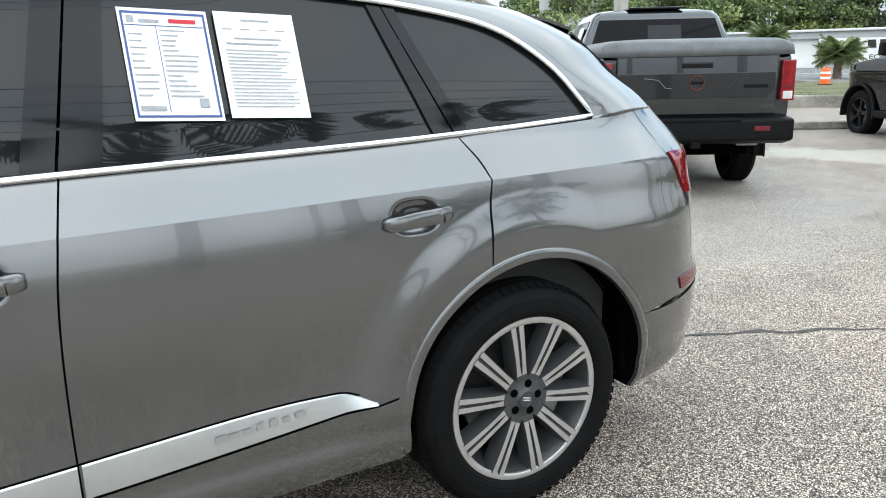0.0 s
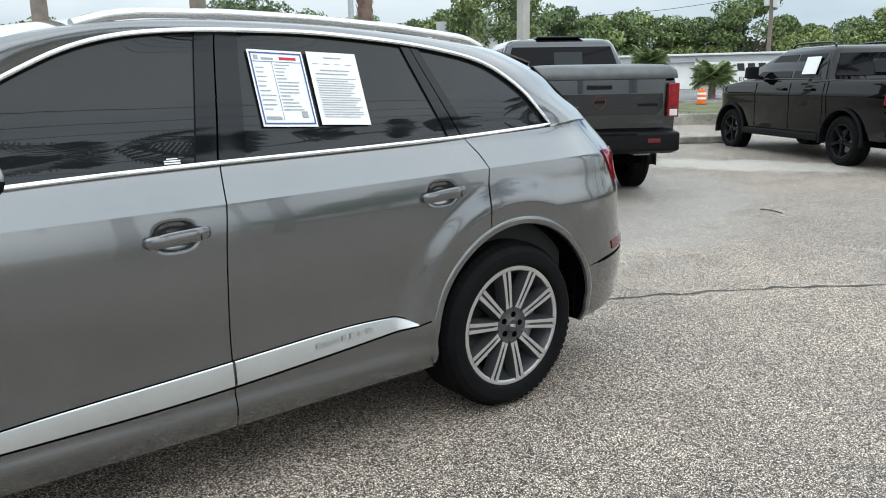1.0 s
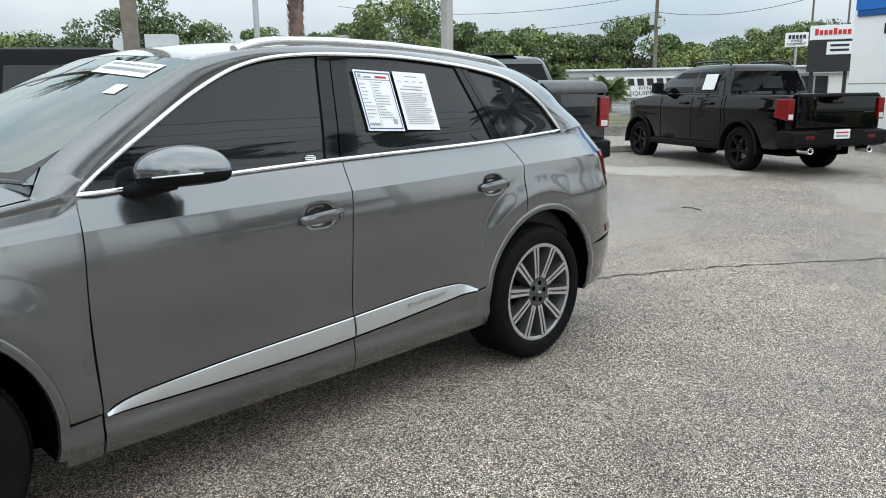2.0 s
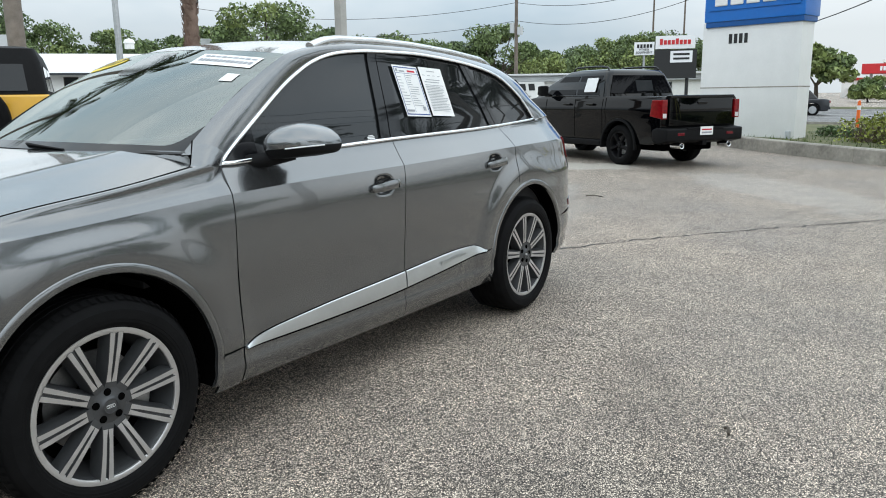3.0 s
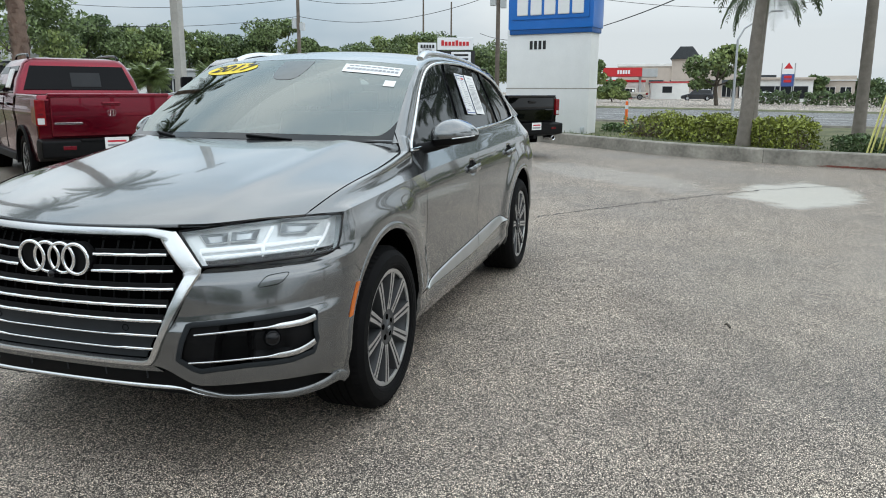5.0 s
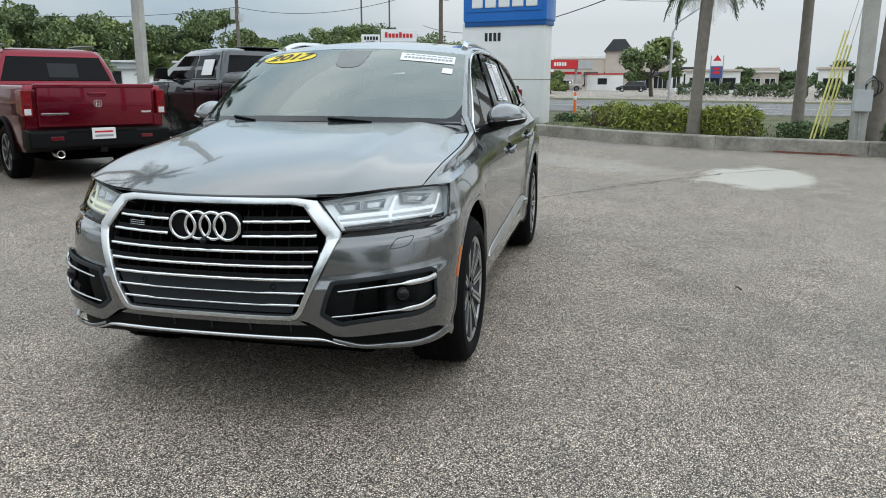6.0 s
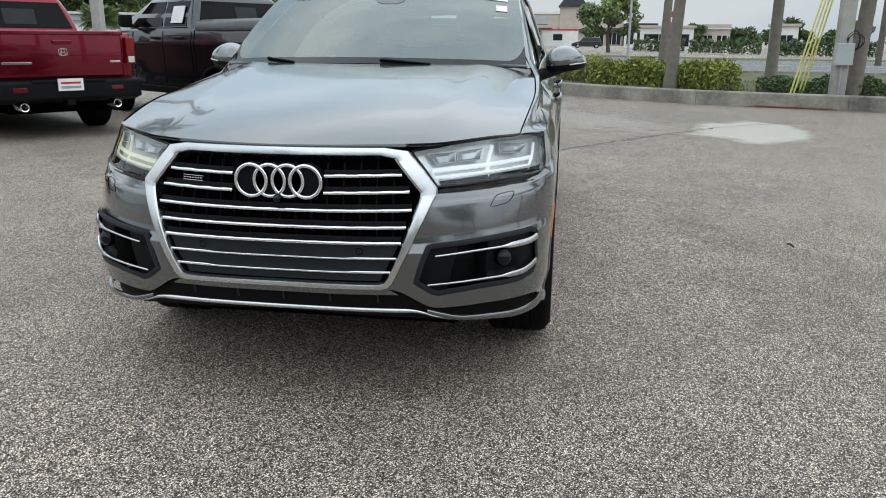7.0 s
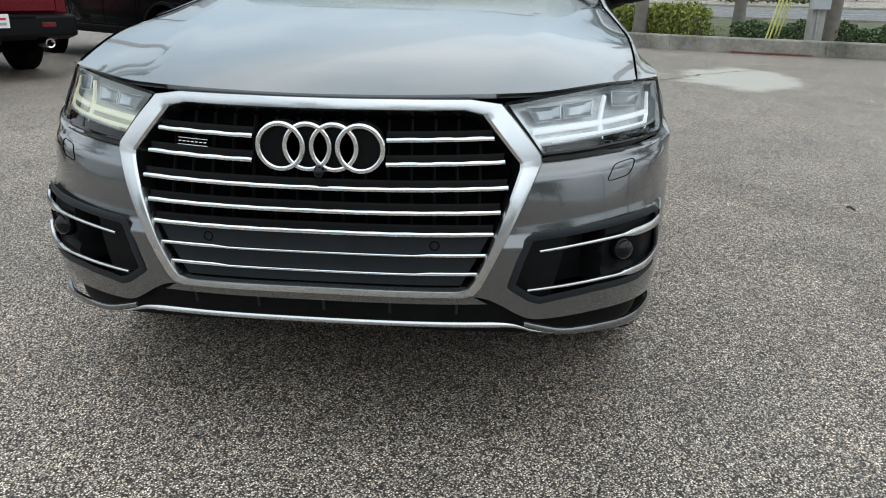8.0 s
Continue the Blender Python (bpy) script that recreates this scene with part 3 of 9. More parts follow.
def nose_y(t, z):
    """Half the width of the nose at the turn t of its plan: the bumper corners stand out below the headlamps."""
    n = nose_n(z)
    d = (np.sin(t) ** n + np.cos(t) ** n) ** (1 / n)
    corner = np.interp(z, (0.35, 0.45, 0.80, 0.845, 0.875, 0.93), (0.002, 0.006, 0.012, 0.022, 0.002, 0.0))
    return half_width(np.full_like(z, FRONT_S), z) * np.cos(t) / d + corner * ease(t / 0.25) * ease((1.05 - t) / 0.6)


def body(s, z, off=0.0):
    """The left flank and its two rounded ends: s runs along the car, from the middle of the nose to the middle of the tail."""
    s, z = np.asarray(s, float), np.asarray(z, float)

    def place(s, z):
        tf = np.clip((FRONT_S - s) / FRONT_L, 0, 1) * math.pi / 2
        tr = np.clip((s - REAR_S) / REAR_L, 0, 1) * math.pi / 2
        x = np.clip(s, FRONT_S, REAR_S)
        n = nose_n(z)
        df = (np.sin(tf) ** n + np.cos(tf) ** n) ** (1 / n)
        dr = (np.sin(tr) ** 3.0 + np.cos(tr) ** 3.0) ** (1 / 3.0)
        w = np.where(tf > 0, nose_y(tf, z + 0 * tf), half_width(x, z))
        x = x + (front_x(z) - FRONT_S) * np.sin(tf) / df + (rear_x(z) - REAR_S) * np.sin(tr) / dr
        y = -w * np.cos(tr) / dr
        return np.stack([x, y, z - 0.019 * ease(tf / 0.30)], -1)
    p = place(s, z)
    if off:
        e = 0.004
        n = np.cross(place(s + e, z) - place(s - e, z), place(s, z + e) - place(s, z - e))
        n /= np.maximum(np.linalg.norm(n, axis=-1, keepdims=True), 1e-9)
        p = p + off * n
    return p


def nose_t(y, z):
    """The turn of the nose's plan at a distance from the middle."""
    y, z = np.broadcast_arrays(np.abs(np.asarray(y, float)), np.asarray(z, float))
    lo, hi = np.full(y.shape, 0.02), np.full(y.shape, math.pi / 2)
    for _ in range(26):
        mid = 0.5 * (lo + hi)
        out = nose_y(mid, z) > y
        lo, hi = np.where(out, mid, lo), np.where(out, hi, mid)
    return 0.5 * (lo + hi)


def nose(y, z, off=0.0):
    """The rounded front, by distance from the middle and height."""
    y, z = np.asarray(y, float), np.asarray(z, float)
    p = body(FRONT_S - nose_t(y, z) / (math.pi / 2) * FRONT_L, z, off)
    p[..., 1] = np.where(y > 0, -p[..., 1], p[..., 1])
    return p


def nose_s(y, z):
    return FRONT_S - float(nose_t(y, z)) / (math.pi / 2) * FRONT_L


def arc(k, a0, a1, r, n=40):
    cx, cz = ARCHES[k]
    return [(cx + r * math.cos(radians(a)), cz + r * math.sin(radians(a))) for a in np.linspace(a0, a1, n)]


suv = thing("suv", "grey metallic SUV with chrome trim and paper stickers on its windows", "car", pose(0, 0.0, 0))


def two(name, grid, mat, rim=0.012, keep=None, label="", angle=40, parent=suv, toward=None):
    """A panel and its twin on the far side."""
    obs = []
    for g in (grid, mirrored(grid)):
        k2 = None if keep is None else (lambda p: keep((p[0], -abs(p[1]), p[2])))
        obs.append(smooth(part(name, sheet(g, rim, toward, k2), mat, parent, label), angle))
    return obs


def flank(rows_lower, rows_upper=None, nu=60, nv=44, nv2=14, off=0.0):
    """A body panel from its outline in (s, z), below the crease and above it."""
    g = coons(*[curve(c, False) if not callable(c) else c for c in rows_lower], nu, nv)
    if rows_upper:
        h = coons(*[curve(c, False) if not callable(c) else c for c in rows_upper], nu, nv2)
        g = np.concatenate([g, h], 0)
    return body(g[..., 0], g[..., 1], off)


def crease(s0, s1):
    return curve([(s, float(crease_z(s))) for s in np.linspace(s0, s1, 30)], False)


def belt(s0, s1, d=0.0):
    return curve([(s, float(belt_z(s)) + d) for s in np.linspace(s0, s1, 30)], False)


GAP = 0.0025
# front wing
two("front_wing", flank((arc(0, 136.6, 3, 0.484) + [(-0.89 - GAP, 0.425)], crease(-1.881, -0.888 - GAP),
                         curve([(-1.837, 0.731), (-1.90, 0.793), (-1.965, 0.868), (-1.933, 0.93), (-1.881, float(crease_z(-1.881)))]),
                         curve([(-0.89 - GAP, 0.425), (-0.898 - GAP, 0.62), (-0.899 - GAP, 0.82), (-0.888 - GAP, float(crease_z(-0.888)))])), nu=90, nv=36), PAINT_GREY)
# front door
two("front_door", flank(([(-0.889 + GAP, 0.264), (0.208 - GAP, 0.267)], crease(-0.888 + GAP, 0.228 - GAP),
                         curve([(-0.889 + GAP, 0.264), (-0.892 + GAP, 0.55), (-0.899 + GAP, 0.82), (-0.888 + GAP, float(crease_z(-0.888)))]),
                         curve([(0.208 - GAP, 0.267), (0.200 - GAP, 0.5), (0.201 - GAP, 0.75), (0.21 - GAP, 0.93), (0.228 - GAP, float(crease_z(0.228)))])),
                        (crease(-0.888 + GAP, 0.228 - GAP), belt(-0.868, 0.25 - GAP),
                         [(-0.888 + GAP, float(crease_z(-0.888))), (-0.868, float(belt_z(-0.868)))], [(0.228 - GAP, float(crease_z(0.228))), (0.25 - GAP, float(belt_z(0.25)))]), nu=190, nv=110), PAINT_GREY)
# rear door, cut by the wheel arch
two("rear_door", flank(([(0.208 + GAP, 0.267), (0.55, 0.272), (0.9, 0.278), (1.075, 0.282)] + arc(1, 188, 110.9, 0.484, 30), crease(0.228 + GAP, 1.388 - GAP),
                        curve([(0.208 + GAP, 0.267), (0.200 + GAP, 0.5), (0.201 + GAP, 0.75), (0.21 + GAP, 0.93), (0.228 + GAP, float(crease_z(0.228)))]),
                        curve([arc(1, 110.9, 110, 0.484, 2)[0], (1.360 - GAP, 0.93), (1.369 - GAP, 1.02), (1.388 - GAP, float(crease_z(1.388)))])),
                       (crease(0.228 + GAP, 1.388 - GAP), belt(0.25 + GAP, 1.328 - GAP),
                        [(0.228 + GAP, float(crease_z(0.228))), (0.25 + GAP, float(belt_z(0.25)))],
                        curve([(1.388 - GAP, float(crease_z(1.388))), (1.368 - GAP, 1.16), (1.328 - GAP, float(belt_z(1.328)))])), nu=200, nv=110), PAINT_GREY)
# rear quarter
two("rear_quarter", flank((arc(1, 110.4, 22, 0.484) + [(2.1, 0.602), (2.2, 0.612), (2.30, 0.622)], crease(1.388 + GAP, 2.145),
                           curve([arc(1, 110.4, 110, 0.484, 2)[0], (1.365, 0.93), (1.374, 1.02), (1.388 + GAP, float(crease_z(1.388)))]),
                           curve([(2.30, 0.622), (2.275, 0.85), (2.232, 0.975), (2.145, float(crease_z(2.145)))])),
                          (crease(1.388 + GAP, 2.145), curve([(1.328 + GAP, float(belt_z(1.328))), (1.6, 1.237), (1.87, 1.25), (2.05, 1.26), (2.125, 1.265)]),
                           curve([(1.388 + GAP, float(crease_z(1.388))), (1.373, 1.16), (1.328 + GAP, float(belt_z(1.328)))]),
                           curve([(2.145, float(crease_z(2.145))), (2.13, 1.19), (2.125, 1.265)])), nu=90, nv2=20), PAINT_GREY)
# lower rear bumper and tailgate
two("rear_bumper", flank((curve([(1.968, 0.31), (2.1, 0.325), (2.35, 0.37), (3.05, 0.40)]), curve([(1.985, 0.599), (2.1, 0.6005), (2.2, 0.6105), (2.30, 0.6205), (2.5, 0.6325), (3.05, 0.6615)]),
                          curve(arc(1, -10, 22, 0.484)), [(3.05, 0.40), (3.05, 0.66)]), nu=50, nv=20), PAINT_GREY)
two("tailgate", flank((curve([(2.305, 0.6225), (2.5, 0.634), (3.05, 0.663)]), curve([(2.13, 1.268), (2.4, 1.267), (3.05, 1.265)]),
                       curve([(2.305, 0.6225), (2.28, 0.85), (2.237, 0.975), (2.150, 1.118), (2.135, 1.19), (2.13, 1.268)]), [(3.05, 0.663), (3.05, 1.26)]), nu=40, nv=50), PAINT_GREY)
two("tail_lamp", flank((curve([(2.243, 0.972), (2.35, 0.966), (2.6, 0.985)]), curve([(2.156, 1.122), (2.35, 1.118), (2.6, 1.112)]),
                                    curve([(2.243, 0.972), (2.200, 1.05), (2.156, 1.122)], False), [(2.6, 0.985), (2.6, 1.112)]), nu=24, nv=10, off=0.007), LAMP_RED, 0.02, label="red tail lamp lens")
two("rear_reflector", flank((curve([(2.165, 0.628), (2.38, 0.636)]), curve([(2.158, 0.672), (2.38, 0.684)]), [(2.165, 0.628), (2.158, 0.672)], [(2.38, 0.636), (2.38, 0.684)]), nu=12, nv=6, off=0.005), LAMP_DARKRED, 0.01)

# wheel-arch lips
for k, (a0, a1) in enumerate(((-13, 191), (-12, 192))):
    pts, prof = np.array(arc(k, a0, a1, 1.0, 90)), ((0.4835, -0.001), (0.480, 0.003), (0.464, 0.0045), (0.451, 0.002), (0.446, -0.010))
    cx, cz = ARCHES[k]
    g = []
    for r, o in prof:
        q = np.array([(cx + (x - cx) * r, cz + (z - cz) * r) for x, z in pts])
        b = body(q[:, 0], q[:, 1], 0.0)
        b[:, 1] -= o
        g.append(b)
    two("arch_lip", np.array(g), PAINT_GREY, 0.0, angle=50)
    # Inward fold of the lip, black so that it catches no light
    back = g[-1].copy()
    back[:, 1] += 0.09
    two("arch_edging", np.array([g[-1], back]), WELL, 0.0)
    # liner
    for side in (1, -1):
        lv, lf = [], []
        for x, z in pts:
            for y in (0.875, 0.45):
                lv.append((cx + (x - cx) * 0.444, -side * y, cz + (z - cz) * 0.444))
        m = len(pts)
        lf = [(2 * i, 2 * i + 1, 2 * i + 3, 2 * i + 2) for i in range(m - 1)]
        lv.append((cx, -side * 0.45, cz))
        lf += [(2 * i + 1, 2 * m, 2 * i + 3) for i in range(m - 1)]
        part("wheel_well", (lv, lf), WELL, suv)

# lower cladding line, aluminium sill strip
strip_top = curve([(-0.885, 0.417), (-0.83, 0.441), (-0.72, 0.461), (-0.5, 0.480), (-0.3, 0.494), (0.1, 0.516), (0.6, 0.548), (0.84, 0.548), (0.91, 0.536), (0.975, 0.503)])
strip_bot = curve([(-0.885, 0.414), (-0.5, 0.413), (-0.1, 0.419), (0.2, 0.433), (0.6, 0.464), (0.975, 0.499)])


def strip(s0, s1):
    u = np.linspace(s0, s1, 70)
    ts, bs = strip_top(np.linspace(0, 1, 400)), strip_bot(np.linspace(0, 1, 400))
    zt, zb = np.interp(u, ts[:, 0], ts[:, 1]), np.interp(u, bs[:, 0], bs[:, 1])
    rows = []
    for k, o in ((0.0, 0.002), (0.06, 0.014), (0.5, 0.011), (0.96, 0.006), (1.0, 0.002)):
        rows.append(body(u, zb + (zt - zb) * k, o))
    return np.array(rows)


two("sill_strip", strip(-0.882, 0.198), STRIP, 0.008, label="brushed aluminium sill strip")
two("sill_strip", strip(0.208, 0.974), STRIP, 0.008, label="brushed aluminium sill strip")
# embossed word mark on the strip, as bars
for side in (1, -1):
    v, f = [], []
    for i, (w, h) in enumerate(((0.03, 0.022), (0.028, 0.018), (0.028, 0.018), (0.022, 0.024), (0.022, 0.024), (0.02, 0.018), (0.028, 0.02))):
        s0 = 0.52 + i * 0.036
        zc = 0.478 + (s0 - 0.3) * 0.075
        b = [body(np.array(a), np.array(c), 0.0165) for a, c in ((s0, zc), (s0 + w, zc + 0.002), (s0 + w, zc + h), (s0, zc + h - 0.002))]
        v, f = join((v, f), ([q * (1, side, 1) for q in b], [(0, 1, 2, 3)]))
    part("word_mark", (v, f), STRIP, suv)
dark_line = [(s, z - 0.008) for s, z in strip_bot.points if s > -0.88] + [(1.0, 0.495), (1.04, 0.5)]
for side in (1, -1):
    q = np.array(dark_line)
    pts = body(q[:, 0], q[:, 1], 0.0005) * (1, side, 1)
    part("sill_joint", tube(pts, 0.003, 5), WELL, suv)
    q = strip_top(np.linspace(0.01, 0.97, 60)) + (0, 0.003)
    part("sill_joint", tube(body(q[:, 0], q[:, 1], 0.0005) * (1, side, 1), 0.0022, 5), WELL, suv)
two("sill", flank((curve([(-1.02, 0.252), (-0.896, 0.256)]), curve([(-1.0, 0.412), (-0.9 + 0.004, 0.418)]), [(-1.02, 0.252), (-1.0, 0.412)], [(-0.896, 0.256), (-0.896, 0.418)]), nu=6, nv=10), PAINT_GREY)

# greenhouse: glass line, roof edge and pillars
dlo_pts = [(-0.868, 1.165), (-0.75, 1.250), (-0.65, 1.318), (-0.43, 1.457), (-0.28, 1.538), (-0.15, 1.594), (0.0, 1.632), (0.2, 1.652), (0.45, 1.657),
           (0.75, 1.652), (1.13, 1.620), (1.4, 1.578), (1.55, 1.535), (1.66, 1.475), (1.75, 1.405), (1.82, 1.325), (1.862, 1.275), (1.872, 1.258)]
edge_pts = [(-1.015, 0.806, 1.208), (-0.902, 0.787, 1.2936), (-0.7856, 0.769, 1.376), (-0.576, 0.737, 1.502), (-0.443, 0.717, 1.570), (-0.335, 0.702, 1.619), (-0.15, 0.664, 1.660), (0.1, 0.632, 1.688),
            (0.4, 0.618, 1.696), (0.75, 0.608, 1.690), (1.15, 0.60, 1.668), (1.5, 0.59, 1.636), (1.74, 0.585, 1.60), (1.94, 0.64, 1.505), (2.06, 0.672, 1.40), (2.155, 0.70, 1.325), (2.19, 0.708, 1.295), (2.218, 0.712, 1.268)]


def glass_side(x, z, off=0.0):
    x, z = np.asarray(x, float), np.asarray(z, float)
    zc = 1.05 + 0.0225 * (x + 0.9)
    y = upper_w(z - zc) - 0.03 * np.clip((x - 1.0) / 0.9, 0, 1) ** 2 + 0.012 * np.clip((-0.3 - x), 0, 1)
    return np.stack([x, -y - off, z + off * 0.33], -1)


dlo = curve(dlo_pts)
dlo_xz = dlo(np.linspace(0, 1, 120))
inner = glass_side(dlo_xz[:, 0], dlo_xz[:, 1])
outer = curve([(x, -y, z) for x, y, z in edge_pts])(np.linspace(0, 1, 120))
rows = []
for k in np.linspace(0, 1, 9):
    q = inner * (1 - k) + outer * k
    q = q + 0.02 * 4 * k * (1 - k) * np.array((0, -0.75, 0.65))
    flare = float(np.interp(k, (0, 0.25, 0.5, 0.75, 1), (0.0, 0.045, 0.052, 0.036, 0.0))) * np.clip((1.46 - q[:, 2]) / 0.2, 0, 1) ** 2 * np.clip((q[:, 0] - 1.6) / 0.2, 0, 1)
    q[:, 1] -= flare
    rows.append(q)
rows_pillar = rows
two("roof_pillar", np.array(rows), PAINT_GREY, 0.01, angle=60, label="body-coloured roof pillar and cant rail")

# roof skin between the two edges
roof_rows = []
oc = curve([(x, y, z) for x, y, z in edge_pts[5:13]])(np.linspace(0, 1, 40))
for k in np.linspace(-1, 1, 25):
    q = oc.copy()
    q[:, 1] *= k
    q[:, 2] += np.linspace(0.038, 0.032, 40) * (1 - k * k)
    q[:, 0] -= 0.075 * (1 - k * k) * np.linspace(1.35, -1, 40)
    roof_rows.append(q)
smooth(part("roof", sheet(np.array(roof_rows), 0.01), PAINT_GREY, suv), 60)
# spoiler and rear glass
rows = []
for k in np.linspace(-1, 1, 17):
    a, b = np.array((1.735 + 0.075 * (1 - k * k), 0.585 * k, 1.603 + 0.032 * (1 - k * k))), np.array((1.96 + 0.06 * (1 - k * k), 0.575 * k, 1.553 + 0.032 * (1 - k * k)))
    rows.append([a, a * 0.5 + b * 0.5 + (0, 0, 0.006), b, b - (0.01, 0, 0.03)])
smooth(part("roof_spoiler", sheet(np.array(rows), 0.01), PAINT_GREY, suv), 40)
rows = []
for k in np.linspace(-1, 1, 13):
    rows.append([(1.925 + 0.07 * (1 - k * k), 0.635 * k, 1.53), (2.185 + 0.08 * (1 - k * k), 0.705 * k, 1.30), (2.26 + 0.08 * (1 - k * k), 0.715 * k, 1.23)])
smooth(part("rear_window", sheet(np.array(rows, float), 0.006), TINT, suv), 60)
# fillet between the rear pillar and the quarter
q0 = curve([(1.868, 1.251), (1.95, 1.256), (2.05, 1.26), (2.15, 1.265), (2.30, 1.267)])(np.linspace(0, 1, 14))
lower = body(q0[:, 0], q0[:, 1], -0.001)
upper = np.array([r[-1] for r in rows_pillar])
upper = curve(upper, False)(np.linspace(0, 1, 14))
two("pillar_corner", np.array([lower, lower * 0.5 + upper * 0.5 + (0, -0.006, 0.004), upper]), PAINT_GREY, 0.0, angle=60)

# side glass, split by the pillars
def glass_patch(name, x0b, x1b, x0t, x1t, mat, off, label="", lip=0.006):
    zt = lambda x: np.interp(x, dlo_xz[:, 0], dlo_xz[:, 1])
    rows = []
    for k in np.linspace(0, 1, 12):
        xs = np.linspace(x0b + (x0t - x0b) * k, x1b + (x1t - x1b) * k, 40)
        zb = belt_z(xs) + 0.012
        z = zb + (np.maximum(zt(xs), zb + 0.002) - zb) * k
        rows.append(glass_side(xs, z, off))
    return two(name, np.array(rows), mat, lip, label=label, angle=60)


glass_patch("side_window", -0.855, 0.175, -0.845, 0.265, TINT, -0.012, "dark tinted front side window")
glass_patch("side_window", 0.34, 1.30, 0.405, 1.12, TINT, -0.012, "dark tinted rear side window")
glass_patch("quarter_window", 1.36, 1.86, 1.18, 1.855, TINT, -0.012, "dark tinted quarter window")
glass_patch("door_pillar_trim", 0.170, 0.243, 0.258, 0.325, GLOSS_BLACK, -0.002)
glass_patch("door_pillar_trim", 0.251, 0.348, 0.331, 0.412, GLOSS_BLACK, -0.002)
glass_patch("rear_pillar_trim", 1.255, 1.318, 1.105, 1.148, GLOSS_BLACK, -0.004)
glass_patch("rear_pillar_trim", 1.326, 1.372, 1.152, 1.192, GLOSS_BLACK, -0.004)
glass_patch("mirror_triangle", -0.855, -0.655, -0.85, -0.655, GLOSS_BLACK, -0.006)
# bright frame round the side windows
top = glass_side(dlo_xz[:, 0], dlo_xz[:, 1], 0.002)
bx = np.linspace(1.865, -0.868, 90)
bot = glass_side(bx, belt_z(bx) + 0.008, 0.003)
bot[:, 1] -= 0.004
loop = np.vstack([top, bot[2:-2]])
for side in (1, -1):
    w = np.full(len(loop), 0.017)
    part_ob = part("window_trim", ribbon(loop * (1, side, 1), np.tile((0, -side, 0.33), (len(loop), 1)), w, 0.007, True), CHROME, suv, "bright chrome window surround")
    smooth(part_ob, 60)

# roof rails
for side in (1, -1):
    x = np.linspace(-0.13, 1.64, 50)
    base = np.interp(x, [p[0] for p in edge_pts], [p[2] for p in edge_pts])
    k = np.clip(np.minimum((x + 0.13) / 0.16, (1.64 - x) / 0.12), 0, 1)
    lift = -0.004 + 0.022 * np.sin(k * math.pi / 2)
    ys = np.interp(x, [p[0] for p in edge_pts], [p[1] for p in edge_pts]) - 0.012
    pts = np.stack([x, -side * ys, base + lift], -1)
    smooth(part("roof_rail", ribbon(pts, np.tile((0, -side * 0.35, 1), (50, 1)), 0.045, 0.022), SATIN, suv, "silver roof rail"), 60)

# ---- the SUV's front ----
FOG = ((0.500, 0.515), (0.522, 0.590), (0.543, 0.645), (0.56, 0.650), (0.64, 0.655), (0.74, 0.662), (0.83, 0.667), (0.90, 0.668), (0.916, 0.655), (0.922, 0.55), (0.912, 0.50), (0.86, 0.486), (0.73, 0.487), (0.62, 0.476), (0.58, 0.469), (0.555, 0.477))
FOG_SZ = [(nose_s(y, z), z) for y, z in FOG]


def inside_poly(px, pz, poly, shrink=0.0):
    cx, cz = np.mean([p[0] for p in poly]), np.mean([p[1] for p in poly])
    q = [(x + (cx - x) * shrink, z + (cz - z) * shrink) for x, z in poly]
    hit = False
    for i in range(len(q)):
        (x0, z0), (x1, z1) = q[i - 1], q[i]
        if (z0 > pz) != (z1 > pz) and px < (x1 - x0) * (pz - z0) / (z1 - z0) + x0:
            hit = not hit
    return hit


low = [(nose_s(y, z), z) for y, z in ((0.395, 0.487), (0.43, 0.482), (0.466, 0.466), (0.51, 0.438), (0.55, 0.417), (0.60, 0.412), (0.75, 0.417), (0.86, 0.412))] + [(-2.13, 0.402), (-2.04, 0.372), (-1.97, 0.345)]
sz = coons(curve(low), curve([(nose_s(0.566, 0.836), 0.836), (nose_s(0.60, 0.847), 0.847), (nose_s(0.78, 0.856), 0.856), (-2.05, 0.860), (-1.968, 0.866), (-1.90, 0.79), (-1.84, 0.728)]),
           curve([(nose_s(0.395, 0.487), 0.487), (nose_s(0.425, 0.54), 0.54), (nose_s(0.535, 0.765), 0.765), (nose_s(0.566, 0.836), 0.836)]), curve(arc(0, 187, 137, 0.484)), 130, 70)
pts = body(sz[..., 0], sz[..., 1])


def dent(s, z):
    """The bumper's shelf under the headlamp and the hollow above the intake."""
    drop = 0.035 * np.clip((s + 2.35) / 0.5, -0.3, 1)
    return -np.interp(z - drop * np.clip((0.84 - z) / 0.1, 0, 1), (0.60, 0.634, 0.664, 0.690, 0.792, 0.806, 0.85), (0.0, 0.003, -0.014, -0.015, 0.004, 0.001, -0.024)) * np.clip((-1.97 - s) / 0.16, 0, 1)


sculpt = dent(sz[..., 0], sz[..., 1])
pts = pts - grid_normals(pts) * sculpt[..., None] * np.sign(np.sum(grid_normals(pts) * (pts - np.array((0, 0, 0.7)))))


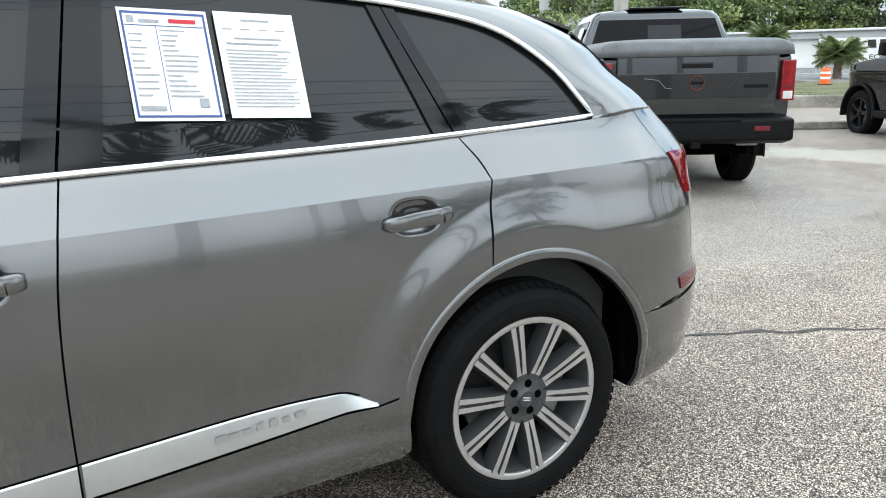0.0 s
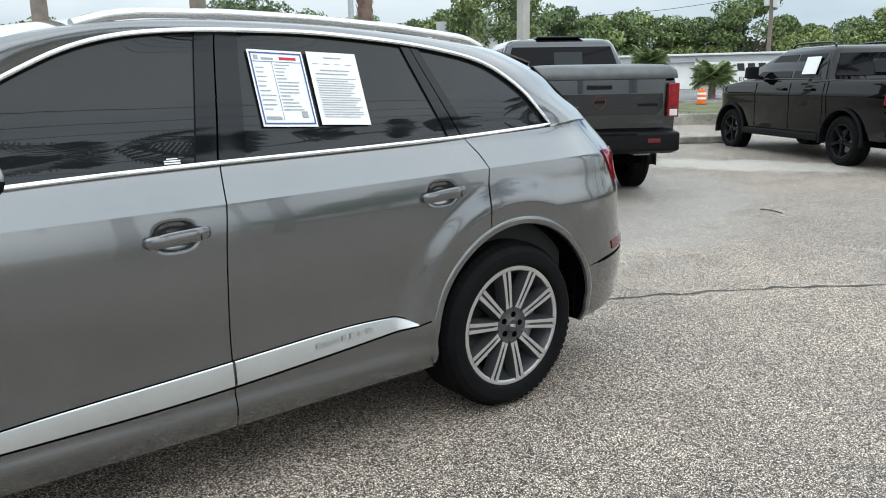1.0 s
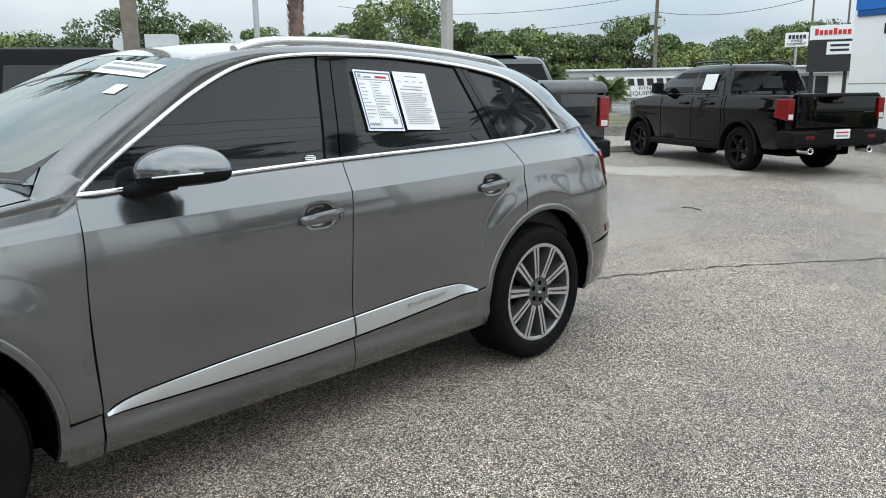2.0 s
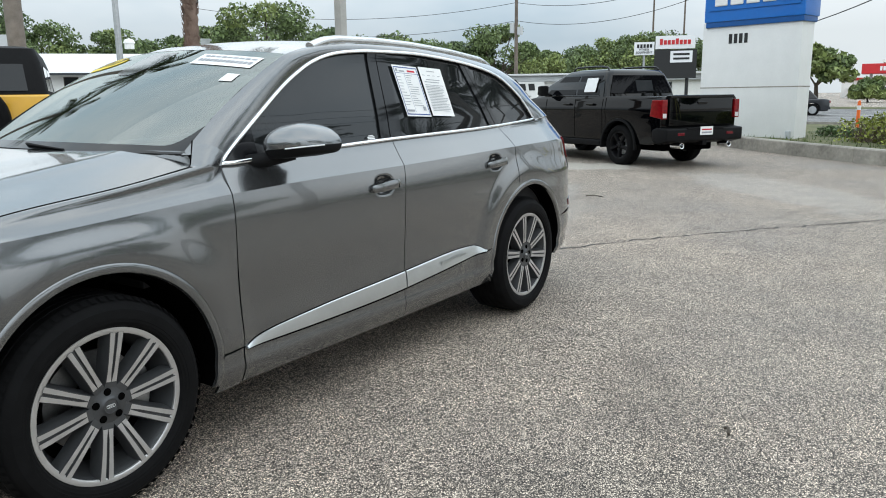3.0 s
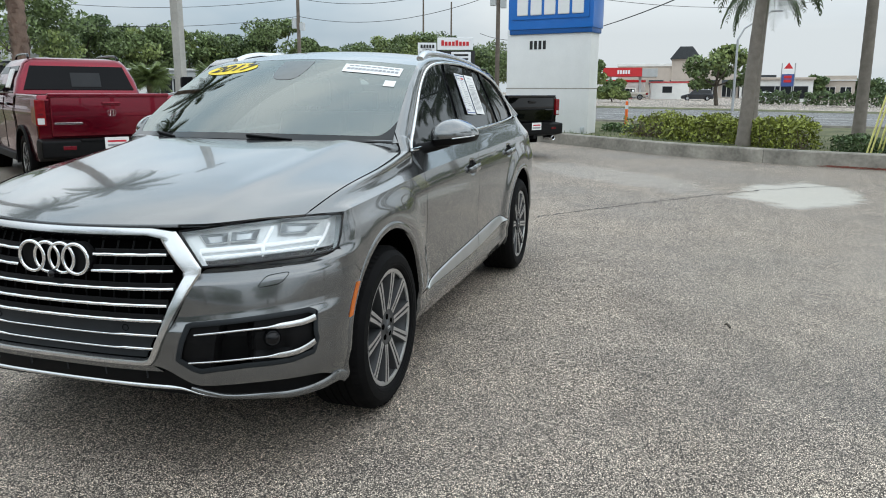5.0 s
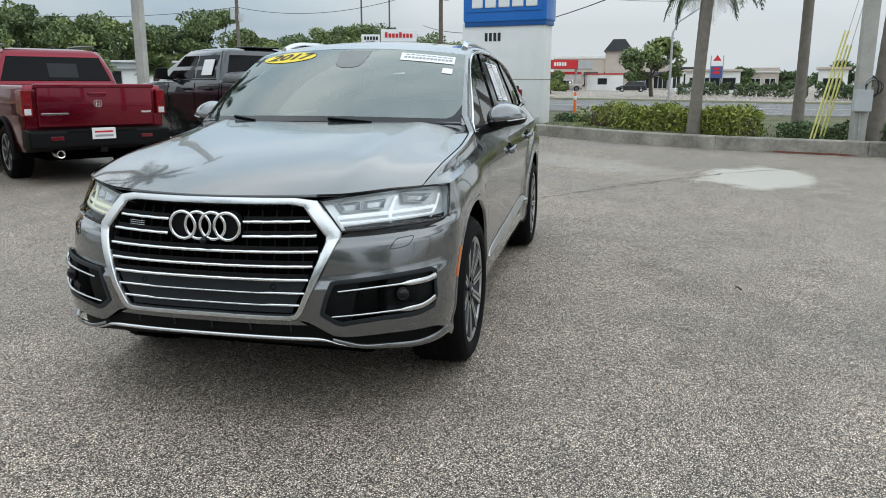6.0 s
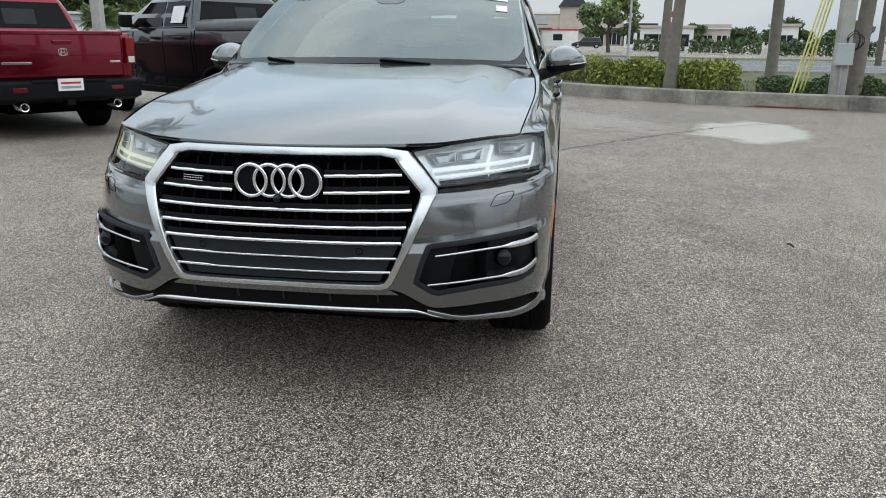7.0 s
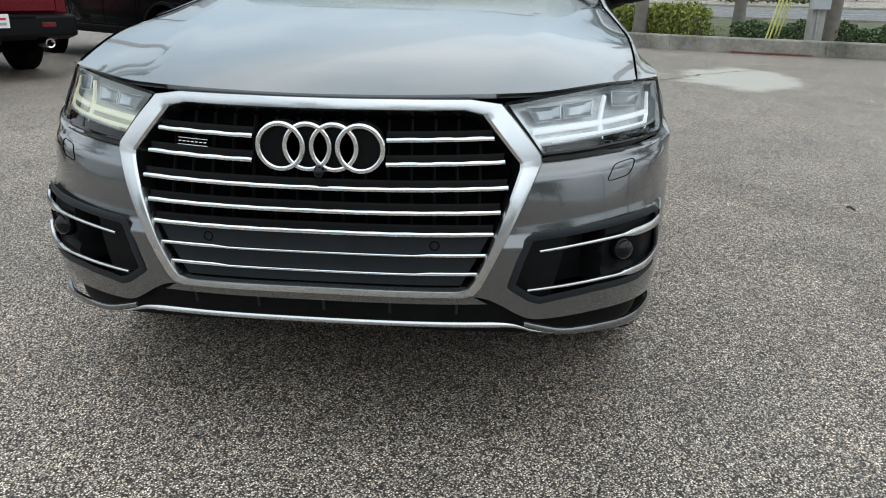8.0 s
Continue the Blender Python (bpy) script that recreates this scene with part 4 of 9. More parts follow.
mid_s = 0.25 * (sz[:-1, :-1] + sz[1:, :-1] + sz[:-1, 1:] + sz[1:, 1:]).reshape(-1, 2)
cut = {i for i, (a, b) in enumerate(mid_s) if inside_poly(a, b, FOG_SZ, 0.03)}
for side in (1, -1):
    v, f = sheet(pts * (1, side, 1), 0.012)
    f = [q for i, q in enumerate(f) if i not in cut]
    smooth(part("front_bumper", (v, f), PAINT_GREY, suv), 40)
under = coons(curve([(nose_s(0.0, 0.465), 0.465), (nose_s(0.2, 0.465), 0.465), (nose_s(0.44, 0.465), 0.465)]), curve([(nose_s(0.0, 0.485), 0.486), (nose_s(0.2, 0.485), 0.486), (nose_s(0.40, 0.486), 0.487)]),
              curve([(nose_s(0.0, 0.465), 0.465), (nose_s(0.0, 0.486), 0.486)], False), curve([(nose_s(0.44, 0.465), 0.465), (nose_s(0.40, 0.487), 0.487)], False), 30, 3)
two("bumper_bridge", body(under[..., 0], under[..., 1]), PAINT_GREY, 0.02)
# chin: dark intake, chrome lip and painted winglets
sz = coons(curve([(nose_s(0.0, 0.375), 0.375), (nose_s(0.5, 0.350), 0.350), (nose_s(0.75, 0.315), 0.315), (-1.96, 0.29)]), curve([(nose_s(0.0, 0.47), 0.47), (nose_s(0.45, 0.47), 0.47), (nose_s(0.57, 0.42), 0.42), (-1.972, 0.37)]),
           curve([(nose_s(0.0, 0.375), 0.375), (nose_s(0.0, 0.47), 0.47)], False), curve([(-1.96, 0.29), (-1.972, 0.36)], False), 50, 8)
two("chin", body(sz[..., 0], sz[..., 1], -0.035), PLASTIC, 0.03, label="black lower intake")
for side in (1, -1):
    a = np.array([(nose_s(y, z), z) for y, z in ((0.0, 0.408), (0.2, 0.408), (0.40, 0.406), (0.49, 0.402), (0.53, 0.392), (0.562, 0.379), (0.62, 0.362))])
    c = curve(a)(np.linspace(0, 1, 60))
    q = body(c[:, 0], c[:, 1], 0.004) * (1, side, 1)
    smooth(part("chin_trim", ribbon(q, np.tile((-1, 0, 0.5), (60, 1)), np.interp(np.linspace(0, 1, 60), (0, 0.72, 0.85, 1), (0.016, 0.016, 0.008, 0.003)), 0.008), SATIN, suv, "bright lower lip"), 50)
    a = np.array([(nose_s(y, z), z) for y, z in ((0.537, 0.402), (0.60, 0.380), (0.657, 0.364), (0.756, 0.356), (0.85, 0.344))] + [(-2.11, 0.345), (-2.02, 0.352), (-1.97, 0.330)])
    c = curve(a)(np.linspace(0, 1, 50))
    q = body(c[:, 0], c[:, 1], 0.0) * (1, side, 1)
    smooth(part("chin_winglet", ribbon(q, body(c[:, 0], c[:, 1], 0.1) * (1, side, 1) - q, np.interp(np.linspace(0, 1, 50), (0, 0.6, 1), (0.014, 0.03, 0.045)), 0.010), PAINT_GREY, suv), 50)
for y in np.linspace(-0.36, 0.36, 5):
    p0, p1 = nose(np.array(y), np.array(0.425), -0.02), nose(np.array(y), np.array(0.475), -0.02)
    part("intake_fin", tube([p0, p1], 0.004, 4), GREY_PLASTIC, suv)

# grille frame
OUT = ((0.0, 0.992), (0.18, 0.991), (0.375, 0.988), (0.455, 0.976), (0.513, 0.910), (0.563, 0.846), (0.563, 0.826), (0.528, 0.745), (0.463, 0.605), (0.420, 0.515), (0.403, 0.495), (0.375, 0.488), (0.18, 0.488), (0.0, 0.489))
INN = ((0.0, 0.963), (0.18, 0.962), (0.36, 0.960), (0.410, 0.949), (0.463, 0.885), (0.507, 0.833), (0.507, 0.815), (0.482, 0.740), (0.436, 0.613), (0.400, 0.535), (0.387, 0.516), (0.362, 0.509), (0.18, 0.509), (0.0, 0.510))


def dense(pairs, n=7):
    p = np.array(pairs)
    return np.vstack([p[i] + (p[i + 1] - p[i]) * t for i in range(len(p) - 1) for t in np.linspace(0, 1, n, endpoint=False)] + [p[-1:]])


o, i_ = dense(OUT), dense(INN)
o = np.vstack([o, (o * (-1, 1))[-2:0:-1]])
i_ = np.vstack([i_, (i_ * (-1, 1))[-2:0:-1]])
rows = [nose(o[:, 0], o[:, 1], -0.01), nose(o[:, 0], o[:, 1], 0.006)]
for k, off in ((0.12, 0.013), (0.5, 0.014), (0.9, 0.010), (1.0, 0.004)):
    m = o * (1 - k) + i_ * k
    rows.append(nose(m[:, 0], m[:, 1], off))
rows.append(nose(i_[:, 0], i_[:, 1], -0.05))
g = np.array([np.vstack([r, r[:1]]) for r in rows])
grille = smooth(part("grille", sheet(g, 0.0, (-1.5, 0, 0.75)), SATIN, suv, "wide eight-sided chrome-framed grille"), 35)
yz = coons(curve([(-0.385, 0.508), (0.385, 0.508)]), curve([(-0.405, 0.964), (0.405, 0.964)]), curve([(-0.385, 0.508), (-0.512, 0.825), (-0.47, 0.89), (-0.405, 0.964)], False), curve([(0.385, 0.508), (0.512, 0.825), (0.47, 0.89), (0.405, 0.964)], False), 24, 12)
# Black backing and side walls, added for the shaded depth behind the slats
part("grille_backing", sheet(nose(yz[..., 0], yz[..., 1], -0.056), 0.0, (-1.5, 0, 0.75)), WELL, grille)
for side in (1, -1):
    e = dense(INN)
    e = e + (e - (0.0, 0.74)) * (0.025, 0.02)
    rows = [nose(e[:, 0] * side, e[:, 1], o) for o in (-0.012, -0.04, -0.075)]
    part("grille_side_wall", sheet(np.array(rows), 0.0, (-1.5, 0, 0.75)), WELL, grille)
yz = coons(curve([(-0.36, 0.514), (0.36, 0.514)]), curve([(-0.44, 0.652), (0.44, 0.652)]), curve([(-0.37, 0.514), (-0.44, 0.652)], False), curve([(0.37, 0.514), (0.44, 0.652)], False), 30, 4)
smooth(part("grille_panel", sheet(nose(yz[..., 0], yz[..., 1], -0.014), 0.005, (-1.5, 0, 0.75)), GREY_PLASTIC, grille, "grey closed panel in the lower grille"), 60)
SLATS = ((0.897, 0.442), (0.838, 0.472), (0.776, 0.483), (0.716, 0.466), (0.660, 0.450), (0.602, 0.432), (0.549, 0.414))
for k, (z, e) in enumerate(SLATS):
    for y0, y1 in (((-e, -0.176), (0.166, e)) if k < 2 else ((-e, e),)):
        ys = np.linspace(y0, y1, 140)
        wave = 0.0004 * np.sign(np.sin(ys * 75)) if k < 5 else 0.0012 * np.where(np.abs(ys) < 0.27, -1, 1)
        wave = np.convolve(np.pad(wave, 3, "edge"), np.ones(7) / 7, "valid")
        q = nose(ys, np.full_like(ys, z) + wave, -0.006 if k < 5 else -0.008)
        smooth(part("grille_slat", ribbon(q, np.tile((-1, 0, 0.45), (140, 1)), (0.0125 if k < 5 else 0.0085) + 1.2 * wave, 0.007), CHROME, grille), 50)
        if k < 5:
            q2 = nose(ys, np.full_like(ys, z + 0.012), -0.016)
            smooth(part("slat_body", ribbon(q2, np.tile((-1, 0, 0.0), (140, 1)), 0.024, 0.006), PLASTIC, grille), 50)
for y in np.linspace(-0.42, 0.42, 15):
    zt = np.interp(abs(y), (0.36, 0.48), (0.955, 0.83))
    part("grille_fin", tube([nose(np.array(y), np.array(z), -0.045) for z in np.linspace(0.655, zt, 8)], 0.0045, 4), PLASTIC, grille)
for k in range(4):
    cy = (k - 1.5) * 0.067 - 0.012
    c = nose(np.array(0.0), np.array(0.877), -0.006)
    ring = [(c[0] - 0.004 * abs(k - 1.5), cy + 0.0565 * math.cos(w), 0.858 + 0.0565 * math.sin(w)) for w in np.linspace(0, 2 * math.pi, 48, endpoint=False)]
    smooth(part("ring", tube(ring, 0.0072, 12, True), CHROME, grille, "chrome ring"), 180)
    disc = [(0.0, 0.0), (0.058, 0.0), (0.060, 0.012), (0.058, 0.03)]
    v, f = lathe([(max(r, 1e-4), h) for r, h in disc], 32, "x")
    smooth(part("ring_mount", moved((v, f), Matrix.Translation((c[0] + 0.008, cy, 0.861))), PLASTIC, grille), 40)
v, f = lathe([(1e-4, -0.012), (0.01, -0.01), (0.014, -0.002), (0.016, 0.02)], 24, "x")
smooth(part("front_camera", moved((v, f), Matrix.Translation((nose(np.array(0.0), np.array(0.818), 0.006)[0], -0.010, 0.799))), GLOSS_BLACK, grille, "small black camera eye"), 60)
for z0 in (0.862, 0.878):
    part("badge_edge", tube([nose(np.array(y), np.array(z0), 0.004) for y in np.linspace(0.285, 0.372, 6)], 0.0009, 4), SATIN, grille)
for y in np.linspace(0.292, 0.366, 7):
    part("badge_bar", tube([nose(np.array(y - 0.004), np.array(0.87), 0.004), nose(np.array(y + 0.004), np.array(0.87), 0.004)], 0.0016, 4), SATIN, grille)
for side in (1, -1):
    q = [nose(np.array(side * (0.30 + 0.012 * math.cos(w))), np.array(0.628 + 0.012 * math.sin(w)), -0.012) for w in np.linspace(0, 2 * math.pi, 16, endpoint=False)]
    part("parking_sensor", tube(q, 0.0012, 4, True), WELL, grille)

# corner intakes
fog_loop = dense(tuple(FOG) + (FOG[0],), 8)[:-1]
for side in (-1, 1):
    q = nose(fog_loop[:, 0] * side, fog_loop[:, 1], 0.0)
    nn = nose(fog_loop[:, 0] * side, fog_loop[:, 1], 0.05) - q
    frame_ob = smooth(part("corner_intake", ribbon(q, nn, 0.02, 0.004, True), GREY_PLASTIC, suv, "dark corner intake with chrome blades"), 50)
    yz = coons(curve([(0.497, 0.500), (0.56, 0.472), (0.73, 0.483), (0.86, 0.482), (0.918, 0.500)]), curve([(0.545, 0.650), (0.74, 0.664), (0.90, 0.669), (0.916, 0.660)]), curve([(0.497, 0.500), (0.522, 0.59), (0.545, 0.650)], False), curve([(0.918, 0.500), (0.922, 0.55), (0.916, 0.660)], False), 60, 16)
    lean = 0.22 * (yz[..., 1] - 0.56)
    rec = -0.012 - 0.075 * np.clip((yz[..., 0] - lean - 0.634) / 0.010, 0, 1) * np.clip((0.752 - yz[..., 0]) / 0.010, 0, 1) - 0.022 * np.clip((yz[..., 0] - 0.752) / 0.01, 0, 1) * np.clip((0.868 - yz[..., 0]) / 0.02, 0, 1) * np.clip((yz[..., 1] - 0.515) / 0.01, 0, 1) * np.clip((0.625 - yz[..., 1]) / 0.01, 0, 1)
    base = np.stack([nose(yz[..., 0] * side, yz[..., 1], -0.012)], 0)[0]
    n = grid_normals(base)
    n = n * np.sign(np.sum(n * (base - np.array((-1.0, 0, 0.6)))))
    smooth(part("intake_panel", sheet(base + n * (rec + 0.012)[..., None], 0.02, (-1.0, 0, 0.6)), PLASTIC, frame_ob), 30)
    for pts2 in (((0.567, 0.613), (0.64, 0.619), (0.735, 0.625), (0.85, 0.627), (0.89, 0.629), (0.914, 0.637)), ((0.541, 0.506), (0.607, 0.510), (0.74, 0.517), (0.853, 0.517), (0.891, 0.527), (0.914, 0.544))):
        c = curve(pts2)(np.linspace(0, 1, 60))
        q = nose(c[:, 0] * side, c[:, 1], 0.006)
        w = np.interp(np.linspace(0, 1, 60), (0, 0.66, 0.76, 1), (0.007, 0.009, 0.021, 0.024))
        smooth(part("blade", ribbon(q, nose(c[:, 0] * side, c[:, 1], 0.05) - q, w, 0.007), SATIN, frame_ob, "chrome blade"), 50)
    ball = bmesh.new()
    bmesh.ops.create_uvsphere(ball, u_segments=20, v_segments=12, radius=0.034)
    ball.transform(Matrix.Translation(nose(np.array(side * 0.815), np.array(0.583), -0.022)))
    smooth(part("sensor_eye", ball, GLOSS_BLACK, frame_ob), 180)
    # headlamp washer lid and amber side marker
    lid = []
    for w in np.linspace(0, 2 * math.pi, 48, endpoint=False):
        cu, cv = (math.copysign(abs(c) ** 0.45, c) for c in (math.cos(w), math.sin(w)))
        lid.append((0.790 + 0.034 * cu + 0.010 * cv, 0.793 + 0.0205 * cv + 0.004 * cu))
    q = [nose(np.array(side * y), np.array(z), 0.001 - float(dent(np.array(nose_s(y, z)), np.array(z)))) for y, z in lid]
    part("washer_lid", tube(q, 0.0011, 4, True), WELL, suv)
g = coons(curve([(-1.950, 0.580), (-1.922, 0.578)], False), curve([(-1.885, 0.704), (-1.856, 0.698)], False), curve([(-1.950, 0.580), (-1.925, 0.64), (-1.885, 0.704)]), curve([(-1.922, 0.578), (-1.896, 0.64), (-1.856, 0.698)]), 6, 14)
two("side_marker", body(g[..., 0], g[..., 1], 0.005), AMBER, 0.008, label="amber side marker")

# headlamps
HL_B = curve([(nose_s(0.563, 0.851), 0.851), (nose_s(0.66, 0.854), 0.854), (nose_s(0.78, 0.861), 0.861), (-2.04, 0.866), (-1.975, 0.876)])
HL_T = curve([(nose_s(0.466, 0.976), 0.976), (nose_s(0.625, 0.996), 0.996), (nose_s(0.78, 1.009), 1.009), (-1.99, 1.006), (-1.892, 0.989)])
HL_L = curve([(nose_s(0.563, 0.851), 0.851), (nose_s(0.522, 0.905), 0.905), (nose_s(0.466, 0.976), 0.976)])
HL_R = curve([(-1.975, 0.876), (-1.935, 0.925), (-1.892, 0.989)])
hl = coons(HL_B, HL_T, HL_L, HL_R, 50, 16)


def in_lamp(u, v, off):
    """A place in the headlamp by its own width and height."""
    u, v = np.asarray(u, float), np.asarray(v, float)
    fu, fv = np.clip(u, 0, 1) * 50, np.clip(v, 0, 1) * 16
    a, b = np.clip(fu.astype(int), 0, 49), np.clip(fv.astype(int), 0, 15)
    x, y = (fu - a)[..., None], (fv - b)[..., None]
    q = hl[b, a] * (1 - x) * (1 - y) + hl[b, a + 1] * x * (1 - y) + hl[b + 1, a] * (1 - x) * y + hl[b + 1, a + 1] * x * y
    return body(q[..., 0], q[..., 1], off)


for side in (1, -1):
    m = np.array((1, side, 1))
    lab = "clear headlamp with white light bars" if side == 1 else "clear headlamp with yellowish light bars"
    gg = body(hl[..., 0], hl[..., 1], -0.042) * m
    lamp = smooth(part("headlamp", sheet(gg, 0.0, (-1.2, 0, 0.8)), LAMP_SILVER, suv, lab), 60)
    wall = []
    for off in (-0.042, 0.0):
        q = body(hl[..., 0], hl[..., 1], off) * m
        wall.append(np.vstack([q[0], q[1:, -1], q[-1, -2::-1], q[-2::-1, 0]]))
    smooth(part("lamp_wall", sheet(np.array(wall), 0.0, (-2.1, -0.7 * side, 0.92)), LAMP_BOWL, lamp), 40)
    part("lamp_border", tube(body(np.concatenate([hl[0, :, 0], hl[1:, -1, 0], hl[-1, -2::-1, 0], hl[-2:0:-1, 0, 0]]), np.concatenate([hl[0, :, 1], hl[1:, -1, 1], hl[-1, -2::-1, 1], hl[-2:0:-1, 0, 1]]), 0.0) * m, 0.005, 5, True), GLOSS_BLACK, lamp)
    smooth(part("lamp_cover", sheet(body(hl[..., 0], hl[..., 1], 0.001) * m, 0.0, (-1.2, 0, 0.8)), CLEAR, lamp, "clear lamp cover"), 180)
    led = LED if side == 1 else LED_DULL
    for ys, zs, w in (((0.545, 0.64, 0.735), (0.911, 0.917, 0.921), 0.017), ((0.735, 0.82, 0.895), (0.921, 0.925, 0.927), 0.015), ((0.557, 0.65, 0.735), (0.886, 0.891, 0.895), 0.011), ((0.74, 0.82, 0.887), (0.895, 0.898, 0.899), 0.009),
                      ((0.752, 0.737, 0.744), (0.984, 0.93, 0.878), 0.013), ((0.904, 0.899, 0.886), (0.971, 0.92, 0.882), 0.010), ((0.545, 0.556, 0.570), (0.905, 0.888, 0.870), 0.006)):
        t = np.linspace(0, 1, 30)
        y, z = -np.interp(t, np.linspace(0, 1, 3), ys), np.interp(t, np.linspace(0, 1, 3), zs)
        q, q2 = nose(y, z, -0.022) * m, nose(y, z, 0.02) * m
        smooth(part("light_bar", ribbon(q, q2 - q, w, 0.006), led, lamp, "pale light guide"), 60)
    for corners in (((0.558, 0.934), (0.624, 0.939), (0.622, 0.973), (0.526, 0.970)), ((0.632, 0.940), (0.711, 0.942), (0.719, 0.980), (0.630, 0.974)), ((0.778, 0.957), (0.856, 0.950), (0.884, 0.981), (0.775, 0.996))):
        c = np.array(corners) * (-1, 1)
        uu, vv = np.meshgrid(np.linspace(0, 1, 12), np.linspace(0, 1, 9))
        yz = c[0] * ((1 - uu) * (1 - vv))[..., None] + c[1] * (uu * (1 - vv))[..., None] + c[2] * (uu * vv)[..., None] + c[3] * ((1 - uu) * vv)[..., None]
        rim_in = np.minimum(1, 4 * np.minimum(np.minimum(uu, 1 - uu), np.minimum(vv, 1 - vv)))
        outer_q, inner_q = nose(yz[..., 0], yz[..., 1], -0.022), nose(yz[..., 0], yz[..., 1], -0.038)
        q = (outer_q + (inner_q - outer_q) * rim_in[..., None]) * m
        smooth(part("projector", sheet(q, 0.0, (-1.2, 0, 0.8)), LAMP_BOWL, lamp), 30)
        e = np.vstack([q[0], q[1:, -1], q[-1, -2::-1], q[-2:0:-1, 0]])
        part("projector_edge", tube(e, 0.0022, 5, True), LAMP_SILVER, lamp)
    uu, vv = np.meshgrid(np.linspace(0.04, 0.97, 30), np.linspace(0.0, 0.17, 4))
    smooth(part("lamp_mask", sheet(np.array([in_lamp(ra, rb, -0.016) for ra, rb in zip(uu, vv)]) * m, 0.0, (-1.2, 0, 0.8)), GLOSS_BLACK, lamp, "dark band along the lamp's lower edge"), 60)
    q = in_lamp(np.linspace(0.1, 0.95, 30), np.full(30, 0.20), -0.018) * m
    part("lamp_edge", ribbon(q, np.tile((-1, -0.3 * side, 0.3), (30, 1)), 0.008, 0.004), LAMP_SILVER, lamp)

# bonnet
def bonnet(k, v):
    k, v = np.asarray(k, float), np.asarray(v, float)
    ze, zc = spline((0, 0.28, 0.64, 1), (1.0, 1.066, 1.112, 1.166)), spline((0, 0.05, 0.12, 0.3, 0.6, 1), (1.002, 1.022, 1.046, 1.094, 1.160, 1.226))
    ye = spline((0, 0.3, 0.7, 1), (0.835, 0.858, 0.862, 0.845))(v)
    f = nose(k * 0.835, np.full_like(k, 0.999), 0.0)
    xr = -1.277 + 0.283 * k * k
    x = f[..., 0] + (xr - f[..., 0]) * v
    z = ze(v) + (zc(v) - ze(v)) * (1 - np.abs(k) ** (2.9 + 3.6 * v ** 5)) + 0.006 * np.exp(-((np.abs(k) - 0.60 - 0.1 * v) / 0.07) ** 2) * np.clip(v * 3, 0, 1)
    return np.stack([x, k * ye, z + (0.016 * ease((np.abs(k) - 0.62) / 0.3) - 0.019) * np.clip(1 - v / 0.45, 0, 1) ** 2], -1)


kk, vv = np.meshgrid(np.linspace(-1, 1, 91), np.linspace(0, 1, 61) ** 1.3)
smooth(part("bonnet", sheet(bonnet(kk, vv), 0.014, (-1.6, 0, 0.7)), PAINT_GREY, suv), 60)
# top of the wings, from the crease to the bonnet gap
he = bonnet(np.full(20, -1.0), np.linspace(0, 0.985, 20)) + (0, -0.005, 0)
cz = crease(-1.881, -0.888 - GAP)(np.linspace(0, 1, 40))
bot = curve(body(cz[:, 0], cz[:, 1]), False)
foot = np.array([r[3] for r in rows_pillar]) + (0, 0.003, -0.003)
topc = curve([tuple(p) for p in he] + [tuple(foot[-1] + (-0.012, -0.012, -0.012)), tuple(foot[-1])], False)
g = coons(bot, topc, curve([bot(np.array(0.0)), topc(np.array(0.0))], False), curve([bot(np.array(1.0)), (-0.872, -0.872, 1.115)] + [tuple(q) for q in foot], False), 60, 14)
two("wing_top", g, PAINT_GREY, 0.01, angle=60)
for side in (1, -1):
    j = bonnet(np.full(40, -1.0), np.linspace(0.03, 0.985, 40)) + (0, -0.0025, 0.0005)
    j = np.vstack([j, [foot[-1] + (-0.006, -0.004, 0.001)]])
    part("bonnet_joint", tube(j * (1, side, 1), 0.0028, 5), WELL, suv)
rows = []
for k in np.linspace(-1, 1, 21):
    a = bonnet(np.array(k), np.array(1.0)) + (0.01, 0, -0.012)
    b = np.array((-1.238 + 0.236 * k * k, 0.806 * k, 1.224 - 0.010 * k * k))
    rows.append([a, b])
for end in (rows[:4], rows[-4:]):
    smooth(part("cowl_corner", sheet(np.array(end) + (0, 0, 0.009), 0.008, (-1.0, 0, 0.6)), PAINT_GREY, suv), 60)
smooth(part("cowl", sheet(np.array(rows), 0.03, (-1.0, 0, 0.6)), PLASTIC, suv, "black plastic scuttle"), 60)

# windscreen
def screen(k, v, off=0.0):
    k, v = np.asarray(k, float), np.asarray(v, float)
    a = np.stack([-1.26 + 0.25 * k * k, 0.805 * k, 1.228 - 0.018 * k * k], -1)
    b = np.stack([-0.44 + 0.105 * k * k, 0.702 * k, 1.655 - 0.036 * k * k], -1)
    p = a + (b - a) * v[..., None]
    bulge = 0.028 * 4 * v * (1 - v) + off
    return p + bulge[..., None] * np.array((-0.46, 0, 0.89))


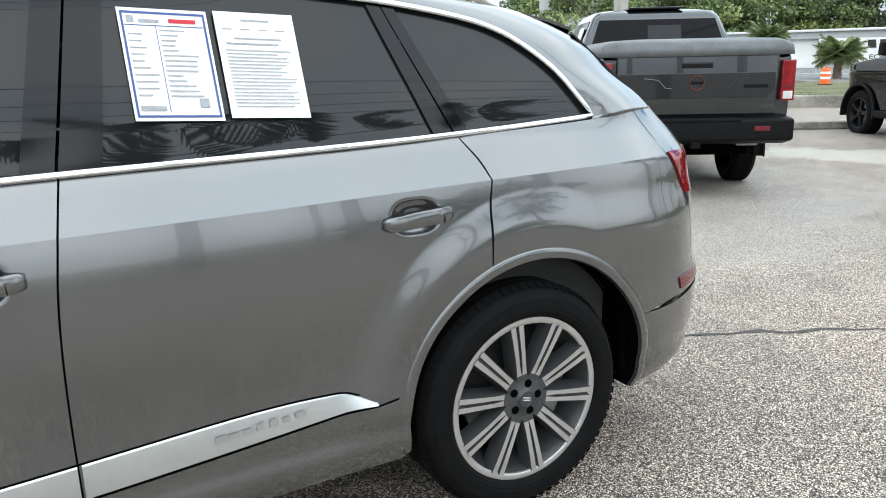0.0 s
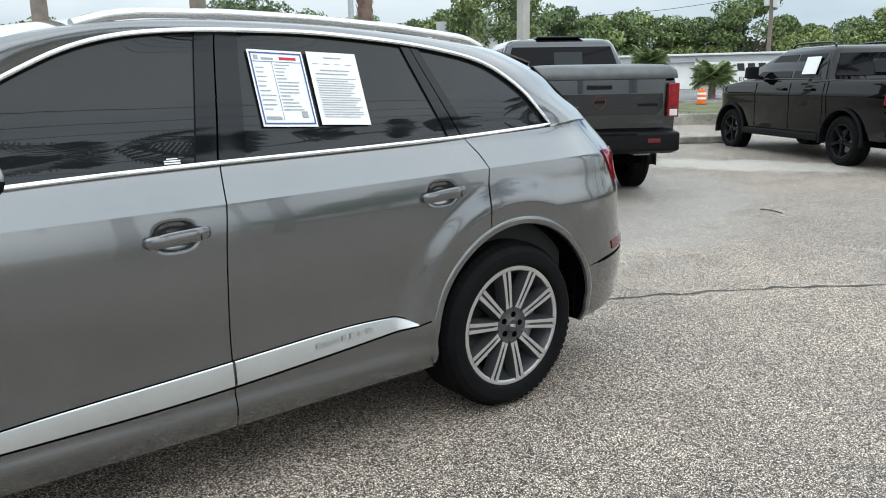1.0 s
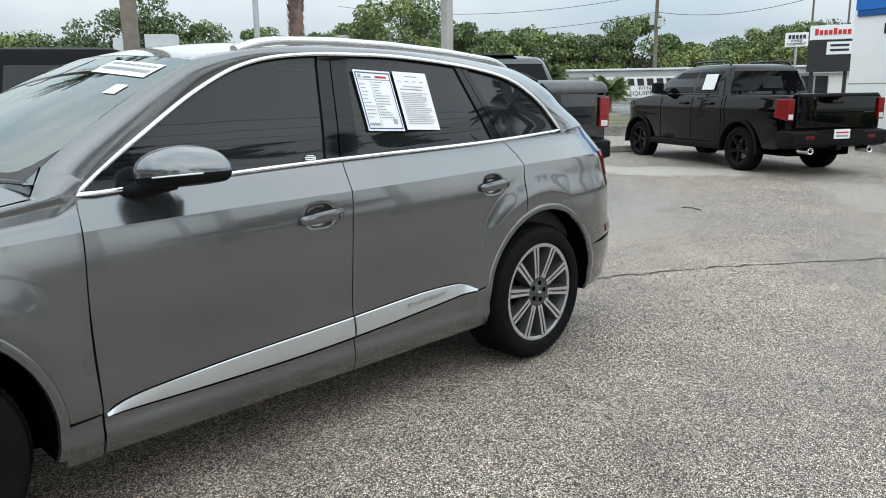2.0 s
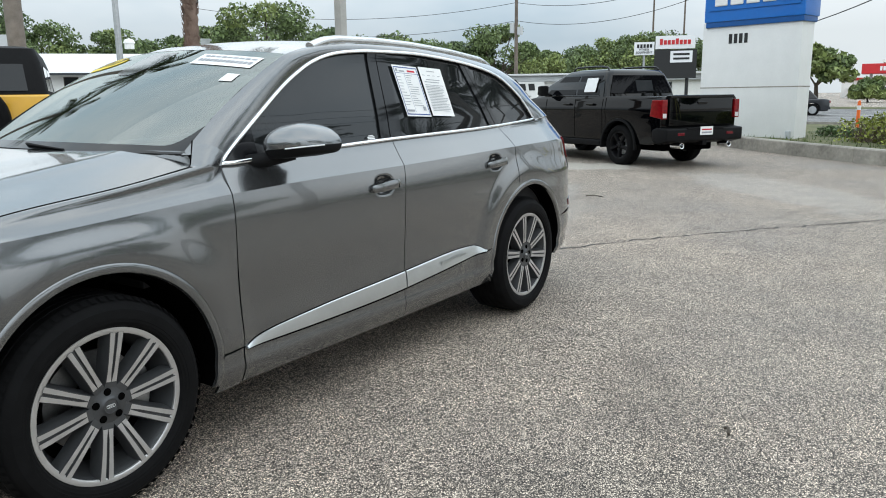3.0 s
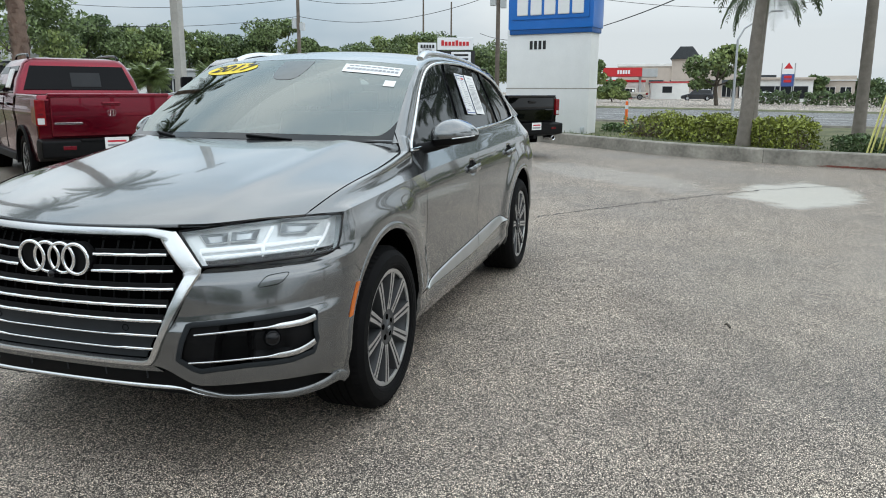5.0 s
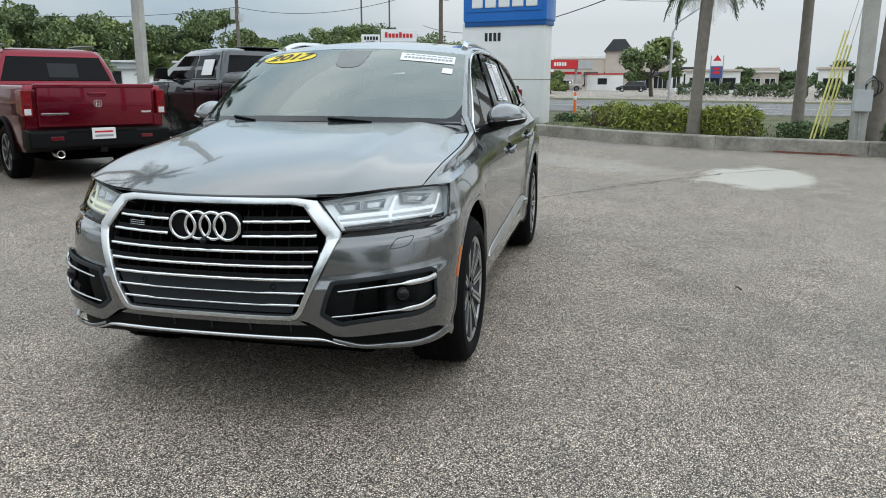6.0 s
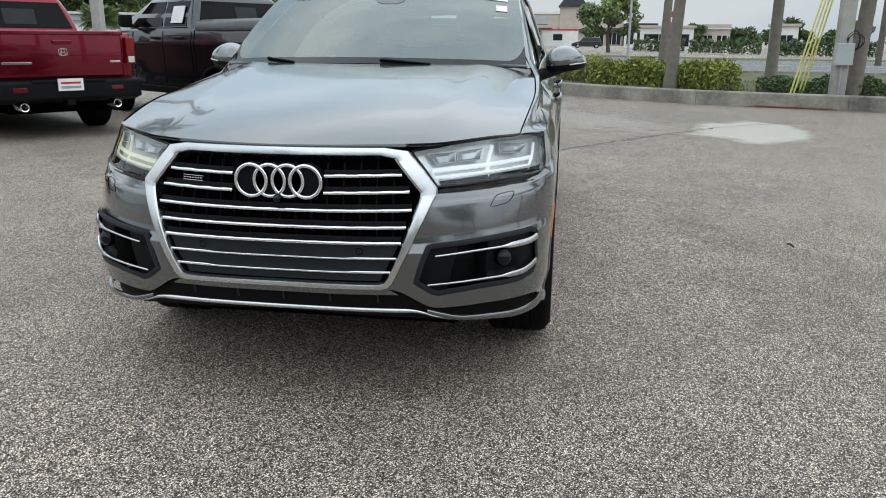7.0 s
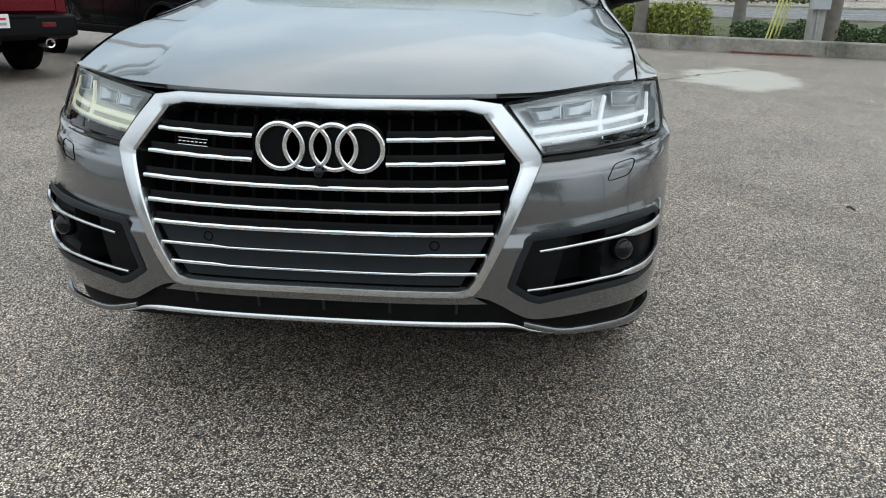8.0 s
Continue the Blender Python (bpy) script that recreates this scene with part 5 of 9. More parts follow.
kk, vv = np.meshgrid(np.linspace(-1, 1, 41), np.linspace(0, 1, 25))
smooth(part("windscreen", sheet(screen(kk, vv), 0.0, (0, 0, 0.9)), SCREEN, suv, "pale green windscreen with dealer stickers"), 180)
kk, tt = np.meshgrid(np.linspace(-1, 1, 81), np.linspace(0, 1, 6))
vv = tt * (0.055 + 0.16 * np.clip((np.abs(kk) - 0.88) / 0.12, 0, 1) ** 2.5)
smooth(part("screen_band", sheet(screen(kk, vv, 0.0012), 0.0, (0, 0, 0.9)), TINT, suv, "black band along the foot of the windscreen"), 180)
for k0, k1, v0, v1 in ((-1, 1, 0.965, 1.0), (-1, -0.965, 0.0, 1.0), (0.965, 1, 0.0, 1.0)):
    kk, vv = np.meshgrid(np.linspace(k0, k1, 31), np.linspace(v0, v1, 15))
    smooth(part("screen_band", sheet(screen(kk, vv, -0.004), 0.0, (0, 0, 0.9)), CABIN_DARK, suv), 180)
for y0, y1, v0, v1 in ((-0.09, -0.34, 0.024, -0.006), (0.54, 0.36, 0.040, 0.0)):
    t = np.linspace(0, 1, 16)
    q = screen(y0 / 0.80 + (y1 - y0) / 0.80 * t, v0 + (v1 - v0) * t, 0.009)
    wiper = part("wiper", tube(q, np.interp(t, (0, 0.06, 0.2, 1), (0.003, 0.007, 0.006, 0.004)), 6), PLASTIC, suv)
    part("wiper_blade", tube(screen(y0 / 0.80 + (y1 - y0) / 0.80 * t, v0 + (v1 - v0) * t, 0.004), 0.003, 4), RUBBER, wiper)


def on_screen(pairs, off=0.004):
    p = np.array(pairs)
    return [tuple(q) for q in screen(p[:, 0], p[:, 1], off)]


def stuck_on(corners, off, n=10):
    """A sheet of paper that follows the curve of the windscreen: corners in order round it."""
    a, b, c, d = (np.array(q, float) for q in corners)
    u, w = np.meshgrid(np.linspace(0, 1, n), np.linspace(0, 1, n))
    g = (a + (b - a) * u[..., None]) * (1 - w[..., None]) + (d + (c - d) * u[..., None]) * w[..., None]
    return sheet(screen(g[..., 0], g[..., 1], off), 0.0, (0, 0, 0.9))


patch_w = np.array((0.05, 0.10, 0.125, 0.135, 0.14, 0.14))
kk = np.linspace(-1, 1, 9)[None, :] * patch_w[:, None] - np.interp(np.arange(6), (0, 5), (0.04, 0.015))[:, None]
vv = np.repeat(np.array((0.66, 0.69, 0.75, 0.83, 0.90, 0.965))[:, None], 9, 1)
smooth(part("sensor_patch", sheet(screen(kk, vv, 0.0015), 0.0, (0, 0, 0.9)), SENSOR, suv, "dark sensor patch behind the glass"), 180)
v, f = [], []
for j in range(6):
    for w in np.linspace(0, 2 * math.pi, 40, endpoint=False):
        v.append((0.622 + 0.272 * (1 - j / 5.02) * math.cos(w), 0.872 + 0.098 * (1 - j / 5.02) * math.sin(w)))
f = [(40 * j + i, 40 * j + (i + 1) % 40, 40 * j + 40 + (i + 1) % 40, 40 * j + 40 + i) for j in range(5) for i in range(40)]
sticker = part("year_sticker", (on_screen(v, 0.003), f), YELLOW_STICKER, suv, "yellow oval year sticker")
font = bpy.data.curves.new("year_text", "FONT")
font.body, font.size, font.align_x, font.align_y, font.shear, font.offset = "2017", 0.150, "CENTER", "CENTER", 0.25, 0.004
tmp = new("year_text", font)
bpy.context.view_layer.update()
tm = bpy.data.meshes.new_from_object(tmp.evaluated_get(bpy.context.evaluated_depsgraph_get()))
v = [(0.622 - w.co.x / 0.71, 0.872 + w.co.y / 0.97) for w in tm.vertices]
f = [tuple(p.vertices) for p in tm.polygons]
bpy.data.objects.remove(tmp)
part("year_digits", (on_screen(v, 0.0055), f), INK, sticker)
lab = [(-0.915, 0.912), (-0.44, 0.937), (-0.455, 0.805), (-0.912, 0.776)]
wl_ob = part("dealer_label", stuck_on(lab, 0.003), PAPER, suv, "white dealer label")
v, f = [], []
for r, (n, h) in enumerate(((9, 0.018), (13, 0.03))):
    for i in range(n):
        a, b = 0.04 + 0.92 * i / n, 0.04 + 0.92 * (i + 0.78) / n
        z = 0.74 if r == 0 else 0.30
        q = []
        for uu, dz in ((a, 0), (b, 0), (b, h), (a, h)):
            q.append((-0.91 + 0.455 * uu, 0.776 + 0.029 * uu + 0.125 * z + dz))
        v, f = join((v, f), (on_screen(q, 0.005), [(0, 1, 2, 3)]))
part("label_print", (v, f), PRINT, wl_ob)
part("inspection_sticker", stuck_on([(-0.905, 0.618), (-0.825, 0.620), (-0.825, 0.702), (-0.905, 0.700)], 0.003, 4), PAPER, suv, "small white windscreen sticker")

# ---- the SUV's wheels, mirrors, handles, cabin and stickers ----
def make_wheel(parent, r=0.383, width=0.285, rim_r=0.272, spokes=10, face=MACHINED, dark=ALLOY_DARK, detail=True):
    """A wheel standing at the origin, its outer side towards -y."""
    h = width / 2
    prof = [(rim_r + 0.004, -h + 0.012), (rim_r - 0.006, -h + 0.010), (rim_r - 0.012, -h + 0.016), (rim_r - 0.020, -h + 0.045), (rim_r - 0.045, -h + 0.09), (rim_r - 0.05, h - 0.05), (rim_r, h - 0.01)]
    rim = smooth(part("wheel", lathe(prof, 64), dark, parent), 40)
    lip = [(rim_r + 0.006, -h + 0.013), (rim_r + 0.004, -h + 0.006), (rim_r - 0.010, -h + 0.0045), (rim_r - 0.016, -h + 0.008), (rim_r - 0.017, -h + 0.014)]
    smooth(part("rim_edge", lathe(lip, 64), face, rim), 50)
    k = r - rim_r
    tp = [(rim_r - 0.004, -h + 0.022), (rim_r + 0.006, -h + 0.006), (rim_r + 0.12 * k, -h - 0.004), (rim_r + 0.2 * k, -h - 0.007), (rim_r + 0.22 * k, -h - 0.009), (rim_r + 0.30 * k, -h - 0.0095), (rim_r + 0.32 * k, -h - 0.011), (rim_r + 0.5 * k, -h - 0.011),
          (rim_r + 0.62 * k, -h - 0.009), (rim_r + 0.64 * k, -h - 0.006), (rim_r + 0.78 * k, -h + 0.004), (r - 0.012, -h + 0.022), (r - 0.004, -h + 0.038)]
    nt = 5
    for i in range(nt):
        a, b = -h + 0.042 + (width - 0.084) * i / nt, -h + 0.042 + (width - 0.084) * (i + 1) / nt
        tp += [(r, a + 0.002), (r, b - 0.008), (r - 0.007, b - 0.007), (r - 0.007, b - 0.001)]
    tp += [(r, h - 0.04), (r - 0.012, h - 0.02), (rim_r + 0.5 * k, h + 0.01), (rim_r, h - 0.01)]
    smooth(part("tyre", lathe(tp, 96), RUBBER, rim, "black road tyre"), 25)
    if detail:
        v, f = [], []
        n = 72
        for i in range(n):
            for s, y0, y1 in ((0.0, -h + 0.010, -h + 0.040),):
                w = 2 * math.pi * i / n
                for da, rr, y in ((0, r - 0.013, y0), (0.055, r - 0.013, y0), (0.055, r - 0.0005, y1), (0, r - 0.0005, y1)):
                    v.append(((rr + 0.0025) * math.cos(w + da), y, (rr + 0.0025) * math.sin(w + da)))
                f.append((4 * i, 4 * i + 1, 4 * i + 2, 4 * i + 3))
        part("tread_block", (v, f), RUBBER, rim)
    yf = -h + 0.004
    for i in range(spokes):
        w = 2 * math.pi * i / spokes + 0.12
        m = Matrix.Rotation(-w, 4, "Y")
        r0, r1 = 0.062, rim_r - 0.012
        body_v, body_f, faces_v, faces_f = [], [], [], []
        stations = []
        for t in (0, 0.11, 0.3, 0.5, 0.75, 1):
            rr = r0 + (r1 - r0) * t
            hw = 0.0165 + 0.0090 * t + (0.006 * (1 - t) ** 6)
            y = yf + 0.016 * (1 - t) ** 1.5
            gw = hw * 0.19 if t > 0.12 else 0.0
            stations.append((rr, hw, y, gw))
        for rr, hw, y, gw in stations:
            body_v += [(rr, y + 0.055, -hw - 0.010), (rr, y, -hw), (rr, y, -gw), (rr, y + 0.006, -gw * 0.6), (rr, y + 0.006, gw * 0.6), (rr, y, gw), (rr, y, hw), (rr, y + 0.055, hw + 0.010)]
        for a in range(5):
            for b in range(7):
                body_f.append((8 * a + b, 8 * a + b + 1, 8 * a + 9 + b, 8 * a + 8 + b))
        spoke = part("spoke", moved((body_v, body_f), m), dark, rim)
        fv, ff = [], []
        for sgn in (-1, 1):
            base = len(fv)
            for rr, hw, y, gw in stations[1:]:
                fv += [(rr, y - 0.0012, sgn * (hw - 0.0015)), (rr, y - 0.0012, sgn * (gw + 0.0012))]
            for a in range(4):
                ff.append((base + 2 * a, base + 2 * a + 1, base + 2 * a + 3, base + 2 * a + 2))
        part("spoke_face", moved((fv, ff), m), face, rim)
    hub = [(1e-4, yf + 0.006), (0.028, yf + 0.006), (0.031, yf + 0.009), (0.036, yf + 0.013), (0.064, yf + 0.016), (0.072, yf + 0.026), (0.08, yf + 0.07)]
    smooth(part("hub", lathe(hub, 40), dark, rim), 35)
    cap = [(0.0275, yf + 0.0055), (0.0265, yf + 0.004), (0.0245, yf + 0.004), (0.0235, yf + 0.0058)]
    smooth(part("cap_ring", lathe(cap, 32), dark, rim), 50)
    if detail:
        for k4 in range(4):
            part("cap_mark", tube([(-0.0105 + 0.007 * k4 + 0.0055 * math.cos(a), yf + 0.0045, 0.0055 * math.sin(a)) for a in np.linspace(0, 6.283, 14, endpoint=False)], 0.0009, 4, True), face, rim)
    for i in range(5):
        w = 2 * math.pi * i / 5 + 0.35
        bolt = moved(lathe([(1e-4, yf + 0.0128), (0.0115, yf + 0.0128), (0.0132, yf + 0.0122), (0.0145, yf + 0.02)], 14), Matrix.Translation((0.050 * math.cos(w), 0, 0.050 * math.sin(w))))
        part("wheel_bolt", bolt, WELL, rim, "dark recessed wheel bolt")
    disc = [(0.08, -0.02), (0.178, -0.02), (0.178, 0.01), (0.08, 0.01)]
    smooth(part("brake_disc", lathe(disc, 40), STEEL, rim, "steel brake disc"), 40)
    # Black disc in place of the shaded depth behind the spokes
    part("wheel_backing", lathe([(1e-4, -0.005), (rim_r - 0.04, -0.005)], 40), WELL, rim)
    cal = bevelled(extruded([(0.10 * math.cos(a), 0.10 * math.sin(a)) for a in np.linspace(-0.5, 0.5, 6)] + [(0.205 * math.cos(a), 0.205 * math.sin(a)) for a in np.linspace(0.5, -0.5, 6)], -0.06, 0.02), 0.006)
    part("brake_caliper", cal, STEEL, rim)
    return rim


wheel0 = make_wheel(suv)
wheel0.matrix_basis = pose(WHEELS[0][0], -0.832, 0.383, 0, -1, 0)
copy_thing(wheel0, pose(WHEELS[1][0], -0.832, 0.383, 0, 15.5, 0))
copy_thing(wheel0, pose(WHEELS[0][0], 0.832, 0.383, 0, 11, 180))
copy_thing(wheel0, pose(WHEELS[1][0], 0.832, 0.383, 0, 31, 180))

# floor pan, set low to deepen the shade below it, and dark inner shell
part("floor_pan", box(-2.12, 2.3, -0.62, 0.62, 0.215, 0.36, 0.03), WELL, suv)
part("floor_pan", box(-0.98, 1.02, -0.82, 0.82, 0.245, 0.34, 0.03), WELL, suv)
# Dark panels added so that no light shows through the wheel wells
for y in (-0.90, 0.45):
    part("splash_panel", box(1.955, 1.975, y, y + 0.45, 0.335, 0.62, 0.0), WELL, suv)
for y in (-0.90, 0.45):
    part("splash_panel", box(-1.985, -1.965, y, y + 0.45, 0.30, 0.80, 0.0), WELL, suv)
# Black box added so that nothing shows through behind the grille
part("engine_bay_filler", box(-2.15, -1.05, -0.52, 0.52, 0.3, 0.96, 0.05), WELL, suv)
part("door_shell", box(-0.95, 1.9, -0.86, -0.80, 0.34, 1.12, 0.01), CABIN_DARK, suv)
part("door_shell", box(-0.95, 1.9, 0.80, 0.86, 0.34, 1.12, 0.01), CABIN_DARK, suv)
part("tail_shell", box(1.95, 2.16, -0.70, 0.70, 0.9, 1.262, 0.02), CABIN_DARK, suv)
part("luggage_floor", box(1.0, 2.3, -0.78, 0.78, 0.5, 0.9, 0.05), CABIN_DARK, suv)

# door handles
for side in (1, -1):
    for cx, cz in HANDLES:
        t = np.linspace(0, 1, 22)
        s = cx - 0.105 + 0.215 * t
        z = cz - 0.004 + 0.016 * (t - 0.5) + 0.004 * np.sin(t * math.pi)
        lift = 0.010 + 0.030 * np.clip(np.minimum(t, 1 - t) / 0.22, 0, 1) ** 0.7
        q = np.array([body(np.array(a), np.array(b), 0.0) for a, b in zip(s, z)])
        q[:, 1] = -float(half_width(np.array(cx - 0.2), np.array(cz))) - lift * 0.75
        q *= (1, side, 1)
        w = np.interp(t, (0, 0.05, 0.3, 0.92, 1), (0.024, 0.038, 0.044, 0.043, 0.030))
        smooth(part("door_handle", ribbon(q, np.tile((0, -side, 0.06), (22, 1)), w, 0.011), PAINT_GREY, suv, "body-coloured door handle"), 60)
        part("handle_joint", ribbon([q[17], q[17] + 0.12 * (q[18] - q[17])], np.tile((0, -side, 0.25), (2, 1)), w[17:19] + 0.0012, 0.0116), WELL, suv)
        for e in (2, 19):
            part("handle_post", tube([q[e] + (0, side * 0.006, 0), q[e] + (0, side * 0.045, 0)], 0.009, 8), PLASTIC, suv)


# door mirrors
def shell(b, z, side, grow=1.0):
    """Mirror housing: a box-like lower third under a domed cap."""
    r = 1.0 - 0.10 * max(0.0, (-0.29 - z) / 0.71) ** 2 if z < -0.29 else max(0.0, 1 - ((z + 0.29) / 1.29) ** 2.3) ** 0.52
    sp = lambda q, e: math.copysign(abs(q) ** e, q)
    x, y = r * grow * sp(math.cos(b), 0.72), r * grow * sp(math.sin(b), 0.78)
    if x > 0.45:
        x = 0.45 + 0.1 * (x - 0.45)
    y += 0.14 * max(0.0, z + 0.29)
    taper = 1 - 0.15 * max(0.0, -y)
    return (-0.672 + 0.15 * x * (1 - 0.12 * max(0.0, -z)) - 0.05 * y, side * (-1.033 + 0.114 * y), 1.240 + 0.081 * (z if z > -0.29 else -0.29 + 0.72 * (z + 0.29)) * taper - 0.01 * y)


def rings(rows, nu=48):
    v = [p for row in rows for p in row]
    f = [(j * nu + i, j * nu + (i + 1) % nu, (j + 1) * nu + (i + 1) % nu, (j + 1) * nu + i) for j in range(len(rows) - 1) for i in range(nu)]
    return v, f


turn = [2 * math.pi * i / 48 for i in range(48)]
for side in (1, -1):
    cap = [[shell(b, z, side) for b in turn] for z in (-0.29, -0.28, -0.2, -0.05, 0.1, 0.28, 0.45, 0.6, 0.73, 0.84, 0.92, 0.97, 0.992, 1.0)]
    mir = smooth(part("door_mirror", rings(cap), PAINT_GREY, suv, "grey-capped door mirror"), 180)
    mir.location = (0.13, side * 0.028, 0)
    low = [[shell(b, z, side, g) for b in turn] for z, g in ((-1.0, 0.01), (-1.0, 0.6), (-0.98, 0.86), (-0.93, 0.94), (-0.8, 0.98), (-0.6, 0.99), (-0.4, 0.99), (-0.31, 0.985), (-0.285, 0.95))]
    smooth(part("mirror_base", rings(low), PLASTIC, mir, "black lower third"), 60)
    arm = tube([(-0.86, side * -0.83, 1.152), (-0.82, side * -0.88, 1.158), (-0.76, side * -0.95, 1.176), (-0.71, side * -1.0, 1.197)], [0.040, 0.033, 0.030, 0.034], 12)
    smooth(part("mirror_arm", arm, PLASTIC, mir), 60)
    part("mirror_glass", box(-0.612, -0.606, min(side * -0.955, side * -1.10), max(side * -0.955, side * -1.10), 1.185, 1.272, 0.002), CHROME, mir, "mirror glass")
    sig = [shell(math.pi + w, -0.325, side, 1.0) for w in np.linspace(0.1, 1.35, 16)]
    part("turn_signal", ribbon(sig, np.tile((-1, -0.6 * side, 0), (16, 1)), 0.0055, 0.004), LAMP_SILVER, mir)

# cabin
part("dashboard", bevelled(extruded([(-1.2, 1.0), (-1.18, 1.17), (-0.85, 1.185), (-0.68, 1.12), (-0.62, 0.95), (-0.75, 0.75), (-1.2, 0.7)], -0.76, 0.76), 0.02), CABIN_DARK, suv)
for y in (-0.37, 0.37):
    seat = part("front_seat", bevelled(extruded([(-0.35, 0.62), (-0.33, 0.78), (0.12, 0.74), (0.2, 0.8), (0.38, 1.32), (0.50, 1.33), (0.36, 0.7), (0.2, 0.55)], y - 0.25, y + 0.25), 0.04, 3), CABIN, suv, "grey leather front seat")
    part("headrest", box(0.36, 0.47, y - 0.13, y + 0.13, 1.36, 1.56, 0.04, 3), CABIN, seat)
    for d in (-0.05, 0.05):
        part("headrest_rod", tube([(0.42, y + d, 1.28), (0.42, y + d, 1.40)], 0.007, 6), STEEL, seat)
bench = part("rear_seat", bevelled(extruded([(0.75, 0.62), (0.77, 0.78), (1.15, 0.74), (1.25, 0.8), (1.42, 1.3), (1.52, 1.3), (1.4, 0.6)], -0.68, 0.68), 0.04, 3), CABIN, suv, "grey leather rear bench")
for y in (-0.42, 0.0, 0.42):
    part("headrest", box(1.42, 1.52, y - 0.12, y + 0.12, 1.31, 1.47, 0.03, 3), CABIN, bench)
wheel_ring = [(-0.52 + 0.075 * math.sin(w), -0.37 + 0.185 * math.cos(w), 1.06 + 0.165 * math.sin(w)) for w in np.linspace(0, 2 * math.pi, 40, endpoint=False)]
st = smooth(part("steering_wheel", tube(wheel_ring, 0.016, 8, True), CABIN, suv, "leather steering wheel"), 180)
part("wheel_boss", bevelled(extruded([(-0.44, 1.0), (-0.30, 1.0), (-0.28, 1.08), (-0.46, 1.08)], -0.56, -0.50, "yz"), 0.015), CABIN_DARK, st)
for y in (-0.54, -0.20):
    part("wheel_spoke", tube([(-0.53, -0.37 + (y + 0.37) * 0.3, 1.05), (-0.52, y, 1.06)], 0.012, 6), CABIN_DARK, st)
part("rear_view_mirror", box(-0.52, -0.46, -0.12, 0.12, 1.52, 1.60, 0.015), CABIN_DARK, suv)
part("sensor_housing", bevelled(extruded([(-0.56, 1.56), (-0.42, 1.64), (-0.40, 1.58), (-0.5, 1.52)], -0.09, 0.09), 0.015), CABIN_DARK, suv)
rows = []
for k in np.linspace(-1, 1, 9):
    rows.append([(-0.26, 0.6 * k, 1.622 + 0.02 * (1 - k * k)), (0.6, 0.58 * k, 1.66 + 0.02 * (1 - k * k)), (1.7, 0.56 * k, 1.58)])
part("headliner", sheet(np.array(rows), 0.0), CABIN, suv)

# papers on the rear side window
def on_glass(x, z, off):
    return tuple(glass_side(np.array(x), np.array(z), off))


def sheet_of_paper(x0, z0, w, h, lean, border, name):
    c = lambda a, b, off: on_glass(x0 + w * a + lean * b, z0 + h * b - 0.010 * a, off)
    ob = part(name, ([c(0, 0, 0.0), c(1, 0, 0.0), c(1, 1, 0.0), c(0, 1, 0.0)], [(0, 1, 2, 3)]), PAPER, suv, "white printed sheet taped inside the window")

    def bars(items, mat, nm):
        v, f = [], []
        for a0, a1, b0, b1 in items:
            v, f = join((v, f), ([c(a0, b0, 0.0012), c(a1, b0, 0.0012), c(a1, b1, 0.0012), c(a0, b1, 0.0012)], [(0, 1, 2, 3)]))
        part(nm, (v, f), mat, ob)
    return ob, bars


pa, bars = sheet_of_paper(0.438, 1.318, 0.216, 0.275, -0.004, True, "window_paper")
bars([(0.03, 0.97, 0.03, 0.05), (0.03, 0.97, 0.95, 0.97), (0.03, 0.055, 0.05, 0.95), (0.945, 0.97, 0.05, 0.95)], PRINT_BLUE, "blue_border")
bars([(0.55, 0.86, 0.875, 0.912)], PRINT_RED, "red_heading")
bars([(0.395, 0.403, 0.08, 0.84), (0.06, 0.94, 0.842, 0.850)], PRINT_BLUE, "divider")
rr = random.Random(4)
bars([(0.08, 0.08 + 0.12 + 0.16 * rr.random(), 0.76 - 0.06 * i, 0.772 - 0.06 * i) for i in range(10)] + [(0.43, 0.55 + 0.3 * rr.random(), 0.80 - 0.045 * i, 0.812 - 0.045 * i) for i in range(14)] + [(0.08, 0.36, 0.09, 0.13), (0.09, 0.17, 0.87, 0.93), (0.22, 0.44, 0.87, 0.90), (0.74, 0.85, 0.12, 0.20)], PRINT, "small_print")
pb, bars = sheet_of_paper(0.672, 1.314, 0.212, 0.272, -0.004, False, "window_paper")
bars([(0.32, 0.68, 0.915, 0.93), (0.2, 0.8, 0.74, 0.755), (0.1, 0.75, 0.69, 0.705)] + [(0.08, 0.7 + 0.22 * rr.random(), 0.63 - 0.033 * i, 0.64 - 0.033 * i) for i in range(17)] + [(0.08 + 0.22 * k, 0.2 + 0.22 * k, 0.83, 0.84) for k in range(4)], PRINT, "small_print")
v, f = [], []
for x0, x1, z0, z1 in ((0.075, 0.112, 1.228, 1.2315), (0.066, 0.12, 1.2205, 1.225), (0.066, 0.12, 1.213, 1.2175), (0.078, 0.11, 1.2075, 1.2105)):
    v, f = join((v, f), ([on_glass(x, z, 0.0) for x, z in ((x0, z0), (x1, z0), (x1, z1), (x0, z1))], [(0, 1, 2, 3)]))
part("window_sticker", (v, f), PAPER, suv, "small white lettered window sticker")

# ---- ground, kerbs, grass and road ----
def ground_z(x, y):
    """The lot is level by the SUV and rises slightly towards the street behind it."""
    s = 0.25 * np.asarray(x, float) + 0.95 * np.asarray(y, float) - 1.6
    s = 0.5 * (s + np.sqrt(s * s + 3.0))
    s = 50 - 0.5 * ((50 - s) + np.sqrt((50 - s) ** 2 + 9.0)) * 1.0
    return 0.0125 * np.maximum(s, 0) - 0.009


def gz(x, y):
    return float(ground_z(x, y))


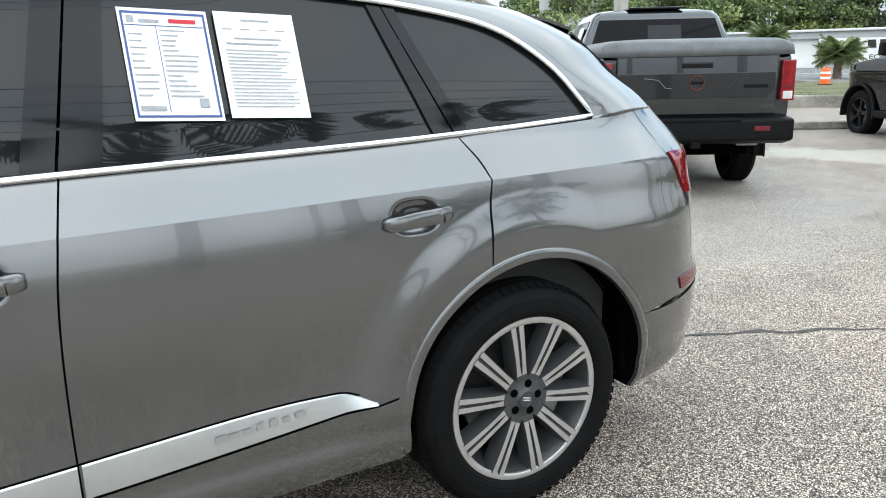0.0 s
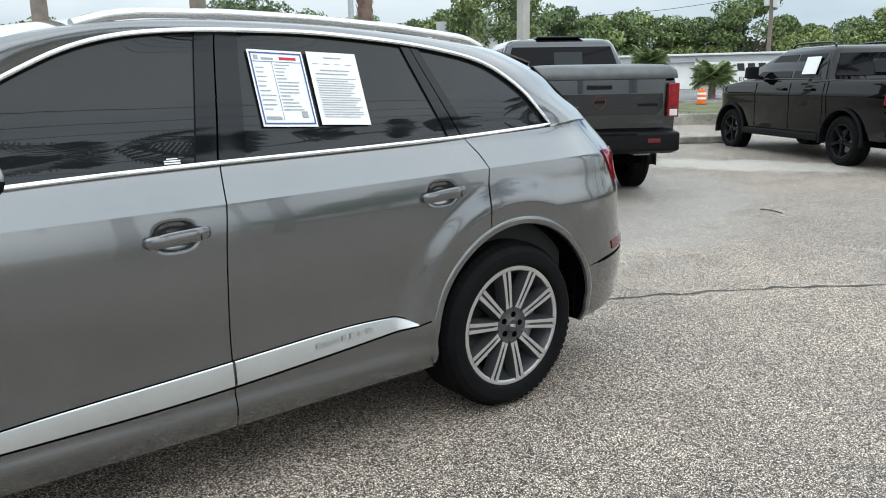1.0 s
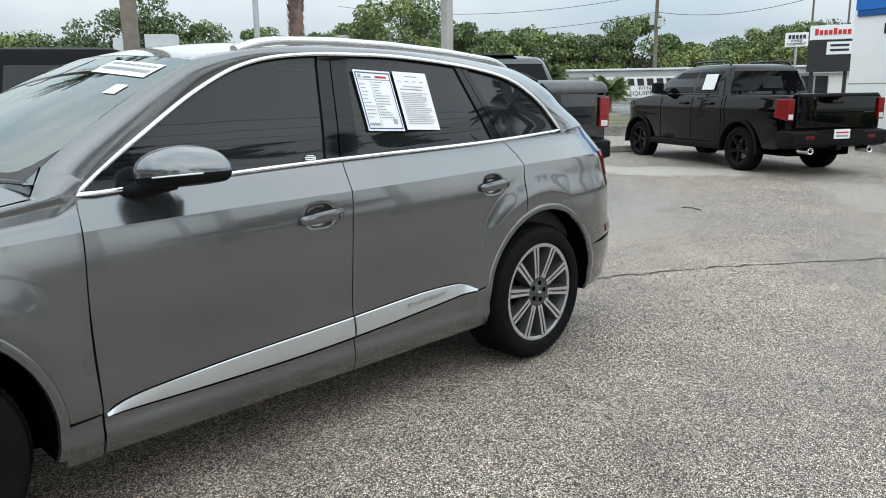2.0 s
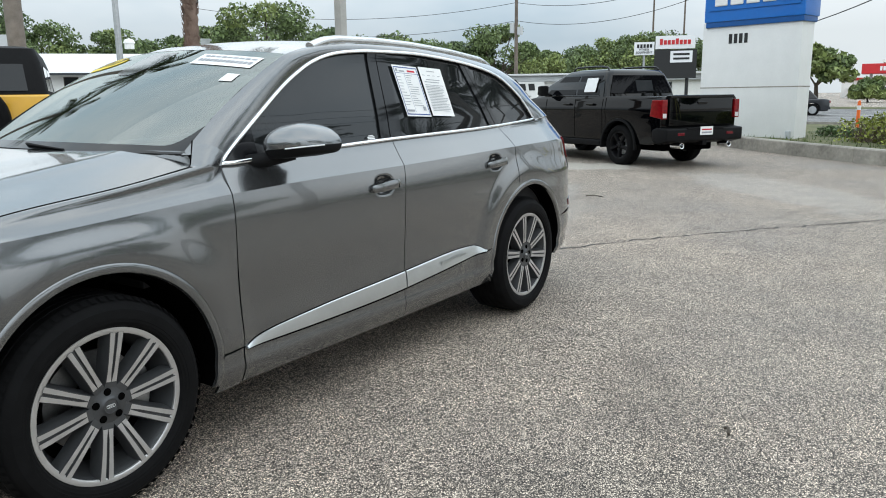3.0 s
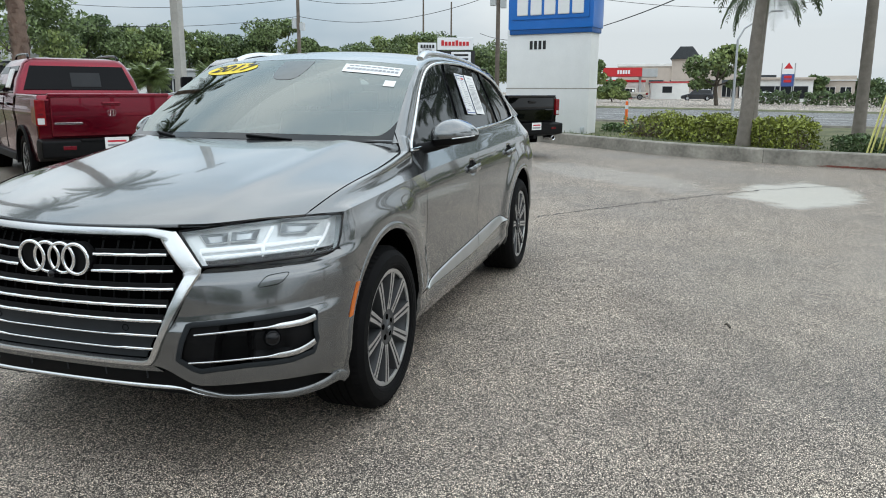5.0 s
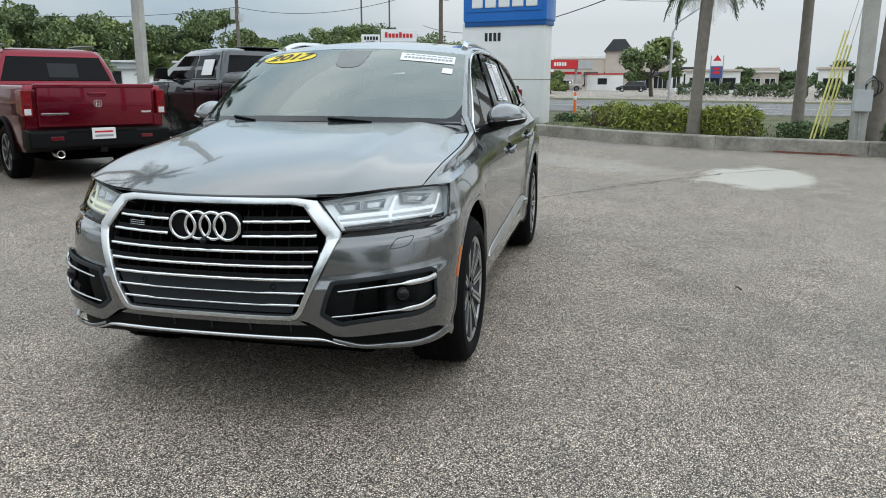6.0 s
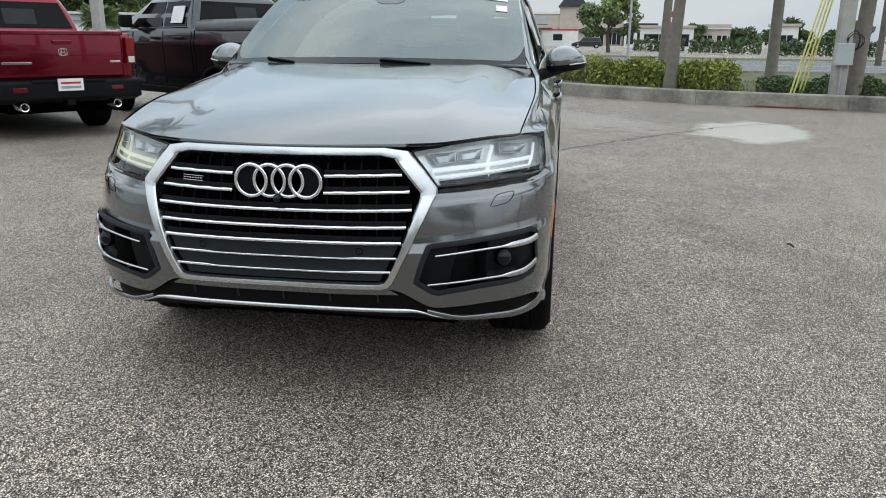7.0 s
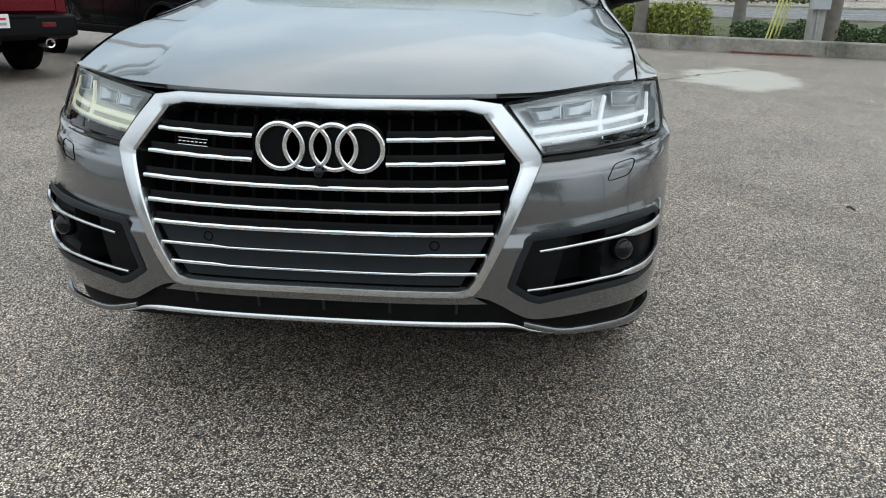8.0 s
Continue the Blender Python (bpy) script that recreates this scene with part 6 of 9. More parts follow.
gx = np.concatenate([[-900, -300, -120, -60, -30, -16], np.linspace(-10, 26, 37), np.linspace(28, 70, 22), [80, 100, 140, 250, 500, 1000]])
gy = np.concatenate([[-900, -300, -120, -60, -30, -18], np.linspace(-12, 18, 31), np.linspace(20, 70, 26), [80, 100, 140, 250, 500, 1000]])
X, Y = np.meshgrid(gx, gy)
ground = smooth(part("ground", sheet(np.stack([X, Y, ground_z(X, Y)], -1), 0.0, (0, 0, -1000)), ASPHALT), 180)
tagged(ground, "grey worn asphalt car park with coarse pale aggregate", "ground", kind="structure")

KERB = [(9.6, -12.5), (10.8, -9.2), (11.85, -6.5), (12.6, -4.35), (13.5, -2.7), (14.7, -1.15), (16.2, 0.55), (17.7, 2.2), (19.2, 4.2), (19.8, 6.2), (19.2, 8.2), (17.4, 9.9), (13.0, 12.4), (7.0, 15.6), (0.5, 19.0), (-10.6, 22.6), (-30.0, 33.8)]
ROAD_NEAR = [(23.0, -60.0), (27.5, -30.0), (30.0, -16.0), (31.8, -4.0), (32.2, 6.0), (31.0, 14.0), (28.5, 21.0), (25.0, 28.0), (20.0, 36.0), (13.0, 46.0), (4.0, 58.0), (-8.0, 74.0), (-40.0, 110.0)]
kc, rc = curve(KERB), curve(ROAD_NEAR)
t = np.linspace(0, 1, 160)
k2, r2 = kc(t), rc(t)
nrm = np.gradient(k2, axis=0)
nrm = np.stack([nrm[:, 1], -nrm[:, 0]], -1) / np.linalg.norm(nrm, axis=1, keepdims=True)
kz = ground_z(k2[:, 0], k2[:, 1])
prof = ((0.0, -0.05), (0.008, 0.275), (0.03, 0.302), (0.17, 0.306), (0.19, 0.29), (0.20, 0.1))
kerb_len = np.concatenate([[0], np.cumsum(np.linalg.norm(np.diff(k2, axis=0), axis=1))])
segs = np.arange(0, kerb_len[-1], 3.05)
kerb = thing("kerb_wall", "weathered low concrete kerb wall round the car park", "kerb", kind="structure")
for a in segs:
    b = min(a + 3.04, kerb_len[-1])
    d = np.linspace(a, b, 5)
    px, py = np.interp(d, kerb_len, k2[:, 0]), np.interp(d, kerb_len, k2[:, 1])
    ox, oy = np.interp(d, kerb_len, nrm[:, 0]), np.interp(d, kerb_len, nrm[:, 1])
    zz = ground_z(px, py)
    g = np.array([np.stack([px + ox * o, py + oy * o, zz + h], -1) for o, h in prof])
    v, f = sheet(g, 0.0, (np.mean(px) + 0.1 * np.mean(ox), np.mean(py) + 0.1 * np.mean(oy), -2))
    f = f + [tuple(range(0, 30, 5))[::-1], tuple(range(4, 30, 5))]
    smooth(part("kerb_block", (v, f), CONCRETE, kerb), 30)
# planted bed behind the kerb and grass down to the street
rows = []
for k, (w, dz) in enumerate(((0.0, 0.15), (0.06, 0.17), (0.25, 0.16), (0.6, 0.12), (1.0, 0.02))):
    q = (k2 + nrm * 0.2) * (1 - w) + r2 * w
    z = ground_z(q[:, 0], q[:, 1]) + dz + 0.03 * np.sin(q[:, 0] * 1.3) * np.sin(q[:, 1] * 1.7) * (0 < k < 4)
    rows.append(np.stack([q[:, 0], q[:, 1], z], -1))
tagged(smooth(part("verge", sheet(np.array(rows), 0.0, (20, 10, -200)), GRASS_SOIL), 180), "patchy green grass verge between kerb and street", "grass", kind="structure")
rng = np.random.default_rng(5)
V, F = [], []
for i in range(9000):
    u = rng.uniform(0.1, 0.72)
    w = rng.uniform(0.01, 0.5) ** 1.5
    q = (kc(np.array(u)) + 0.0) * (1 - w) + rc(np.array(u)) * w
    j = int(u * 159)
    q = q + nrm[j] * 0.22 * (1 - w)
    a, h = rng.uniform(0, 6.28), rng.uniform(0.05, 0.14)
    z = gz(*q) + 0.15 * (1 - w) + 0.02
    dx, dy = math.cos(a) * 0.012, math.sin(a) * 0.012
    lx, ly = rng.normal(0, 0.03, 2)
    k = len(V)
    V += [(q[0] - dx, q[1] - dy, z), (q[0] + dx, q[1] + dy, z), (q[0] + lx, q[1] + ly, z + h)]
    F.append((k, k + 1, k + 2))
tagged(part("grass_blades", (V, F), GRASS), "short uneven green grass along the kerb", "grass", kind="stuff")
# street
r3 = r2
n3 = np.gradient(r3, axis=0)
n3 = np.stack([n3[:, 1], -n3[:, 0]], -1) / np.linalg.norm(n3, axis=1, keepdims=True)


def across(o, dz):
    q = r3 + n3 * o
    return np.stack([q[:, 0], q[:, 1], ground_z(q[:, 0], q[:, 1]) + dz], -1)


tagged(smooth(part("road", sheet(np.array([across(o, 0.03) for o in (-0.2, 6, 12, 18, 25)]), 0.0, (20, 10, -300)), ROAD), 180), "pale grey wide asphalt street", "road", kind="structure")
tagged(part("road_kerb", sheet(np.array([across(o, dz) for o, dz in ((-0.35, 0.0), (-0.34, 0.12), (-0.16, 0.12), (-0.15, 0.0))]), 0.0, (20, 10, -300)), CONCRETE), "pale concrete kerb along the street", "kerb", kind="structure")
for i, o in enumerate((0.5, 4.1, 7.7, 11.6, 12.2, 16.0, 19.6, 24.2)):
    solid = o in (0.5, 11.6, 12.2, 24.2)
    g0, g1 = across(o, 0.036), across(o + 0.14, 0.036)
    v, f = [], []
    for j in range(20, 140):
        if solid or j % 3 == 0:
            v, f = join((v, f), ([g0[j], g0[j + 1], g1[j + 1], g1[j]], [(0, 1, 2, 3)]))
    tagged(part("road_marking", (v, f), PAINT_LINE), "worn white lane line on the street", "road marking", kind="structure")
# far side of the street
tagged(smooth(part("far_verge", sheet(np.array([across(o, dz) for o, dz in ((25, 0.05), (26.5, 0.12), (29, 0.1))]), 0.0, (20, 10, -300)), GRASS_SOIL), 180), "strip of grass on the far side of the street", "grass", kind="structure")

# the seam in the asphalt and litter on it
rr = random.Random(9)
seam = curve([(2.7, 0.1), (3.8, -0.42), (5.18, -1.32), (7.0, -2.76), (8.4, -4.1), (9.4, -5.9)])(np.linspace(0, 1, 90))
v, f = [], []
for i, (x, y) in enumerate(seam):
    j, w = rr.gauss(0, 0.02), 0.006 + 0.020 * rr.random() ** 2
    v += [(x + 0.35 * (w + j), y + (w + j), gz(x, y) + 0.004), (x - 0.35 * (w - j), y - (w - j), gz(x, y) + 0.004)]
f = [(2 * i, 2 * i + 1, 2 * i + 3, 2 * i + 2) for i in range(len(seam) - 1)]
tagged(part("asphalt_seam", (v, f), material("tar_seam", (0.075, 0.07, 0.066), 0.9, vary=0.5, scale=30.0)), "dark ragged tar seam across the asphalt", "crack", kind="structure")
for (x0, y0, x1, y1) in ((7.06, 1.09, 7.01, 0.81), (0.28, -2.60, 0.33, -2.57)):
    tagged(part("twig", tube([(x0, y0, gz(x0, y0) + 0.008), ((x0 + x1) / 2 + 0.02, (y0 + y1) / 2, gz(x0, y0) + 0.016), (x1, y1, gz(x1, y1) + 0.008)], 0.007, 5), BARK), "thin dark twig lying on the asphalt", "twig")
V, F = [], []
for i in range(620):
    u = rr.random()
    x, y = 11.98 + 0.42 * (u - 0.5) * 1.3 + rr.gauss(0, 0.05), -5.75 + 1.1 * (u - 0.5) * 1.3 + rr.gauss(0, 0.08)
    a, h = rr.uniform(0, 6.28), rr.uniform(0.02, 0.06)
    z = gz(x, y) + 0.005 + 0.03 * rr.random()
    k = len(V)
    V += [(x, y, z), (x + h * math.cos(a), y + h * math.sin(a), z + 0.012), (x + h * math.cos(a) - 0.3 * h * math.sin(a), y + h * math.sin(a) + 0.3 * h * math.cos(a), z)]
    F.append((k, k + 1, k + 2))
tagged(part("fallen_leaves", (V, F), FALLEN), "reddish fallen leaves heaped against the kerb", "leaves", kind="stuff")

# ---- parked pickups and other vehicles ----
def arch_outline(x_c, z_c, r, z_bot, n=12):
    a0 = math.asin(max(-1, min(1, (z_bot - z_c) / r)))
    return [(x_c + r * math.cos(a), z_c + r * math.sin(a)) for a in np.linspace(math.pi - a0, a0, n)]


def loft_cab(rings, cap=True):
    """A closed shell through four-cornered rings that share corner rounding."""
    v, f, m = [], [], None
    for (x0, x1, w, z, rad) in rings:
        ring = []
        for cx, cy, a0 in ((x1 - rad, w - rad, 0), (x0 + rad, w - rad, 90), (x0 + rad, -w + rad, 180), (x1 - rad, -w + rad, 270)):
            for a in np.linspace(a0, a0 + 90, 5):
                ring.append((cx + rad * math.cos(radians(a)), cy + rad * math.sin(radians(a)), z))
        m = len(ring)
        v += ring
    for i in range(len(rings) - 1):
        for k in range(m):
            f.append((i * m + k, i * m + (k + 1) % m, (i + 1) * m + (k + 1) % m, (i + 1) * m + k))
    if cap:
        f.append(tuple((len(rings) - 1) * m + k for k in range(m)))
    return v, f


def quad_panel(corners, lift, thick=0.01):
    """A flat pane with rounded look between four corners, pushed out along its normal."""
    p = [Vector(c) for c in corners]
    n = (p[1] - p[0]).cross(p[3] - p[0]).normalized()
    v = [tuple(q + n * lift) for q in p] + [tuple(q - n * thick) for q in p]
    return v, [(0, 1, 2, 3), (0, 4, 5, 1), (1, 5, 6, 2), (2, 6, 7, 3), (3, 7, 4, 0)]


def pickup(place, label, paint, L, W, H, wb, over, bed_z, cab_x, nose_z, tyre_r, wheel_face, trim, cover=False, name="pickup_truck", rail=True, chrome_tips=True, plate=True, kind_lamp="wide", badge=None, lift=0.0):
    t = thing(name, label, "pickup truck", place @ Matrix.Translation((0, 0, lift)))
    hub_z = tyre_r - lift
    h = W / 2
    zb, xr, xf = 0.42, over, over + wb
    ra = tyre_r + 0.075
    base = [(0.10, zb + 0.14), (0.13, zb + 0.05), (0.35, zb)] + arch_outline(xr, hub_z, ra, zb) + arch_outline(xf, hub_z, ra, zb) + [(L - 0.25, zb - 0.02), (L - 0.06, zb + 0.1), (L - 0.02, 0.75), (L - 0.06, nose_z - 0.12), (L - 0.22, nose_z)]
    cowl = cab_x + 2.35
    outline = base + [(cowl + 0.1, nose_z + 0.10), (cowl - 0.3, bed_z + 0.02), (cab_x, bed_z + 0.01), (0.06, bed_z), (0.03, bed_z - 0.05), (0.05, 0.75)]
    bmb = bevelled(extruded(outline, -h, h), 0.035, 3)
    waist = bed_z - 0.24
    for z in np.concatenate([np.linspace(zb + 0.06, waist - 0.05, 7), np.linspace(waist - 0.025, bed_z - 0.04, 7)]):
        bmesh.ops.bisect_plane(bmb, geom=bmb.verts[:] + bmb.edges[:] + bmb.faces[:], dist=1e-4, plane_co=(0, 0, float(z)), plane_no=(0, 0, 1))
    for q in bmb.verts:
        q.co.y -= math.copysign(1, q.co.y) * float(np.interp(q.co.z, (zb, 0.56, 0.66, waist - 0.14, waist, waist + 0.01, bed_z), (0.040, 0.024, 0.020, 0.018, 0.0, 0.0, 0.040))) if abs(q.co.y) > h - 0.1 else 0.0
    for x in np.linspace(L - 0.62, L - 0.12, 6):
        bmesh.ops.bisect_plane(bmb, geom=bmb.verts[:] + bmb.edges[:] + bmb.faces[:], dist=1e-4, plane_co=(float(x), 0, 0), plane_no=(1, 0, 0))
    for q in bmb.verts:
        q.co.y *= 1 - 0.24 * max(0.0, (q.co.x - (L - 0.65)) / 0.65) ** 2
    body_ob = smooth(part("body", bmb, paint, t), 22)
    # cab
    v, f = loft_cab(((cab_x, cowl + 0.12, h - 0.035, bed_z - 0.02, 0.10), (cab_x + 0.05, cowl - 0.25, h - 0.10, bed_z + 0.22, 0.10), (cab_x + 0.12, cowl - 0.72, h - 0.20, H - 0.10, 0.12),
                     (cab_x + 0.18, cowl - 0.86, h - 0.25, H - 0.03, 0.14), (cab_x + 0.35, cowl - 1.02, h - 0.38, H, 0.16)))
    smooth(part("cab", (v, f), paint, t), 50)
    zl, zh = bed_z + 0.045, H - 0.13
    yl, yh = h - 0.055, h - 0.19
    # panes
    rear = part("rear_window", quad_panel([(cab_x + 0.01, -yl + 0.1, zl + 0.02), (cab_x + 0.115, -yh + 0.09, zh), (cab_x + 0.115, yh - 0.09, zh), (cab_x + 0.01, yl - 0.1, zl + 0.02)], 0.014), PRIVACY, t, "dark tinted rear window")
    part("sliding_pane", quad_panel([(cab_x + 0.02, -0.30, zl + 0.06), (cab_x + 0.108, -0.30, zh - 0.05), (cab_x + 0.108, 0.12, zh - 0.05), (cab_x + 0.02, 0.12, zl + 0.06)], 0.02), PANE_GREY, rear, "paler sliding pane")
    xs = lambda k: cab_x + 0.2 + k * (cowl - 0.62 - cab_x)
    for s in (1, -1):
        for a, b, a2, b2 in ((0.02, 0.42, 0.04, 0.43), (0.455, 1.05, 0.465, 0.76)):
            q = [(xs(a), s * yl, zl), (xs(b), s * yl, zl), (xs(b2), s * yh, zh), (xs(a2), s * yh, zh)]
            part("side_window", quad_panel(q if s < 0 else q[::-1], 0.012), PRIVACY, t, "dark tinted side window")
        part("window_trim", tube([(xs(0.0), s * (yl + 0.012), zl - 0.02), (xs(1.07), s * (yl + 0.012), zl - 0.02)], 0.010, 6), GLOSS_BLACK, t)
        dm = part("door_mirror", bevelled(extruded([(xs(0.93), zl - 0.02), (xs(0.93) + 0.14, zl + 0.0), (xs(0.93) + 0.12, zl + 0.19), (xs(0.93), zl + 0.2)], s * (h + 0.03), s * (h + 0.24)), 0.03), trim, t)
        part("mirror_stalk", tube([(xs(0.93) + 0.07, s * (yl - 0.02), zl), (xs(0.93) + 0.07, s * (h + 0.08), zl + 0.03)], 0.03, 8), trim, dm)
        for a in (0.06, 0.50):
            part("door_handle", bevelled(extruded([(xs(a), bed_z - 0.16), (xs(a) + 0.22, bed_z - 0.16), (xs(a) + 0.22, bed_z - 0.12), (xs(a), bed_z - 0.12)], s * (h - 0.005), s * (h + 0.035)), 0.012), trim if trim is not PLASTIC else PAINT_BLACK, t)
        for a in (-0.07, 0.435, 1.02):
            x = xs(a)
            part("door_gap", tube([(x, s * (h - 0.024), zb + 0.08), (x, s * (h - 0.015), waist - 0.14), (x - 0.005, s * (h + 0.001), waist), (x - 0.01, s * (h - 0.026), bed_z - 0.04)], 0.005, 4), WELL, t)
        part("cab_gap", tube([(cab_x - 0.02, s * (h - 0.026), zb + 0.04), (cab_x - 0.02, s * (h - 0.015), waist - 0.14), (cab_x - 0.02, s * (h + 0.001), waist), (cab_x - 0.02, s * (h - 0.03), bed_z - 0.02)], 0.006, 4), WELL, t)
        part("sill_step", box(xr + ra + 0.05, xf - ra - 0.05, min(s * (h - 0.05), s * (h + 0.02)), max(s * (h - 0.05), s * (h + 0.02)), zb - 0.07, zb + 0.04, 0.02), trim, t)
        for xc in (xr, xf):
            v, f = [], []
            arcp = [(xc + (ra + o) * math.cos(a), s * (h + d), hub_z + (ra + o) * math.sin(a)) for a in np.linspace(math.radians(188), math.radians(-8), 24) for o, d in ((0.045, -0.012), (0.04, 0.014), (0.0, 0.016), (-0.005, -0.09))]
            for i in range(23):
                for k in range(3):
                    f.append((4 * i + k, 4 * i + k + 1, 4 * i + 5 + k, 4 * i + 4 + k))
            smooth(part("arch_trim", (arcp, f), trim, t), 50)
            part("wheel_well", box(xc - ra + 0.01, xc + ra - 0.01, min(s * (h - 0.45), s * (h - 0.30)), max(s * (h - 0.45), s * (h - 0.30)), zb - 0.05, hub_z + ra, 0.02), WELL, t)
        # tail lamp
        zt0, zt1 = (bed_z - 0.40, bed_z - 0.06) if kind_lamp == "wide" else (bed_z - 0.50, bed_z - 0.08)
        lw = 0.115 if kind_lamp == "wide" else 0.13
        lamp = part("tail_lamp", bevelled(extruded([(-0.012, zt0), (0.30 if kind_lamp == "wide" else 0.16, zt0 + 0.05), (0.26 if kind_lamp == "wide" else 0.13, zt1), (-0.012, zt1)], s * (h - lw), s * (h + 0.008)), 0.012), LAMP_DEEP if kind_lamp == "wide" else LAMP_RED, t, "red tail lamp")
        part("reverse_lamp", box(-0.018, 0.03, min(s * (h - lw + 0.02), s * (h - 0.012)), max(s * (h - lw + 0.02), s * (h - 0.012)), zt0 + 0.02, zt0 + 0.10, 0.006), LAMP_WHITE, lamp)
        part("lamp_divider", box(-0.018, -0.008, min(s * (h - lw + 0.03), s * (h - 0.02)), max(s * (h - lw + 0.03), s * (h - 0.02)), zt0 + 0.14, zt0 + 0.16, 0.003), LAMP_DARKRED, lamp)
        part("bumper_reflector", box(-0.145, -0.13, min(s * (h - 0.42), s * (h - 0.26)), max(s * (h - 0.42), s * (h - 0.26)), 0.60, 0.65, 0.004), LAMP_DARKRED, t)
        if rail:
            rp = [(cab_x + 0.25, s * (h - 0.30), H - 0.01), (cab_x + 0.4, s * (h - 0.31), H + 0.045), (cowl - 1.1, s * (h - 0.33), H + 0.05), (cowl - 0.95, s * (h - 0.33), H - 0.01)]
            smooth(part("roof_rail", tube(curve(rp)(np.linspace(0, 1, 20)), 0.018, 8), GLOSS_BLACK, t), 60)
    # tailgate
    gate = smooth(part("tailgate", bevelled(extruded([(-h + 0.17, 0.76), (h - 0.17, 0.76), (h - 0.17, bed_z - 0.01), (-h + 0.17, bed_z - 0.01)], -0.012, 0.06, "yz"), 0.02, 3), paint, t), 40)
    part("gate_spoiler", box(-0.03, 0.06, -h + 0.15, h - 0.15, bed_z - 0.035, bed_z + 0.02, 0.015), paint, gate)
    hd = part("gate_handle", box(-0.022, 0.0, -0.11 if not cover else -0.16, 0.11 if not cover else 0.16, bed_z - 0.15, bed_z - 0.09, 0.012), GLOSS_BLACK if cover else paint, gate)
    part("handle_bar", box(-0.034, -0.015, -0.12, 0.12, bed_z - 0.125, bed_z - 0.095, 0.008), GLOSS_BLACK if cover else paint, hd)
    part("gate_crease", tube([(-0.013, -h + 0.2, bed_z - 0.28), (-0.013, h - 0.2, bed_z - 0.28)], 0.004, 4), paint, gate)
    if badge:
        badge(gate, h, bed_z)
    # bumper, plate, hitch and exhaust
    bump = smooth(part("rear_bumper", bevelled(extruded([(-0.14, 0.50), (-0.14, 0.72), (0.12, 0.75), (0.25, 0.70), (0.25, 0.50), (0.1, 0.44)], -h + 0.01, h - 0.01), 0.03, 3), trim, t, "black rear bumper"), 40)
    part("bumper_step", box(-0.15, 0.0, -0.45, 0.45, 0.70, 0.735, 0.01), PLASTIC, bump)
    if plate:
        pl = part("rear_plate", box(-0.158, -0.148, -0.155, 0.155, 0.60, 0.75, 0.004), PAPER, t, "white dealer plate")
        part("plate_print", box(-0.160, -0.157, -0.12, 0.12, 0.685, 0.71, 0.0), PRINT_RED, pl)
        part("plate_print", box(-0.160, -0.157, -0.12, 0.12, 0.63, 0.66, 0.0), PRINT, pl)
    part("hitch", box(-0.12, 0.3, -0.05, 0.05, 0.42, 0.52, 0.01), PLASTIC, t)
    for s in (1, -1):
        if chrome_tips:
            v, f = lathe([(0.040, -0.12), (0.052, -0.125), (0.056, -0.12), (0.053, 0.12), (0.040, 0.12), (0.039, -0.06)], 24, "x")
            smooth(part("exhaust_tip", moved((v, f), Matrix.Translation((-0.03, s * (h - 0.36), 0.42))), CHROME, t, "chrome exhaust tip"), 40)
    part("underside", box(0.3, L - 0.3, -h + 0.32, h - 0.32, 0.30, 0.50, 0.03), WELL, t)
    part("front_bumper", bevelled(extruded([(L - 0.1, 0.45), (L + 0.03, 0.5), (L + 0.03, 0.68), (L - 0.1, 0.75)], -h + 0.24, h - 0.24), 0.03), trim, t)
    part("windscreen", quad_panel([(cowl + 0.0, -yl + 0.08, zl + 0.01), (cowl - 0.72, -yh + 0.08, zh), (cowl - 0.72, yh - 0.08, zh), (cowl + 0.0, yl - 0.08, zl + 0.01)][::-1], 0.012), TINT, t)
    w = make_wheel(t, tyre_r, 0.26, tyre_r * 0.66, 5 if wheel_face is ALLOY_BLACK else 6, wheel_face, ALLOY_BLACK if wheel_face is ALLOY_BLACK else ALLOY_DARK, False)
    w.matrix_basis = pose(xr, -h + 0.155, hub_z, 0, 10, 0)
    copy_thing(w, pose(xf, -h + 0.155, hub_z, 0, 40, 0))
    copy_thing(w, pose(xr, h - 0.155, hub_z, 0, 25, 180))
    copy_thing(w, pose(xf, h - 0.155, hub_z, 0, 5, 180))
    # paper in a rear side window
    for s in (1,):
        q = [(xs(0.08), s * (yl + 0.016), zl + 0.05), (xs(0.08) + 0.34, s * (yl + 0.016), zl + 0.05), (xs(0.08) + 0.34, s * (yl - 0.03 - 0.045), zl + 0.32), (xs(0.08), s * (yl - 0.03 - 0.045), zl + 0.32)]
        part("window_paper", quad_panel(q[::-1], 0.012, 0.002), PAPER, t, "white printed sheets taped in the side window")
    return t


